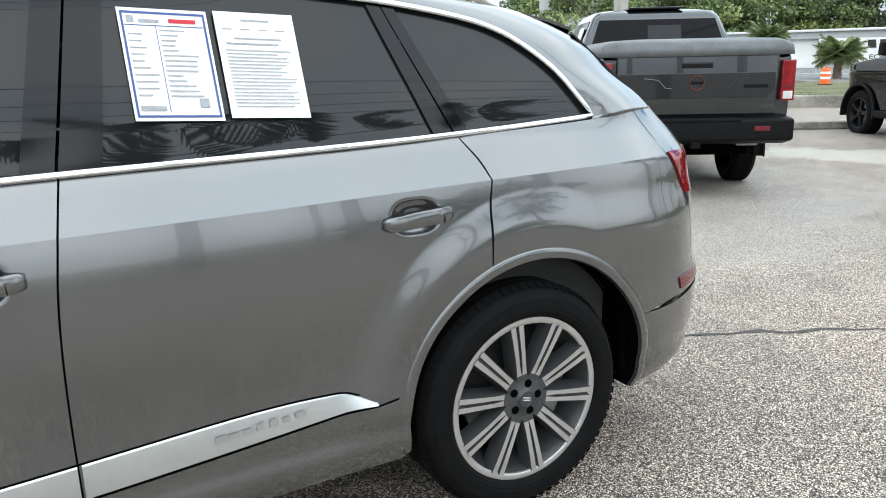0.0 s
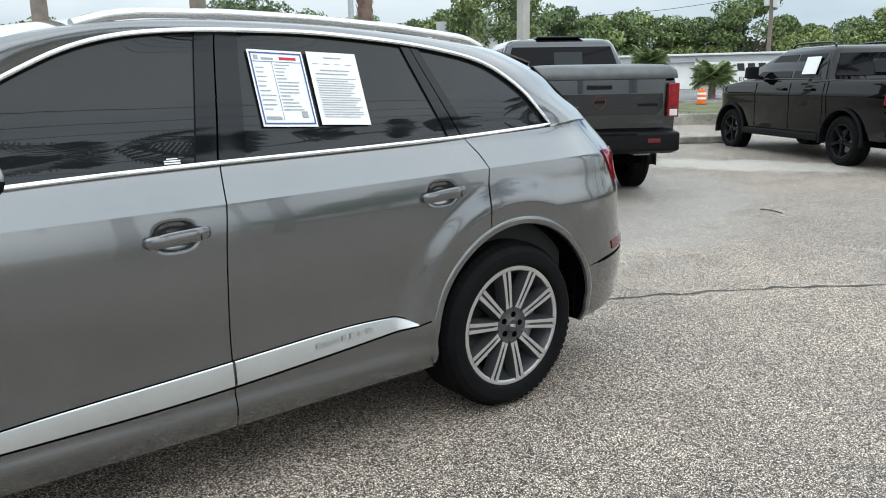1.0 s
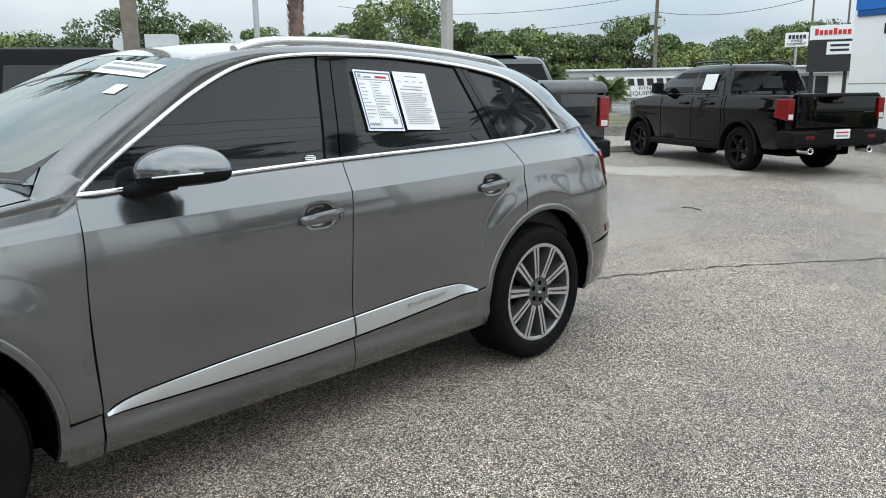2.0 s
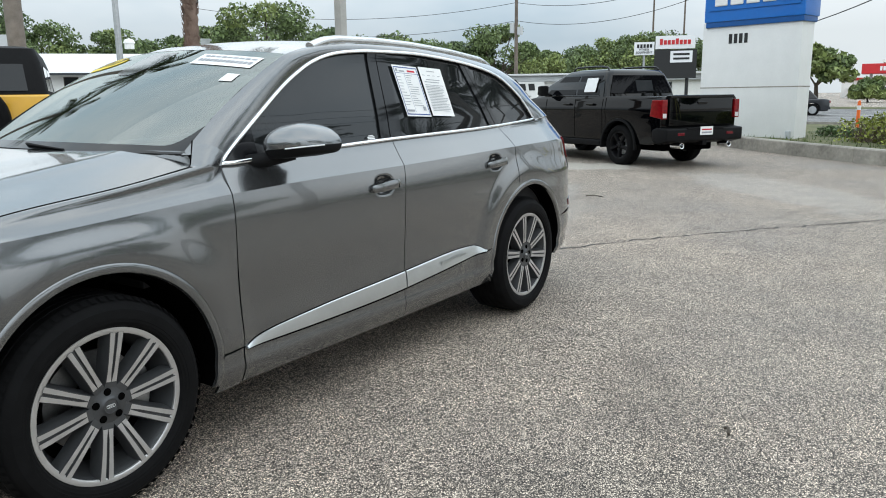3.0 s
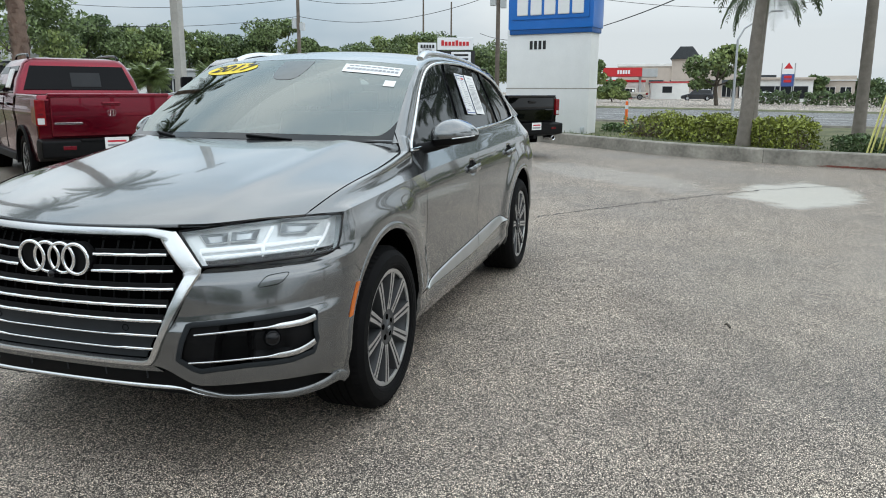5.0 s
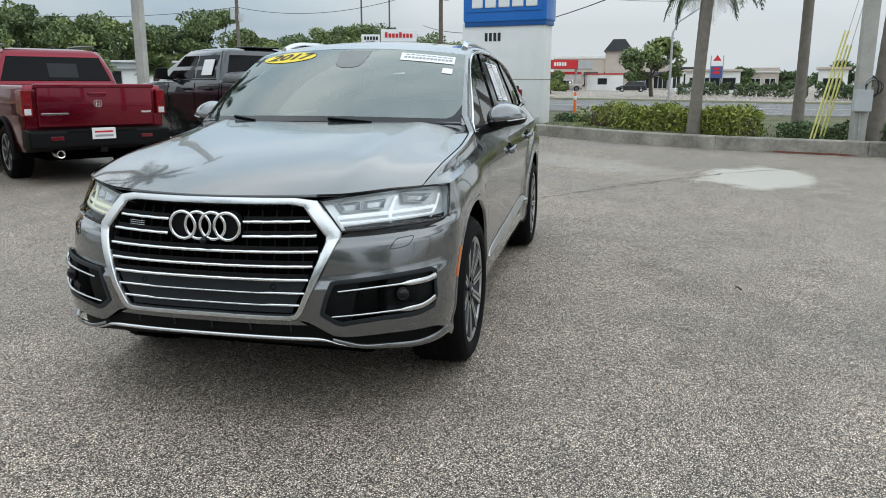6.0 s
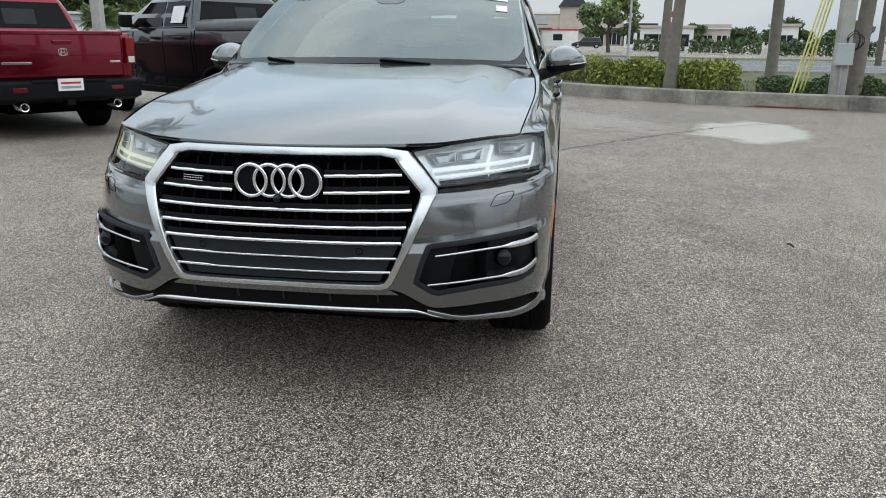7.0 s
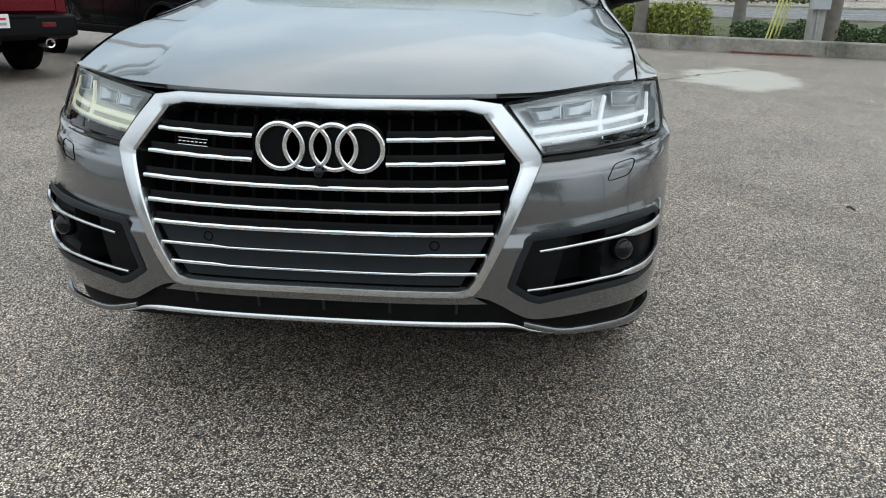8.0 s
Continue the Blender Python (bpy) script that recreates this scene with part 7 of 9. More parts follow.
def red_badges(gate, h, bz):
    ring = [(-0.02, 0.05 * math.copysign(abs(math.cos(a)) ** 0.6, math.cos(a)), bz - 0.24 + 0.042 * math.copysign(abs(math.sin(a)) ** 0.6, math.sin(a))) for a in np.linspace(0, 6.283, 28, endpoint=False)]
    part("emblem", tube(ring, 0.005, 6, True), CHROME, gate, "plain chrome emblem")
    for y in (-0.022, 0.022):
        part("emblem_bar", tube([(-0.02, y * 1.1, bz - 0.275), (-0.02, y * 0.7, bz - 0.205)], 0.005, 5), CHROME, gate)
    part("emblem_bar", tube([(-0.02, -0.02, bz - 0.245), (-0.02, 0.02, bz - 0.245)], 0.005, 5), CHROME, gate)
    part("word_bar", box(-0.02, -0.012, 0.38, 0.72, bz - 0.385, bz - 0.36, 0.002), CHROME, gate)
    part("word_bar", box(-0.02, -0.012, -0.72, -0.58, bz - 0.375, bz - 0.352, 0.002), CHROME, gate)


def slate_badges(gate, h, bz):
    ring = [(-0.022, 0.075 * math.cos(a), bz - 0.30 + 0.075 * math.sin(a)) for a in np.linspace(0, 6.283, 32, endpoint=False)]
    part("emblem", tube(ring, 0.007, 6, True), material("dull_red_emblem", (0.12, 0.035, 0.022), 0.4, 0.3, vary=0.1), gate, "round dull red emblem")
    part("emblem_bar", box(-0.026, -0.012, -0.07, 0.07, bz - 0.315, bz - 0.285, 0.004), PLASTIC, gate)
    part("gate_panel", bevelled(extruded([(-h + 0.2, bz - 0.38), (-h + 0.28, bz - 0.46), (h - 0.28, bz - 0.46), (h - 0.2, bz - 0.38), (h - 0.2, bz - 0.20), (-h + 0.2, bz - 0.20)], -0.018, 0.0, "yz"), 0.006), DARK_SLATE, gate, "darker tailgate panel")
    for s in (-1, 1):
        part("gate_line", tube([(-0.02, s * 0.55, bz - 0.25), (-0.021, s * 0.40, bz - 0.27), (-0.021, s * 0.33, bz - 0.35), (-0.02, s * 0.26, bz - 0.36)], 0.007, 5), PAINT_SLATE, gate)
    part("word_bar", box(-0.024, -0.012, -h + 0.27, -h + 0.52, bz - 0.36, bz - 0.325, 0.002), PLASTIC, gate)
    part("lock", box(-0.03, 0.0, -0.055, 0.055, bz + 0.03, bz + 0.065, 0.012), PLASTIC, gate)


def stand(x, y, heading):
    return Matrix.Translation((x, y, gz(x, y))) @ Matrix.Rotation(radians(heading), 4, "Z")


red_pickup = pickup(stand(4.244, 5.47, 55.5) @ Matrix.Scale(1.035, 4), "shiny red metallic pickup truck with black bumper", PAINT_RED, 5.3, 1.86, 1.85, 3.18, 1.16, 1.31, 1.58, 1.14, 0.385, MACHINED, PLASTIC, badge=red_badges)
black_pickup = pickup(stand(11.907, 0.933, 62) @ Matrix.Scale(1.048, 4), "glossy black pickup truck with black wheels", PAINT_BLACK, 5.08, 1.88, 1.83, 3.18, 1.16, 1.29, 1.58, 1.18, 0.385, ALLOY_BLACK, PLASTIC)
slate_pickup = pickup(stand(6.165, 2.684, 58.3) @ Matrix.Scale(0.95, 4), "dark slate grey full-size pickup truck with bed cover", PAINT_SLATE, 5.8, 2.02, 1.97, 3.55, 1.22, 1.40, 1.82, 1.30, 0.43, ALLOY_BLACK, PLASTIC, True, rail=False, chrome_tips=False, plate=False, kind_lamp="tall", badge=slate_badges, lift=0.13)
h = 1.01
v, f = loft_cab(((-0.035, 1.80, h - 0.01, 1.375, 0.07), (-0.045, 1.80, h - 0.008, 1.40, 0.08), (-0.03, 1.80, h - 0.015, 1.47, 0.09), (0.01, 1.80, h - 0.05, 1.515, 0.11), (0.09, 1.78, h - 0.14, 1.545, 0.12), (0.3, 1.7, h - 0.40, 1.56, 0.14)))
smooth(part("bed_cover", (v, f), COVER_SLATE, slate_pickup, "body-coloured hard bed cover"), 50)
mf = part("mud_flap", box(1.22 + 0.47, 1.22 + 0.50, -h + 0.02, -h + 0.30, 0.28, 0.62, 0.005), PLASTIC, slate_pickup)
part("flap_label", box(1.22 + 0.464, 1.22 + 0.472, -h + 0.07, -h + 0.25, 0.50, 0.58, 0.0), PAPER, mf)
part("muffler", box(0.1, 0.7, -h + 0.28, -h + 0.52, 0.42, 0.52, 0.03), STEEL, slate_pickup)
part("roof_wing", box(2.0, 2.35, -0.35, 0.35, 1.972, 2.0, 0.01), GLOSS_BLACK, slate_pickup)
for p in (red_pickup, black_pickup, slate_pickup):
    p["group"] = "pickups parked along the kerb"


def offroader(place):
    """A boxy yellow off-roader with a black hard top, seen from behind."""
    t = thing("offroad_car", "yellow boxy off-road car with black hard top", "car", place)
    smooth(part("body", bevelled(extruded([(0.0, 0.55), (0.0, 1.30), (2.9, 1.30), (3.1, 1.18), (4.05, 1.08), (4.1, 0.6), (3.9, 0.55)] + arch_outline(3.2, 0.42, 0.52, 0.55)[::-1] + arch_outline(0.75, 0.42, 0.52, 0.55)[::-1], -0.78, 0.78), 0.03, 3), PAINT_YELLOW, t), 40)
    v, f = loft_cab(((0.02, 2.95, 0.76, 1.29, 0.05), (0.10, 2.75, 0.71, 1.66, 0.07), (0.16, 2.6, 0.66, 1.82, 0.10), (0.3, 2.5, 0.55, 1.85, 0.12)))
    top_ob = smooth(part("hard_top", (v, f), PLASTIC, t, "black hard top"), 50)
    part("rear_window", quad_panel([(0.03, -0.56, 1.34), (0.105, -0.53, 1.64), (0.105, 0.53, 1.64), (0.03, 0.56, 1.34)], 0.012), TINT, t)
    for s in (1, -1):
        for a, b in ((0.22, 1.1), (1.2, 2.15)):
            q = [(a, s * 0.745, 1.34), (b, s * 0.745, 1.34), (b - 0.02, s * 0.715, 1.62), (a + 0.04, s * 0.715, 1.62)]
            part("side_window", quad_panel(q if s < 0 else q[::-1], 0.014), TINT, t)
        part("tail_lamp", box(-0.05, 0.03, min(s * 0.60, s * 0.77), max(s * 0.60, s * 0.77), 0.80, 1.08, 0.02), LAMP_RED, t, "red tail lamp")
        for xc in (0.75, 3.2):
            v, f = [], []
            for a in np.linspace(math.radians(185), math.radians(-5), 20):
                for o, d in ((0.0, 0.02), (0.0, 0.16), (0.05, 0.16), (0.07, 0.0)):
                    v.append((xc + (0.50 + o) * math.cos(a), s * (0.76 + d), 0.42 + (0.50 + o) * math.sin(a)))
            for i in range(19):
                for k in range(3):
                    f.append((4 * i + k, 4 * i + k + 1, 4 * i + 5 + k, 4 * i + 4 + k))
            smooth(part("fender_flare", (v, f), PLASTIC, t), 40)
        mm = part("door_mirror", box(2.55, 2.68, min(s * 0.92, s * 1.13), max(s * 0.92, s * 1.13), 1.25, 1.45, 0.03), PLASTIC, t)
        part("mirror_stalk", tube([(2.62, s * 0.74, 1.25), (2.62, s * 0.96, 1.30)], 0.025, 6), PLASTIC, mm)
    part("rear_bumper", box(-0.18, 0.1, -0.85, 0.85, 0.48, 0.66, 0.03), PLASTIC, t)
    part("underside", box(0.2, 3.9, -0.55, 0.55, 0.35, 0.6, 0.02), WELL, t)
    w = make_wheel(t, 0.42, 0.26, 0.24, 5, ALLOY_BLACK, ALLOY_BLACK, False)
    w.matrix_basis = pose(0.75, -0.78, 0.42, 0, 10, 0)
    copy_thing(w, pose(3.2, -0.78, 0.42, 0, 40, 0))
    copy_thing(w, pose(0.75, 0.78, 0.42, 0, 20, 180))
    copy_thing(w, pose(3.2, 0.78, 0.42, 0, 55, 180))
    copy_thing(w, pose(-0.16, 0.05, 1.02, 0, 15, -90))
    return t


offroader(stand(1.65, 6.91, 60) @ Matrix.Scale(1.115, 4))


def saloon(place, label, paint, L=4.6, W=1.8, H=1.45, suv_like=False, name="car"):
    """A parked car far across the street."""
    t = thing(name, label, "car", place, "cars across the street")
    h, r, zb = W / 2, 0.33, 0.25
    xr, xf = 0.85, L - 0.95
    sh = 0.92 if not suv_like else 1.02
    out = [(0.02, 0.5), (0.1, zb + 0.02)] + arch_outline(xr, r, 0.38, zb, 9) + arch_outline(xf, r, 0.38, zb, 9) + [(L - 0.15, zb + 0.02), (L - 0.02, 0.5), (L - 0.1, 0.72), (L - 1.1, sh - 0.02), (0.35, sh), (0.05, sh - 0.06)]
    smooth(part("body", bevelled(extruded(out, -h, h), 0.05, 3), paint, t), 40)
    back = 0.25 if suv_like else 0.55
    v, f = loft_cab(((back, L - 1.15, h - 0.04, sh - 0.03, 0.12), (back + (0.1 if suv_like else 0.45), L - 1.75, h - 0.18, H - 0.07, 0.15), (back + (0.3 if suv_like else 0.7), L - 2.0, h - 0.32, H, 0.16)))
    smooth(part("roof", (v, f), paint, t), 50)
    v, f = loft_cab(((back + 0.05, L - 1.2, h - 0.03, sh + 0.02, 0.12), (back + (0.12 if suv_like else 0.42), L - 1.72, h - 0.165, H - 0.10, 0.15)), False)
    part("window_band", (v, f), TINT, t)
    for s in (1, -1):
        part("tail_lamp", box(-0.01, 0.1, min(s * (h - 0.35), s * (h - 0.03)), max(s * (h - 0.35), s * (h - 0.03)), 0.68, 0.82, 0.02), LAMP_RED, t)
        part("headlamp", box(L - 0.2, L - 0.04, min(s * (h - 0.4), s * (h - 0.04)), max(s * (h - 0.4), s * (h - 0.04)), 0.58, 0.70, 0.02), LAMP_WHITE, t)
        for x in (xr, xf):
            wv = lathe([(1e-3, -0.1), (0.2, -0.1), (0.22, -0.09), (0.31, -0.095), (r, -0.07), (r, 0.08), (0.2, 0.09)], 20)
            part("wheel", moved(wv, Matrix.Translation((x, s * (h - 0.1), r)) @ Matrix.Rotation(0 if s < 0 else math.pi, 4, "Z")), RUBBER, t)
            part("wheel_disc", moved(lathe([(1e-3, -0.104), (0.19, -0.104), (0.2, -0.1)], 16), Matrix.Translation((x, s * (h - 0.1), r)) @ Matrix.Rotation(0 if s < 0 else math.pi, 4, "Z")), GALV, t)
    part("bumper_band", box(-0.03, 0.1, -h + 0.05, h - 0.05, 0.35, 0.5, 0.03), paint, t)
    return t

# ---- palms, trees and hedges ----
def frond(length, droop, rng, leaflets=26, width=0.55):
    """One feathered palm leaf from the origin along +x, drooping."""
    v, f = [], []
    t = np.linspace(0, 1, leaflets)
    mid = np.stack([length * (t - 0.18 * droop * t ** 2), np.zeros_like(t), 0.25 * length * t - droop * length * 0.62 * t ** 2], -1)
    rv, rf = tube(mid, 0.018 * (1 - 0.8 * t), 4)
    v, f = list(rv), list(rf)
    for i in range(2, leaflets):
        for s in (-1, 1):
            w = width * math.sin(math.pi * (0.12 + 0.83 * t[i])) * rng.uniform(0.8, 1.1)
            base = mid[i]
            tip = base + np.array((0.45 * w, s * w * 0.8, -0.45 * w * (0.6 + droop) + rng.normal(0, 0.03)))
            e = np.array((0.022, 0, 0.006))
            k = len(v)
            v += [tuple(base - e), tuple(base + e), tuple((base + tip) / 2 + e * 0.9 + (0, 0, 0.04 * w)), tuple(tip), tuple((base + tip) / 2 - e * 0.9 + (0, 0, 0.04 * w))]
            f.append((k, k + 1, k + 2, k + 3, k + 4))
    return v, f


def palm(x, y, height, r0, label, seed, fronds=26, size=2.3, rough=False, lean=(0.0, 0.0), spread=1.0, leaf=None):
    rng = np.random.default_rng(seed)
    z0 = gz(x, y) + 0.08
    t = thing("palm_tree", label, "palm tree", Matrix.Translation((x, y, z0)))
    n = int(height / (0.10 if rough else 0.16))
    zs = np.linspace(-0.15, height, n)
    rad = r0 * (1.0 + 0.28 * np.exp(-np.maximum(zs, 0) / 0.45) - 0.18 * zs / height)
    rad = rad * (1 + (0.10 if rough else 0.02) * np.where(np.arange(n) % 2 == 0, 1, -0.5))
    bend = (np.maximum(zs, 0) / height) ** 1.4
    pts = np.stack([lean[0] * bend, lean[1] * bend, zs], -1)
    trunk = smooth(part("trunk", tube(pts, rad, 18), PALM_BARK if rough else PALM_SMOOTH, t, "ringed pale palm trunk" if not rough else "shaggy palm trunk"), 60)
    if rough:
        v, f = [], []
        for i in range(int(height * 60)):
            zz, a = rng.uniform(0.2, height), rng.uniform(0, 6.28)
            q = np.array((lean[0] * (zz / height) ** 1.4, lean[1] * (zz / height) ** 1.4, zz))
            rr_ = r0 * 0.98
            o = np.array((math.cos(a), math.sin(a), 0))
            s = np.array((-math.sin(a), math.cos(a), 0)) * 0.05
            k = len(v)
            v += [tuple(q + o * rr_ - s), tuple(q + o * rr_ + s), tuple(q + o * (rr_ + 0.05) + (0, 0, 0.13))]
            f.append((k, k + 1, k + 2))
        tagged(part("boot_stubs", (v, f), PALM_BARK, t), kind="stuff")
    top = Vector(pts[-1])
    for i in range(fronds):
        a = 2.39996 * i + rng.uniform(-0.2, 0.2)
        rise = 1.0 - 1.7 * (i / fronds)
        fr = frond(size * rng.uniform(0.85, 1.1), rng.uniform(0.7, 1.15) * spread + 0.25 * (i / fronds), rng)
        m = Matrix.Translation(top) @ Matrix.Rotation(a, 4, "Z") @ Matrix.Rotation(-rise * 0.75, 4, "Y")
        part("frond", moved(fr, m), leaf or LEAF_PALM, t)
    return t


palm(15.48, -3.71, 4.95, 0.152, "grey-trunked palm tree in the planted bed", 1, lean=(0.4, -0.28))
palm(25.8, -4.72, 5.3, 0.17, "slim palm tree at the edge of the street", 2, lean=(0.2, -0.15))
palm(17.5, -6.65, 7.6, 0.15, "grey-trunked palm tree in the planted bed", 3, lean=(0.1, 0.0))
palm(12.6, -7.12, 6.8, 0.155, "grey-trunked palm tree beside the utility pole", 4, lean=(0.2, -0.4))
palm(8.06, 10.91, 8.5, 0.165, "palm tree with a shaggy brown trunk behind the pickups", 5, rough=True)
palm(4.93, 12.2, 8.5, 0.17, "tall smooth-trunked palm tree behind the parked cars", 6)
palm(2.5, 14.8, 8.8, 0.17, "tall smooth-trunked palm tree behind the parked cars", 7)
# palms on the near side of the lot, seen mirrored in the glass
for i, (x, y, h_) in enumerate(((-1.2, -10.0, 5.7), (1.9, -9.3, 5.6), (4.6, -10.2, 5.9), (8.0, -9.6, 5.6), (-9.0, -11.0, 5.4), (-13.5, -3.5, 5.0), (-13.0, 3.5, 5.5))):
    palm(x, y, h_, 0.17, "palm tree on the near edge of the car park", 20 + i, fronds=22, size=2.2)


def leaf_cloud(n, centre, radii, rng, size, shell=0.55):
    """Many small leaf quads in an uneven cloud."""
    d = rng.normal(0, 1, (n, 3))
    d /= np.linalg.norm(d, axis=1, keepdims=True)
    r = rng.uniform(shell, 1.0, (n, 1))
    c = np.array(centre) + d * r * np.array(radii)
    a = rng.normal(0, 1, (n, 3)) + d * 0.8
    a /= np.linalg.norm(a, axis=1, keepdims=True)
    b = np.cross(a, rng.normal(0, 1, (n, 3)))
    b /= np.maximum(np.linalg.norm(b, axis=1, keepdims=True), 1e-6)
    c2 = np.cross(a, b)
    s = size * rng.uniform(0.6, 1.3, (n, 1))
    v = np.stack([c - b * s, c + c2 * s * 0.55, c + b * s, c - c2 * s * 0.55], 1).reshape(-1, 3)
    return v


def quads(v):
    return [tuple(p) for p in v], [(4 * i, 4 * i + 1, 4 * i + 2, 4 * i + 3) for i in range(len(v) // 4)]


def tree(x, y, height, spread, seed, leaf, label, clumps=26, per=150, size=0.28, low=0.25):
    rng = np.random.default_rng(seed)
    t = thing("tree", label, "tree", Matrix.Translation((x, y, gz(x, y) - 0.1)), "trees along the street")
    th = height * 0.36
    trunk_pts = np.stack([0.25 * np.sin(np.linspace(0, 2, 8)), 0.2 * np.sin(np.linspace(0, 1.5, 8)), np.linspace(0, th, 8)], -1)
    part("trunk", tube(trunk_pts, np.linspace(0.035, 0.024, 8) * height, 8), BARK, t)
    allv = ([], [])
    for i in range(clumps):
        a, e = rng.uniform(0, 6.28), rng.uniform(0, 1)
        rr_ = spread * (0.25 + 0.75 * math.sqrt(rng.uniform(0, 1))) * (1 - 0.55 * e ** 2)
        c = np.array((rr_ * math.cos(a), rr_ * math.sin(a), height * (low + 0.12 + (0.90 - low - 0.10) * e * rng.uniform(0.8, 1.08))))
        rad = spread * rng.uniform(0.16, 0.42)
        allv[int(rng.uniform(0, 1) < 0.3)].append(leaf_cloud(per, c, (rad, rad, rad * 0.62), rng, size))
        if i % 4 == 0:
            mid = (trunk_pts[-1] + c) / 2 + rng.normal(0, 0.2, 3)
            part("limb", tube([trunk_pts[-2], mid, c], [0.016 * height, 0.010 * height, 0.004 * height], 6), BARK, t)
    for vs, lf in zip(allv, (leaf, LEAF_LIGHT if leaf is LEAF_OAK else LEAF_OAK)):
        if vs:
            tagged(part("crown", quads(np.vstack(vs)), lf, t), kind="stuff")
    return t


def bearing(deg, dist, ox=-2.5, oy=-3.0):
    return ox + dist * math.cos(radians(deg)), oy + dist * math.sin(radians(deg))


rt = random.Random(3)
for i, (b, d, hh, sp) in enumerate(((66, 82, 14.5, 7), (62, 86, 11.5, 6), (58.5, 90, 12, 6.5), (54.5, 84, 11, 6), (51, 78, 11.5, 5), (47.5, 70, 13.0, 6.5), (43.5, 78, 10.5, 5.0), (40, 80, 10.2, 5.5), (37, 84, 9.8, 6.0), (33.6, 86, 10.0, 6.0), (30.4, 84, 11.6, 5.5), (27.6, 92, 9.4, 4.4),
                                    (24.6, 112, 10.5, 6), (22.4, 104, 11.5, 7), (20.0, 100, 12.2, 7), (17.6, 104, 12, 7), (15.4, 108, 11.5, 7), (12.8, 116, 11, 7), (70, 84, 9, 6), (74, 84, 10, 7), (79, 84, 10, 7))):
    x, y = bearing(b, d)
    tree(x, y, hh * 0.72, sp * 0.82, 100 + i, LEAF_OAK if i % 3 else LEAF_DARK, "broad green oak tree with a dense uneven crown", 30, 330, 0.19)
for i, (b, d, hh, sp, lf) in enumerate(((7.6, 70, 5.6, 2.4, LEAF_OAK), (-2.3, 84, 6.6, 3.4, LEAF_OAK), (4.9, 92, 2.6, 1.8, LEAF_OAK), (-8.4, 150, 4.5, 3, LEAF_DARK), (-11.5, 160, 4.2, 4, LEAF_DARK), (-14.5, 150, 5, 4, LEAF_DARK), (-18, 140, 4.5, 4, LEAF_DARK), (-22, 120, 4.5, 4, LEAF_DARK), (-27, 115, 4.5, 4, LEAF_DARK))):
    x, y = bearing(b, d, -4.5, -2.2)
    tree(x, y, hh, sp, 200 + i, lf, "street tree with a rounded green crown", 24, 170, 0.24 if d < 90 else 0.34, 0.2)
# Unseen trees, added to darken the horizon mirrored in paint and glass
for i, (x, y, hh, sp) in enumerate(((-26, -12, 8, 5), (-30, -3, 9, 5), (-28, 6, 8, 5), (-24, 15, 9, 5), (-20, -22, 9, 5), (16, -26, 9, 5))):
    tree(x, y, hh, sp, 300 + i, LEAF_DARK, "unseen leafy tree added to darken reflections", 20, 110, 0.42, 0.12)
for i, (b, d, hh) in enumerate(((36.2, 46, 4.2), (31.9, 43, 2.4), (41.0, 40, 3.6))):
    x, y = bearing(b, d)
    palm(x, y, hh * 0.45, 0.16, "short bushy palm across the street", 60 + i, fronds=44, size=1.25, rough=True, spread=0.35, leaf=LEAF_FAN)


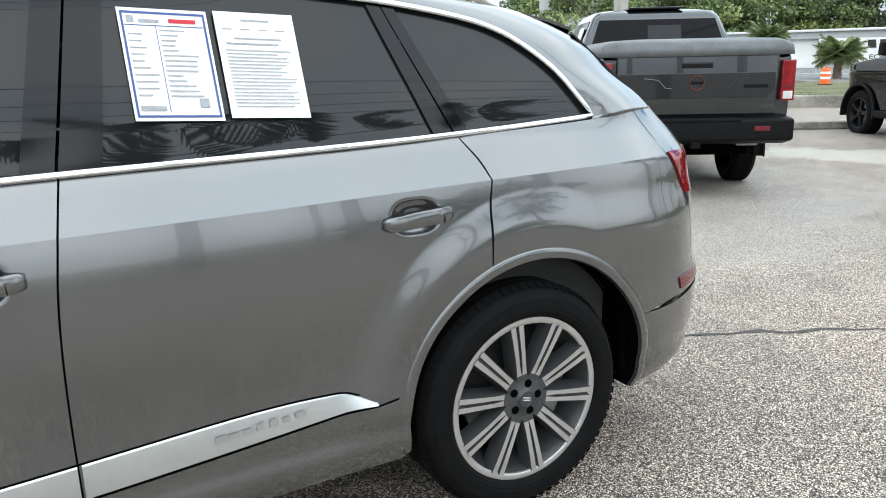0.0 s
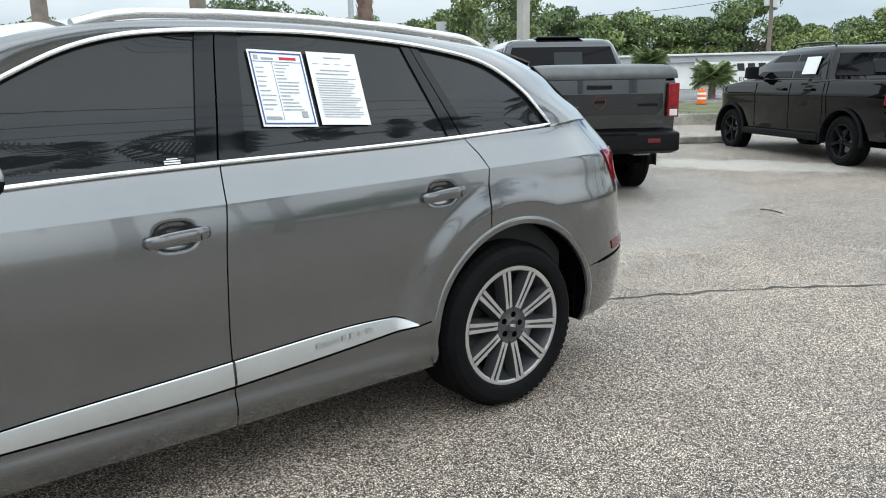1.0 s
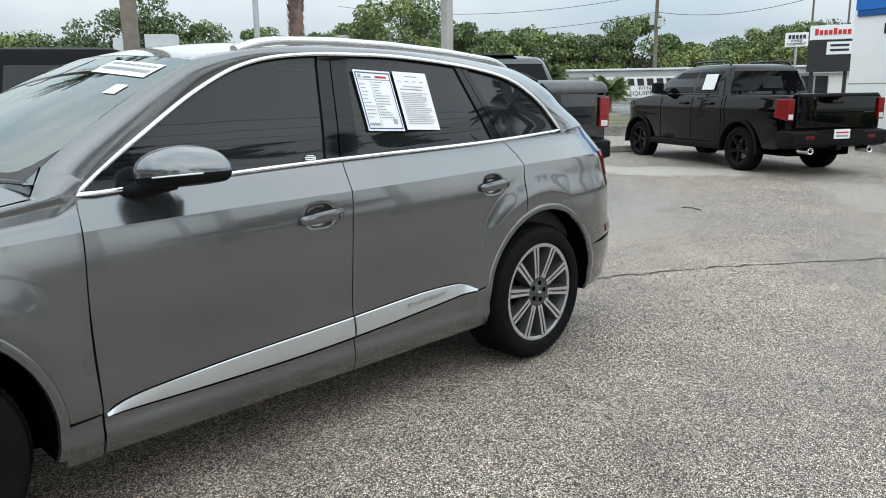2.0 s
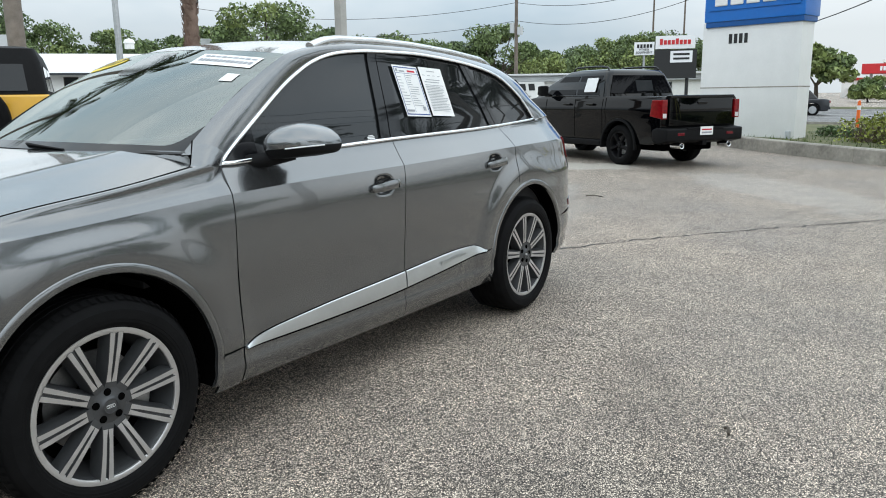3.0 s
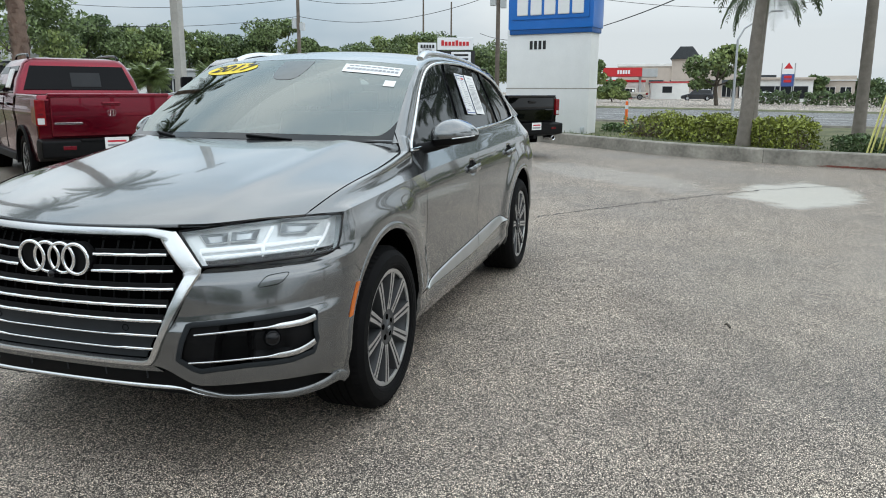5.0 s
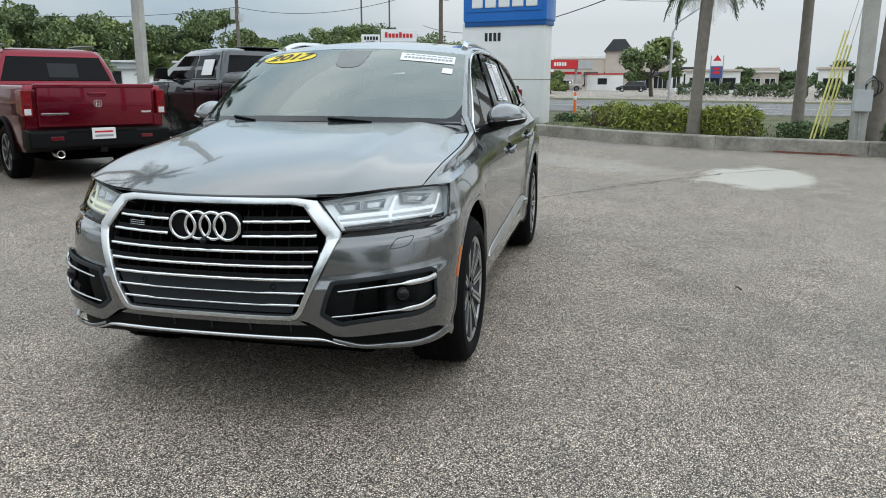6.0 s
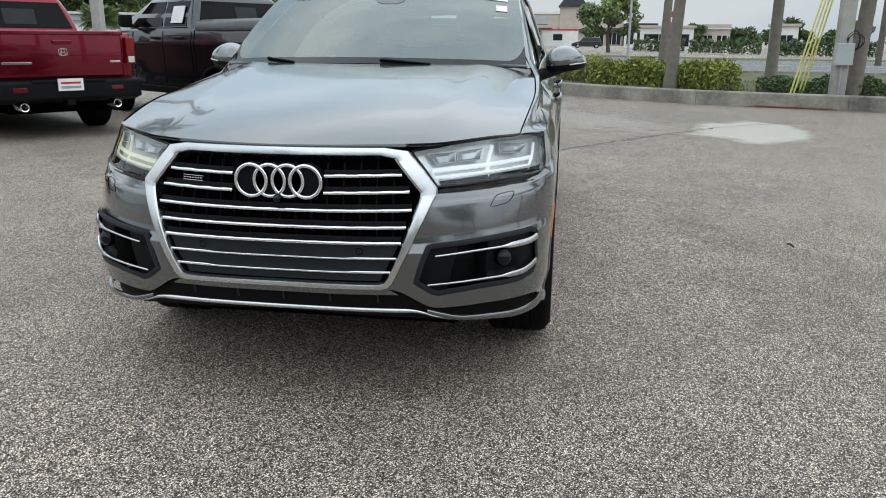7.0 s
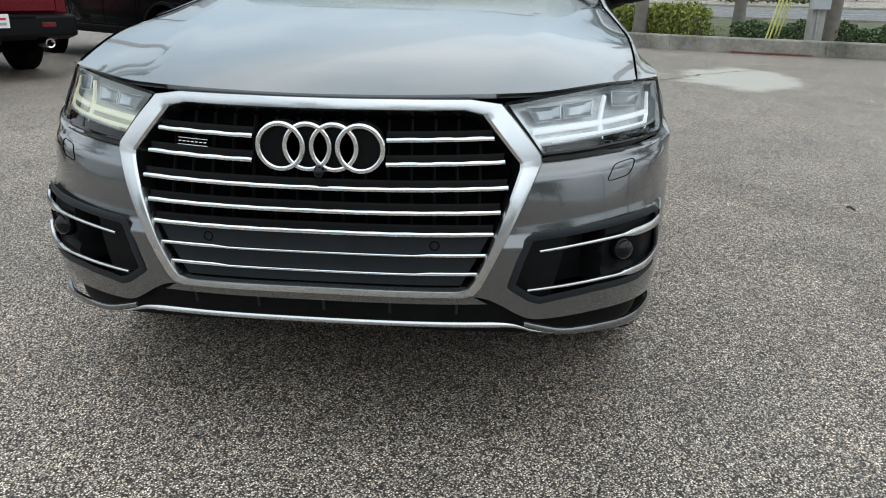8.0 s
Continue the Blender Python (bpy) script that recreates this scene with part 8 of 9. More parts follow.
def hedge(points, width, height, leaf, label, seed, per_m=900, size=0.035, twigs=0, bare=0.0):
    """A clipped but ragged hedge along a line in the bed."""
    rng = np.random.default_rng(seed)
    c = curve(points)
    t = thing("hedge", label, "hedge")
    length = float(np.sum(np.linalg.norm(np.diff(c.points, axis=0), axis=1)))
    n = int(length * per_m)
    u = rng.uniform(0, 1, n)
    p = c(u)
    keep = (u > bare) | (rng.uniform(0, 1, n) < 0.16 + 0.5 * (u / max(bare, 1e-6)) ** 3)
    u, p, n = u[keep], p[keep], int(keep.sum())
    a, b = rng.uniform(-1, 1, n), rng.uniform(0.04, 1, n)
    face = rng.integers(0, 3, n)
    a = np.where(face == 0, np.sign(a) * rng.uniform(0.75, 1.0, n), a)
    b = np.where(face == 1, rng.uniform(0.82, 1.0, n), b)
    bump = 0.84 + 0.20 * np.sin(u * length * 2.1 + seed) * np.sin(u * length * 5.3) + 0.05 * rng.normal(0, 1, n)
    d = np.stack([c(np.clip(u + 0.01, 0, 1)) - c(np.clip(u - 0.01, 0, 1))], 0)[0]
    d /= np.linalg.norm(d, axis=1, keepdims=True)
    nn = np.stack([d[:, 1], -d[:, 0]], -1)
    q = p + nn * (a * width / 2 * (1 - 0.25 * b ** 3))[:, None]
    z = ground_z(q[:, 0], q[:, 1]) + 0.12 + b * height * bump
    cc = np.stack([q[:, 0], q[:, 1], z], -1)
    aa, bb = rng.normal(0, 1, (n, 3)), rng.normal(0, 1, (n, 3))
    aa /= np.linalg.norm(aa, axis=1, keepdims=True)
    bb = np.cross(aa, bb)
    bb /= np.maximum(np.linalg.norm(bb, axis=1, keepdims=True), 1e-6)
    s = size * rng.uniform(0.7, 1.4, (n, 1))
    v = np.stack([cc - aa * s, cc + bb * s * 0.5, cc + aa * s, cc - bb * s * 0.5], 1).reshape(-1, 3)
    tagged(part("foliage", quads(v), leaf, t), kind="stuff")
    V, F = [], []
    for i in range(int(length * (14 + twigs))):
        k = rng.integers(0, n)
        if bare and i % 2:
            k = int(np.argmin(np.abs(u - rng.uniform(0, bare))))
        base = p[k] + rng.normal(0, 0.12, 2)
        z0 = gz(*base)
        V, F = join((V, F), tube([(base[0], base[1], z0 + 0.05), tuple((np.array((base[0], base[1], z0)) + cc[k]) / 2 + rng.normal(0, 0.06, 3)), tuple(cc[k])], [0.012, 0.008, 0.004], 4))
    tagged(part("stem", (V, F), TWIG, t), kind="stuff")
    return t


hedge([(19.2, -0.8), (18.0, -2.0), (16.6, -3.4), (15.5, -4.55), (14.95, -5.1)], 1.1, 0.78, LEAF_HEDGE, "yellow-green hedge along the kerb with bare twigs at one end", 11, 2100, 0.05, 36, 0.30)
hedge([(13.75, -5.5), (13.1, -7.0), (12.5, -8.8), (11.5, -11.4)], 1.2, 0.52, LEAF_SHRUB, "low dark green shrubs along the kerb", 12, 2000, 0.04)
hedge([(20.6, 0.0), (22.2, -2.0), (22.6, -4.0)], 1.0, 0.3, LEAF_SHRUB, "low green groundcover by the pylon", 13, 900, 0.05)
for i, (a, b, d) in enumerate(((-4.5, -8.0, 92), (-8.3, -13, 88), (-13.5, -20, 80))):
    p0, p1 = bearing(a, d, -5, -1.5), bearing(b, d, -5, -1.5)
    hedge([p0, ((p0[0] + p1[0]) / 2, (p0[1] + p1[1]) / 2), p1], 1.5, 1.5, LEAF_DARK, "dark clipped hedge across the street", 30 + i, 220, 0.16)

# ---- pylon sign, poles, cables and buildings ----
def frame_at(x, y, ux, uy, z=None):
    """Axes at a place: x along (ux, uy), y to its left."""
    a = math.atan2(uy, ux)
    return Matrix.Translation((x, y, gz(x, y) if z is None else z)) @ Matrix.Rotation(a, 4, "Z")


# pylon: width along the local x, its front towards local +y
pyl = thing("pylon_sign", "white dealership pylon with a blue sign head", "sign", frame_at(19.2, 0.55, 0.242, 0.970) @ Matrix.Scale(0.885, 4, (1, 0, 0)))
smooth(part("post", box(0.0, 3.2, -0.72, 0.0, -0.1, 3.34, 0.03), SIGN_WHITE, pyl, "white rendered pylon base"), 40)
part("post_groove", box(-0.004, 3.204, -0.724, 0.004, 1.52, 1.55, 0.0), CONCRETE, pyl)
head = smooth(part("sign_head", box(-0.10, 3.12, -0.80, 0.10, 3.34, 6.9, 0.05), SIGN_BLUE, pyl, "blue sign head with white shapes"), 40)
smooth(part("sign_band", box(-0.06, 3.08, -0.76, 0.06, 3.20, 3.54, 0.03), SIGN_BLUE_D, head), 40)
smooth(part("sign_panel", box(0.04, 2.96, 0.10, 0.135, 3.64, 6.75, 0.02), SIGN_BLUE, head), 40)
for i in range(5):
    x0 = 2.74 - i * 0.52
    part("sign_shape", box(x0 - 0.42, x0, 0.12, 0.165, 3.76, 4.30, 0.03), WHITE_PLASTIC, head, "plain white block")
for i in range(4):
    part("number_bar", box(2.18 - i * 0.17, 2.29 - i * 0.17, 0.0, 0.012, 2.74, 3.00, 0.004), INK, pyl)
part("outlet_box", box(0.10, 0.24, 0.0, 0.08, 0.16, 0.36, 0.01), BOX_GREY, pyl)


def wire(a, b, sag, r=0.012, n=24, name="overhead_cable", label="thin black overhead cable across the street"):
    t = np.linspace(0, 1, n)
    p = np.array(a) + (np.array(b) - np.array(a)) * t[:, None]
    p[:, 2] -= sag * 4 * t * (1 - t)
    return tagged(part(name, tube(p, r, 5), CABLE), label, "cable")


# concrete utility pole with meter box and yellow guy guards
cp = thing("utility_pole", "square grey concrete utility pole with a meter box", "utility pole", Matrix.Translation((12.3, -6.7, gz(12.3, -6.7))))
smooth(part("pole", bevelled(extruded([(-0.135, -0.135), (0.135, -0.135), (0.135, 0.135), (-0.135, 0.135)], 0, 10.5, "xy"), 0.02), CONCRETE_POLE, cp), 40)
mb = part("meter_box", box(-0.30, -0.135, -0.14, 0.20, 0.90, 1.34, 0.015), BOX_GREY, cp, "grey electric meter box")
part("conduit", tube([(-0.16, 0.03, 0.1), (-0.16, 0.03, 0.95)], 0.02, 8), GALV, mb)
for k in range(7):
    a0 = rt.uniform(0, 6)
    part("loose_cable", tube([(-0.19 + 0.02 * k, -0.19 + 0.15 * math.cos(a0 + w) + 0.01 * k, 1.38 + (0.14 + 0.018 * k) * math.sin(a0 + w)) for w in np.linspace(0, 4.5, 14)], 0.009, 5), CABLE, cp)
for k, (x, y) in enumerate(((12.64, -5.91), (12.95, -6.18))):
    base, top_ = np.array((x, y, gz(x, y) + 0.1)), np.array((12.3, -6.68, 4.3 - 0.5 * k))
    g = thing("guy_wire", "steel guy wire in a yellow plastic guard", "guy wire", Matrix.Identity(4))
    part("wire", tube([base, top_], 0.006, 5), GALV, g)
    for o in (0.0, 0.07):
        q0, q1 = base + (0, o, 0), base + (top_ - base) * 0.58 + (0, o, 0)
        part("guard", tube([q0, q1], 0.019, 8), YELLOW_GUARD, g, "yellow guard tube")
ax, ay = bearing(15.0, 62, -4.2, -2.5)
wire((12.3, -6.7, 5.6), (ax, ay, 6.0), 1.6, 0.02)


def timber_pole(x, y, height, arms=1, label="tall timber utility pole", name="utility_pole", r=0.16, box_z=None, mat=WOOD_POLE):
    t = thing(name, label, "utility pole", Matrix.Translation((x, y, gz(x, y))))
    part("pole", tube([(0, 0, -0.2), (0, 0, height * 0.5), (0, 0, height)], [r * 1.2, r, r * 0.75], 10), mat, t)
    for k in range(arms):
        z = height - 0.5 - 1.2 * k
        part("crossarm", box(-0.07, 0.07, -1.2, 1.2, z, z + 0.13, 0.01), WOOD_POLE, t)
        for y_ in (-1.1, -0.4, 0.4, 1.1):
            part("insulator", tube([(0, y_, z + 0.12), (0, y_, z + 0.32)], 0.045, 6), WHITE_PLASTIC, t)
    if box_z:
        part("transformer", tube([(0.0, 0.38, box_z), (0.0, 0.38, box_z + 0.9)], 0.27, 12), WALL_GREY, t)
        part("cabinet", box(-0.2, 0.2, -0.6, -0.2, box_z - 0.2, box_z + 0.5, 0.03), WALL_GREY, t)
    return t


for b, d, h_, box_z in ((29.2, 72, 14, 6.6), (19.5, 120, 15, None), (17.4, 125, 15, None), (14.6, 58, 13, 7.6), (12.6, 60, 9.5, None)):
    x, y = bearing(b, d)
    timber_pole(x, y, h_, 1 if d < 100 else 0, box_z=box_z)
timber_pole(23.3, 37.4, 13, 0, "slim grey steel lamp pole across the street", "lamp_pole", 0.17, None, GALV)
wp = thing("light_pole", "square white concrete light pole behind the pickups", "lamp pole", Matrix.Translation((11.14, 9.32, gz(11.14, 9.32))))
smooth(part("pole", bevelled(extruded([(-0.105, -0.105), (0.105, -0.105), (0.105, 0.105), (-0.105, 0.105)], -0.2, 9.0, "xy"), 0.02), CONCRETE_POLE, wp), 40)
part("lamp_arm", box(-0.8, 0.8, -0.06, 0.06, 8.8, 8.92, 0.01), GALV, wp)
for (b0, d0, z0), (b1, d1, z1) in (((52, 75, 8.0), (29.2, 72, 8.2)), ((29.2, 72, 8.2), (14.6, 58, 8.8)), ((52, 75, 9.6), (29.2, 72, 9.8)), ((29.2, 72, 9.8), (14.6, 58, 10.2)), ((14.6, 58, 9.6), (-8, 90, 11.0)), ((14.6, 58, 11.4), (-8, 90, 12.5))):
    p0, p1 = bearing(b0, d0), bearing(b1, d1)
    wire((*p0, z0), (*p1, z1), 1.2, 0.022)
# wires and a lamp head over the near side of the lot, seen mirrored in the glass
for z, y in ((11.8, -15.5), (12.9, -15.6), (14.0, -15.4), (15.4, -15.5)):
    wire((-45, y + 3, z), (45, y - 4, z), 0.8, 0.022)
for x, y in ((-45.0, -12.5), (45.0, -19.6)):
    timber_pole(x, y, 16.4, 1)
for x, y in ((-4.2, -11.0), (4.6, -12.0)):
    lp = thing("light_pole", "grey car park light pole with a double lamp head", "lamp pole", Matrix.Translation((x, y, gz(x, y))))
    part("pole", tube([(0, 0, 0), (0, 0, 4.6)], 0.09, 10), GALV, lp)
    part("lamp_arm", box(-0.75, 0.75, -0.05, 0.05, 4.55, 4.65, 0.01), GALV, lp)
    for s in (-1, 1):
        part("lamp_head", box(s * 0.8 - 0.3, s * 0.8 + 0.3, -0.18, 0.18, 4.55, 4.68, 0.03), GALV, lp)
x, y = bearing(-4.0, 62, -5.2, -1.5)
sl = thing("street_lamp", "slim galvanised street lamp with a long arm", "street lamp", Matrix.Translation((x, y, gz(x, y))))
part("pole", tube([(0, 0, 0), (0, 0, 5.2), (0.1, -0.4, 6.0), (0.3, -2.2, 7.2)], [0.10, 0.08, 0.07, 0.05], 8), GALV, sl)
part("lamp_head", box(0.2, 0.45, -2.9, -2.1, 7.12, 7.26, 0.04), GALV, sl)


def facing(b, d, ox=-3.0, oy=-3.0, turn=0.0):
    """A frame whose local +y looks back at the lot, local x to its right as seen from behind."""
    x, y = bearing(b, d, ox, oy)
    return Matrix.Translation((x, y, gz(x, y))) @ Matrix.Rotation(radians(b + 90 + turn), 4, "Z")


def shop_window(parent, x0, x1, z0, z1, y=0.0, n=2, frame_mat=WALL_GREY, name="window"):
    w = part(name, box(x0, x1, y - 0.02, y + 0.03, z0, z1, 0.0), frame_mat, parent)
    step = (x1 - x0) / n
    for i in range(n):
        part("pane", box(x0 + step * i + 0.06, x0 + step * (i + 1) - 0.06, y + 0.02, y + 0.045, z0 + 0.06, z1 - 0.06, 0.0), DARK_GLASS, w)
    return w


def text_part(txt, size, x, z, parent, mat, yy):
    """Raised letters on a sign face that looks along +y, read from that side."""
    c = bpy.data.curves.new("lettering", "FONT")
    c.body, c.size, c.align_x, c.align_y, c.extrude = txt, size, "CENTER", "CENTER", 0.01
    tmp_ = new("lettering", c)
    bpy.context.view_layer.update()
    me = bpy.data.meshes.new_from_object(tmp_.evaluated_get(bpy.context.evaluated_depsgraph_get()))
    vv_ = [(x - q.co.x, yy + 0.01 + q.co.z, z + q.co.y) for q in me.vertices]
    ff_ = [tuple(p_.vertices) for p_ in me.polygons]
    bpy.data.objects.remove(tmp_)
    return part("lettering", (vv_, ff_), mat, parent)


# long low fitness shop with a grey fascia
bld = thing("shop_building", "long low white shop building with a grey fascia", "building", facing(31.0, 64) @ Matrix.Scale(0.80, 4, (0, 0, 1)))
part("wall", box(-17.5, 17.5, -12, 0, -0.5, 2.7, 0.05), WALL_WHITE, bld)
part("fascia", box(-17.7, 17.7, -12.1, 0.35, 2.55, 3.15, 0.05), WALL_GREY, bld, "grey metal fascia")
part("roof", box(-17.9, 17.9, -12.3, 0.6, 3.15, 3.35, 0.05), ROOF_GREY, bld)
sg = part("wall_sign", box(-4.6, 2.7, 0.36, 0.44, 0.5, 2.55, 0.02), WALL_WHITE, bld, "white wall sign with dark shapes")
ring = [(1.6 + 0.75 * math.cos(a), 0.47, 1.75 + 0.48 * math.sin(a)) for a in np.linspace(0.5, 5.6, 24)]
part("sign_swoosh", tube(ring, 0.09, 6), INK, sg)
for i in range(5):
    x1 = -0.3 - i * 0.74
    part("sign_bar", bevelled(extruded([(x1 - 0.58, 1.68), (x1 - 0.08, 1.68), (x1, 2.36), (x1 - 0.5, 2.36)], 0.44, 0.47), 0.008), INK, sg)
text_part("FITNESS", 0.46, -2.0, 1.40, sg, INK, 0.445)
text_part("EQUIPMENT", 0.56, -2.0, 0.92, sg, INK, 0.445)
for x0 in (-15, -11, 7, 11):
    shop_window(bld, x0, x0 + 3.0, 0.4, 2.4, 0.0, 3)
# white workshop with a pale pitched roof
wk = thing("workshop_building", "white workshop building with pale metal roof and roof units", "building", facing(58.5, 68, turn=-8))
part("wall", box(-14.7, 17, -14, 0, -0.5, 3.0, 0.05), WALL_WHITE, wk)
part("roof", bevelled(extruded([(0.9, 2.85), (0.9, 3.0), (-7.0, 4.9), (-14.6, 3.0), (-14.6, 2.85)], -15.1, 17.4, "yz"), 0.03), ROOF_GREY, wk, "pale metal roof")
part("fascia", box(-15.1, 17.4, 0.9, 1.0, 2.82, 3.0, 0.02), ROOF_DARK, wk)
for x0, w_, h_ in ((-13, 2.2, 1.5), (-9.5, 1.6, 1.2), (7, 2.6, 1.4), (11, 1.4, 1.1)):
    part("roof_unit", box(x0, x0 + w_, -8, -6, 4.3, 5.0 + h_, 0.05), WALL_GREY, wk, "grey rooftop air unit")
v, f = lathe([(1e-3, 0.9), (0.35, 0.8), (0.5, 0.5), (0.4, 0.45), (0.4, 0.0)], 16, "z")
part("roof_vent", moved((v, f), Matrix.Translation((-2.0, -5, 5.2))), WALL_WHITE, wk)
for x0 in (-12, -8, -2, 1.5, 6, 10):
    shop_window(wk, x0, x0 + 1.1, 1.3, 2.7, 0.0, 1, BARK)
part("door", box(3.6, 4.8, 0.0, 0.05, 0.0, 2.1, 0.01), WALL_GREY, wk)
part("downpipe", tube([(-4.5, 0.9, 2.9), (-4.6, 0.2, 2.6), (-4.6, 0.1, 0.0)], 0.06, 6), WALL_WHITE, wk)
# petrol station: canopy, kiosk, pumps
gs = thing("petrol_station", "petrol station with a red and white canopy", "petrol station", facing(4.2, 128, -4.2, -2.5))
can = part("canopy", box(-2.6, 3.6, -6, 0, 3.5, 4.9, 0.03), RED_SIGN, gs, "red canopy edge")
part("canopy_end", box(-5.0, -2.6, -6, 0.02, 3.45, 4.75, 0.03), WALL_GREY, gs)
for i in range(5):
    part("sign_bar", box(1.3 - i * 0.42 - 0.3, 1.3 - i * 0.42, 0.0, 0.05, 3.9, 4.5, 0.0), WHITE_PLASTIC, can)
for x0 in (-2.4, 2.4):
    for y0 in (-1.0, -5.0):
        part("column", box(x0 - 0.15, x0 + 0.15, y0 - 0.15, y0 + 0.15, -0.3, 3.55, 0.02), WALL_GREY, gs)
kiosk = part("kiosk", box(-10.2, -4.2, -9, -3, -0.3, 2.75, 0.03), WALL_WHITE, gs, "white kiosk with a red band")
part("kiosk_band", box(-10.3, -4.1, -9.1, -2.9, 2.55, 2.75, 0.01), RED_SIGN, kiosk)
shop_window(gs, -7.6, -6.0, 0.9, 2.0, -3.0, 1, GALV)
part("shop", box(-3.4, 6.5, -16, -9, -0.3, 3.0, 0.03), WALL_WHITE, gs)
part("shop_band", box(-3.5, 6.6, -16.1, -8.9, 2.7, 3.1, 0.01), RED_SIGN, gs)
for x0 in (-1.0, 1.2):
    part("pump", box(x0 - 0.3, x0 + 0.3, -3.3, -2.7, -0.1, 1.5, 0.04), PRINT_RED, gs, "red fuel pump")
part("ice_box", box(4.4, 6.0, -8.9, -8.2, -0.1, 1.6, 0.03), WALL_WHITE, gs)
# beige shopping strip behind it
mall = thing("shopping_strip", "long beige shopping strip with dark awnings and gables", "building", facing(-1.0, 170, -4.2, -2.5))
part("wall", box(-7.6, 17, -14, 0, -0.5, 6.6, 0.05), WALL_BEIGE, mall)
part("cornice", box(-7.8, 17.2, -14.2, 0.25, 6.4, 7.0, 0.05), WALL_WHITE, mall)
part("tower", box(0.4, 5.9, -8, 0.3, -0.5, 8.0, 0.05), WALL_BEIGE, mall)
part("gable", bevelled(extruded([(0.0, 7.9), (6.3, 7.9), (4.4, 10.4), (1.9, 10.4)], -8.5, 0.9), 0.03), ROOF_DARK, mall, "dark shingled gable roof")
for x0 in (-7.2, -3.6, 0.7, 3.2, 7.5, 11.5):
    shop_window(mall, x0, x0 + 2.8, 0.1, 2.6, 0.0, 3, WALL_WHITE)
    part("awning", bevelled(extruded([(0.0, 3.6), (0.9, 2.8), (0.9, 2.65), (0.0, 2.7)], x0 - 0.1, x0 + 2.9, "yz"), 0.01), ROOF_DARK, mall)
m3 = thing("shop_building", "white shop with a dark fascia and tall glass bays", "building", facing(-1.0, 166, -4.2, -2.5))
part("wall", box(-14.2, -7.9, -12, 0, -0.5, 4.3, 0.05), WALL_WHITE, m3)
part("fascia", box(-14.3, -7.8, -12.1, 0.4, 3.9, 4.5, 0.03), ROOF_DARK, m3, "dark flat fascia")
for x0 in (-13.8, -11.7, -9.6):
    shop_window(m3, x0, x0 + 1.5, 0.2, 3.2, 0.0, 2, WALL_WHITE)
    part("column", box(x0 + 1.65, x0 + 1.95, 0.0, 0.5, -0.3, 3.9, 0.02), WALL_WHITE, m3)
m2 = thing("shopping_strip", "beige low shops with a stepped parapet far down the street", "building", facing(-9.3, 150, -4.2, -2.5))
part("wall", box(-3.8, 3.8, -14, 0, -0.5, 3.6, 0.05), WALL_BEIGE, m2)
part("parapet", box(-3.9, 1.2, -14.1, 0.2, 3.5, 4.3, 0.05), WALL_BEIGE, m2)
part("roof", box(-4.0, 4.0, -14.4, 0.3, 3.4, 3.6, 0.03), ROOF_GREY, m2)
for x0 in (-3.3, -0.8, 1.6):
    shop_window(m2, x0, x0 + 1.8, 0.2, 2.4, 0.0, 2, WALL_WHITE)
for b, d, w_, h_ in ((-6.4, 125, 8, 3.2), (-14.0, 115, 3.6, 3.4)):
    sm = thing("roadside_building", "small white roadside building", "building", facing(b, d, -4.2, -2.5))
    part("wall", box(-w_ / 2, w_ / 2, -6, 0, -0.5, h_, 0.05), WALL_WHITE, sm)
    part("roof", box(-w_ / 2 - 0.3, w_ / 2 + 0.3, -6.3, 0.4, h_, h_ + 0.35, 0.05), WALL_BEIGE, sm)
    shop_window(sm, -w_ / 2 + 0.6, w_ / 2 - 0.6, 0.4, 2.3, 0.0, 3)
# fuel price sign
ps = thing("price_sign", "tall fuel price sign with a red triangle", "sign", facing(-6.95, 120, -5.0, -1.7))
for s in (-0.85, 0.85):
    part("post", tube([(s, 0, -0.2), (s, 0, 5.4)], 0.08, 8), GALV, ps)
part("panel", box(-0.8, 0.8, -0.15, 0.15, 2.2, 3.9, 0.02), PRINT_BLUE, ps, "blue price panel")
part("top_panel", box(-0.8, 0.8, -0.15, 0.15, 3.9, 4.6, 0.02), WHITE_PLASTIC, ps)
part("triangle", extruded([(-0.6, 4.65), (0.6, 4.65), (0.0, 5.5)], -0.1, 0.12), RED_SIGN, ps, "red triangle")
for z in (3.3, 2.75):
    part("price_bar", box(-0.5, 0.5, 0.15, 0.17, z, z + 0.4, 0.0), RED_SIGN, ps)
# bar-and-grill and fitness signs on poles
ws = thing("pole_sign", "white pole sign with red shapes above a dark letter board", "sign", facing(17.7, 58, -3.3, -3.0))
part("post", tube([(-1.0, -0.2, -0.3), (-1.0, -0.2, 4.5)], 0.12, 8), INK, ws)
part("post", tube([(1.0, -0.2, -0.3), (1.0, -0.2, 4.5)], 0.12, 8), INK, ws)
pn = part("panel", box(-1.45, 1.25, -0.15, 0.15, 4.25, 5.15, 0.02), WHITE_PLASTIC, ws)
for i in range(8):
    part("sign_bar", box(0.95 - i * 0.27 - 0.2, 0.95 - i * 0.27, 0.15, 0.18, 4.55, 4.95 if i in (0, 4) else 4.85, 0.0), RED_SIGN, pn)
bd = part("letter_board", box(-1.6, 1.3, -0.3, 0.10, 2.2, 4.2, 0.02), INK, ws, "dark letter board")
part("letter_panel", box(-1.3, 0.2, 0.10, 0.14, 3.3, 4.1, 0.0), WHITE_PLASTIC, bd)
for z in (3.8, 3.5):
    part("sign_bar", box(-1.1, 0.0, 0.14, 0.16, z, z + 0.14, 0.0), INK, bd)
vs = thing("pole_sign", "small white pole sign with dark shapes", "sign", facing(19.7, 58, -3.3, -3.0))
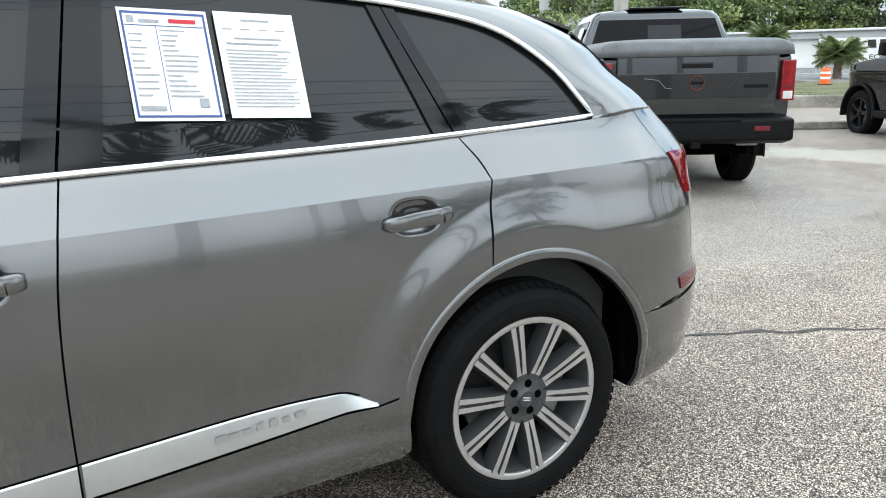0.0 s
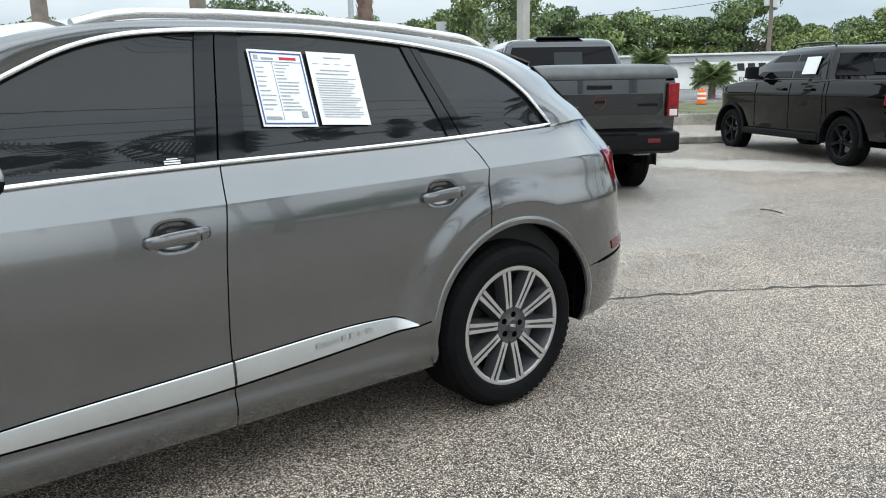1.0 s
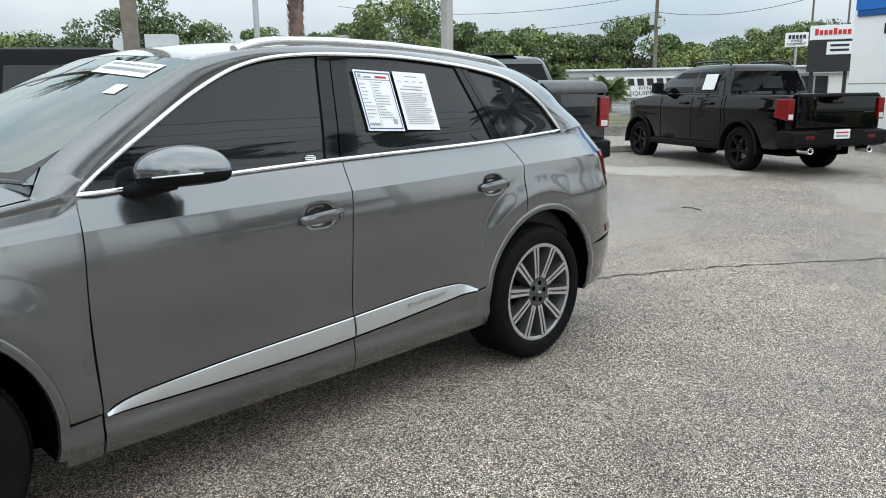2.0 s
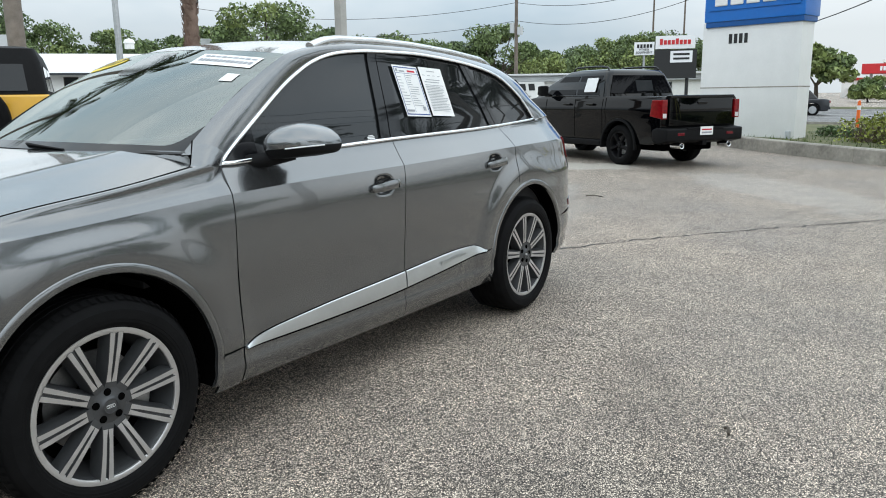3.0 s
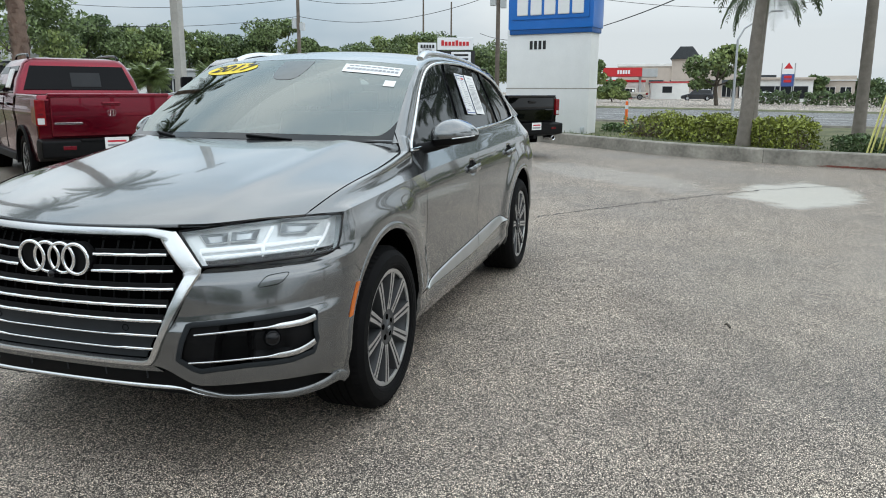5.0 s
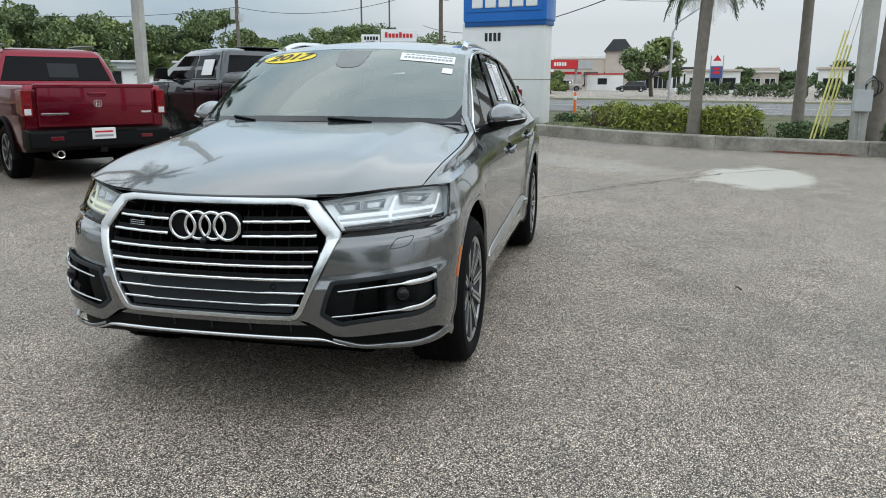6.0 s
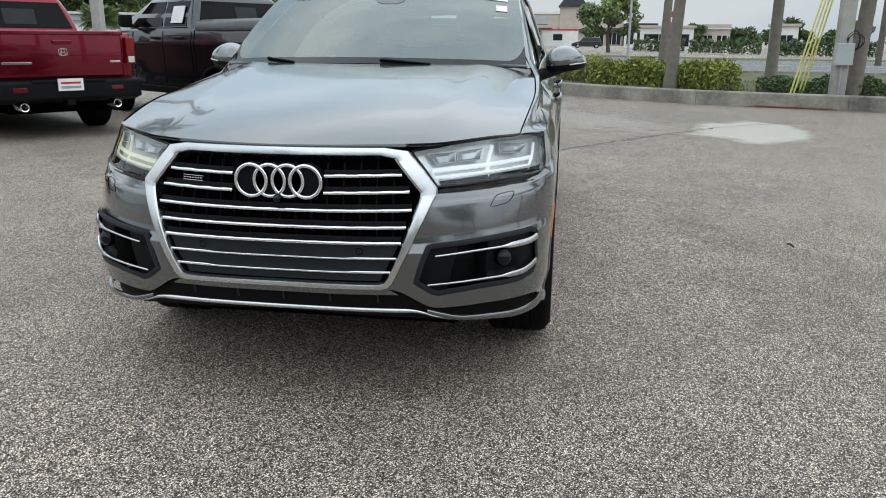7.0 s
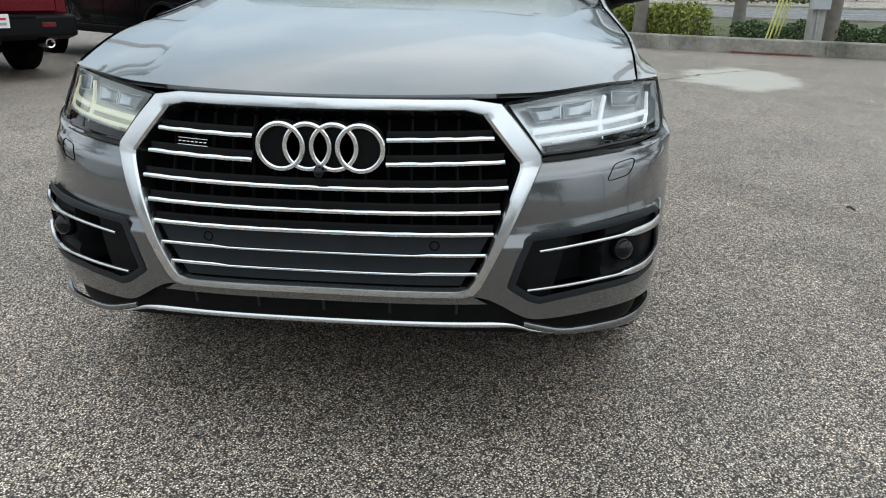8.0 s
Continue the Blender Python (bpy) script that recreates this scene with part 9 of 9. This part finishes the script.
part("post", tube([(0, -0.1, -0.3), (0, -0.1, 4.2)], 0.08, 8), GALV, vs)
pn = part("panel", box(-0.7, 0.7, -0.08, 0.08, 3.85, 4.75, 0.02), WHITE_PLASTIC, vs)
for i in range(5):
    part("sign_bar", box(0.5 - i * 0.22 - 0.16, 0.5 - i * 0.22, 0.08, 0.10, 4.35, 4.6, 0.0), INK, pn)
text_part("FITNESS", 0.2, 0.0, 4.22, pn, INK, 0.085)
text_part("EQUIPMENT", 0.21, 0.0, 4.02, pn, INK, 0.085)
# traffic barrels
for b, d in ((34.3, 35.0),):
    x, y = bearing(b, d, -0.7, -3.37)
    br = thing("traffic_barrel", "orange traffic barrel with white reflective bands", "traffic barrel", Matrix.Translation((x, y, gz(x, y) + 0.02)) @ Matrix.Scale(0.66, 4))
    smooth(part("drum", lathe([(0.30, 0.0), (0.29, 0.12), (0.27, 0.9), (0.22, 0.98), (1e-3, 1.0)], 24, "z"), ORANGE, br), 40)
    for z in (0.35, 0.65):
        part("band", lathe([(0.297 - z * 0.0256, z), (0.2935 - z * 0.0256, z + 0.14)], 24, "z"), WHITE_PLASTIC, br)
    part("foot", lathe([(0.42, 0.0), (0.40, 0.06), (0.30, 0.07)], 24, "z"), PLASTIC, br)
    part("handle", box(-0.1, 0.1, -0.02, 0.02, 0.99, 1.07, 0.01), ORANGE, br)
x, y = 26.8, -0.1
dl = thing("marker_post", "slim orange marker post behind the hedge", "marker post", Matrix.Translation((x, y, gz(x, y))))
smooth(part("post", lathe([(0.06, 0.0), (0.055, 1.0), (0.03, 1.06), (1e-3, 1.07)], 12, "z"), ORANGE, dl), 40)
part("band", lathe([(0.0605, 0.75), (0.06, 0.9)], 12, "z"), WHITE_PLASTIC, dl)
# wheel stop in front of the black pickup
tagged(part("wheel_stop", bevelled(extruded([(-0.9, 0.0), (0.9, 0.0), (0.9, 0.14), (-0.9, 0.14)], -0.09, 0.09), 0.03), CONCRETE), "grey concrete wheel stop on the asphalt", "wheel stop").matrix_world = frame_at(13.35, 6.2, -0.866, 0.5)
# cars across the street
for b, d, turn, lab, pt, sv in ((57.0, 60, 178, "white saloon parked before the workshop", PAINT_WHITE, False), (53.0, 58, 175, "dark car parked before the workshop", PAINT_DARK, True), (4.0, 116, 80, "dark car by the petrol station", PAINT_DARK, True),
                                (6.9, 48, 100, "dark grey saloon on the street", PAINT_DARK, False), (-1.9, 120, 95, "dark car by the shops", PAINT_DARK, True), (-15.8, 105, 85, "dark saloon on the far lanes", PAINT_DARK, False), (-6.2, 110, 90, "white car by the shops", PAINT_WHITE, False)):
    x, y = bearing(b, d, -4.0, -2.5)
    saloon(stand(x, y, b + turn), lab, pt, suv_like=sv, H=1.45 if not sv else 1.65)
x, y = bearing(2.6, 118, -4.2, -2.5)
pickup(stand(x, y, 95), "old beige pickup truck by the petrol station", PAINT_BEIGE, 5.2, 1.85, 1.72, 3.1, 1.1, 1.08, 1.6, 1.02, 0.36, GALV, GALV, rail=False, chrome_tips=False)
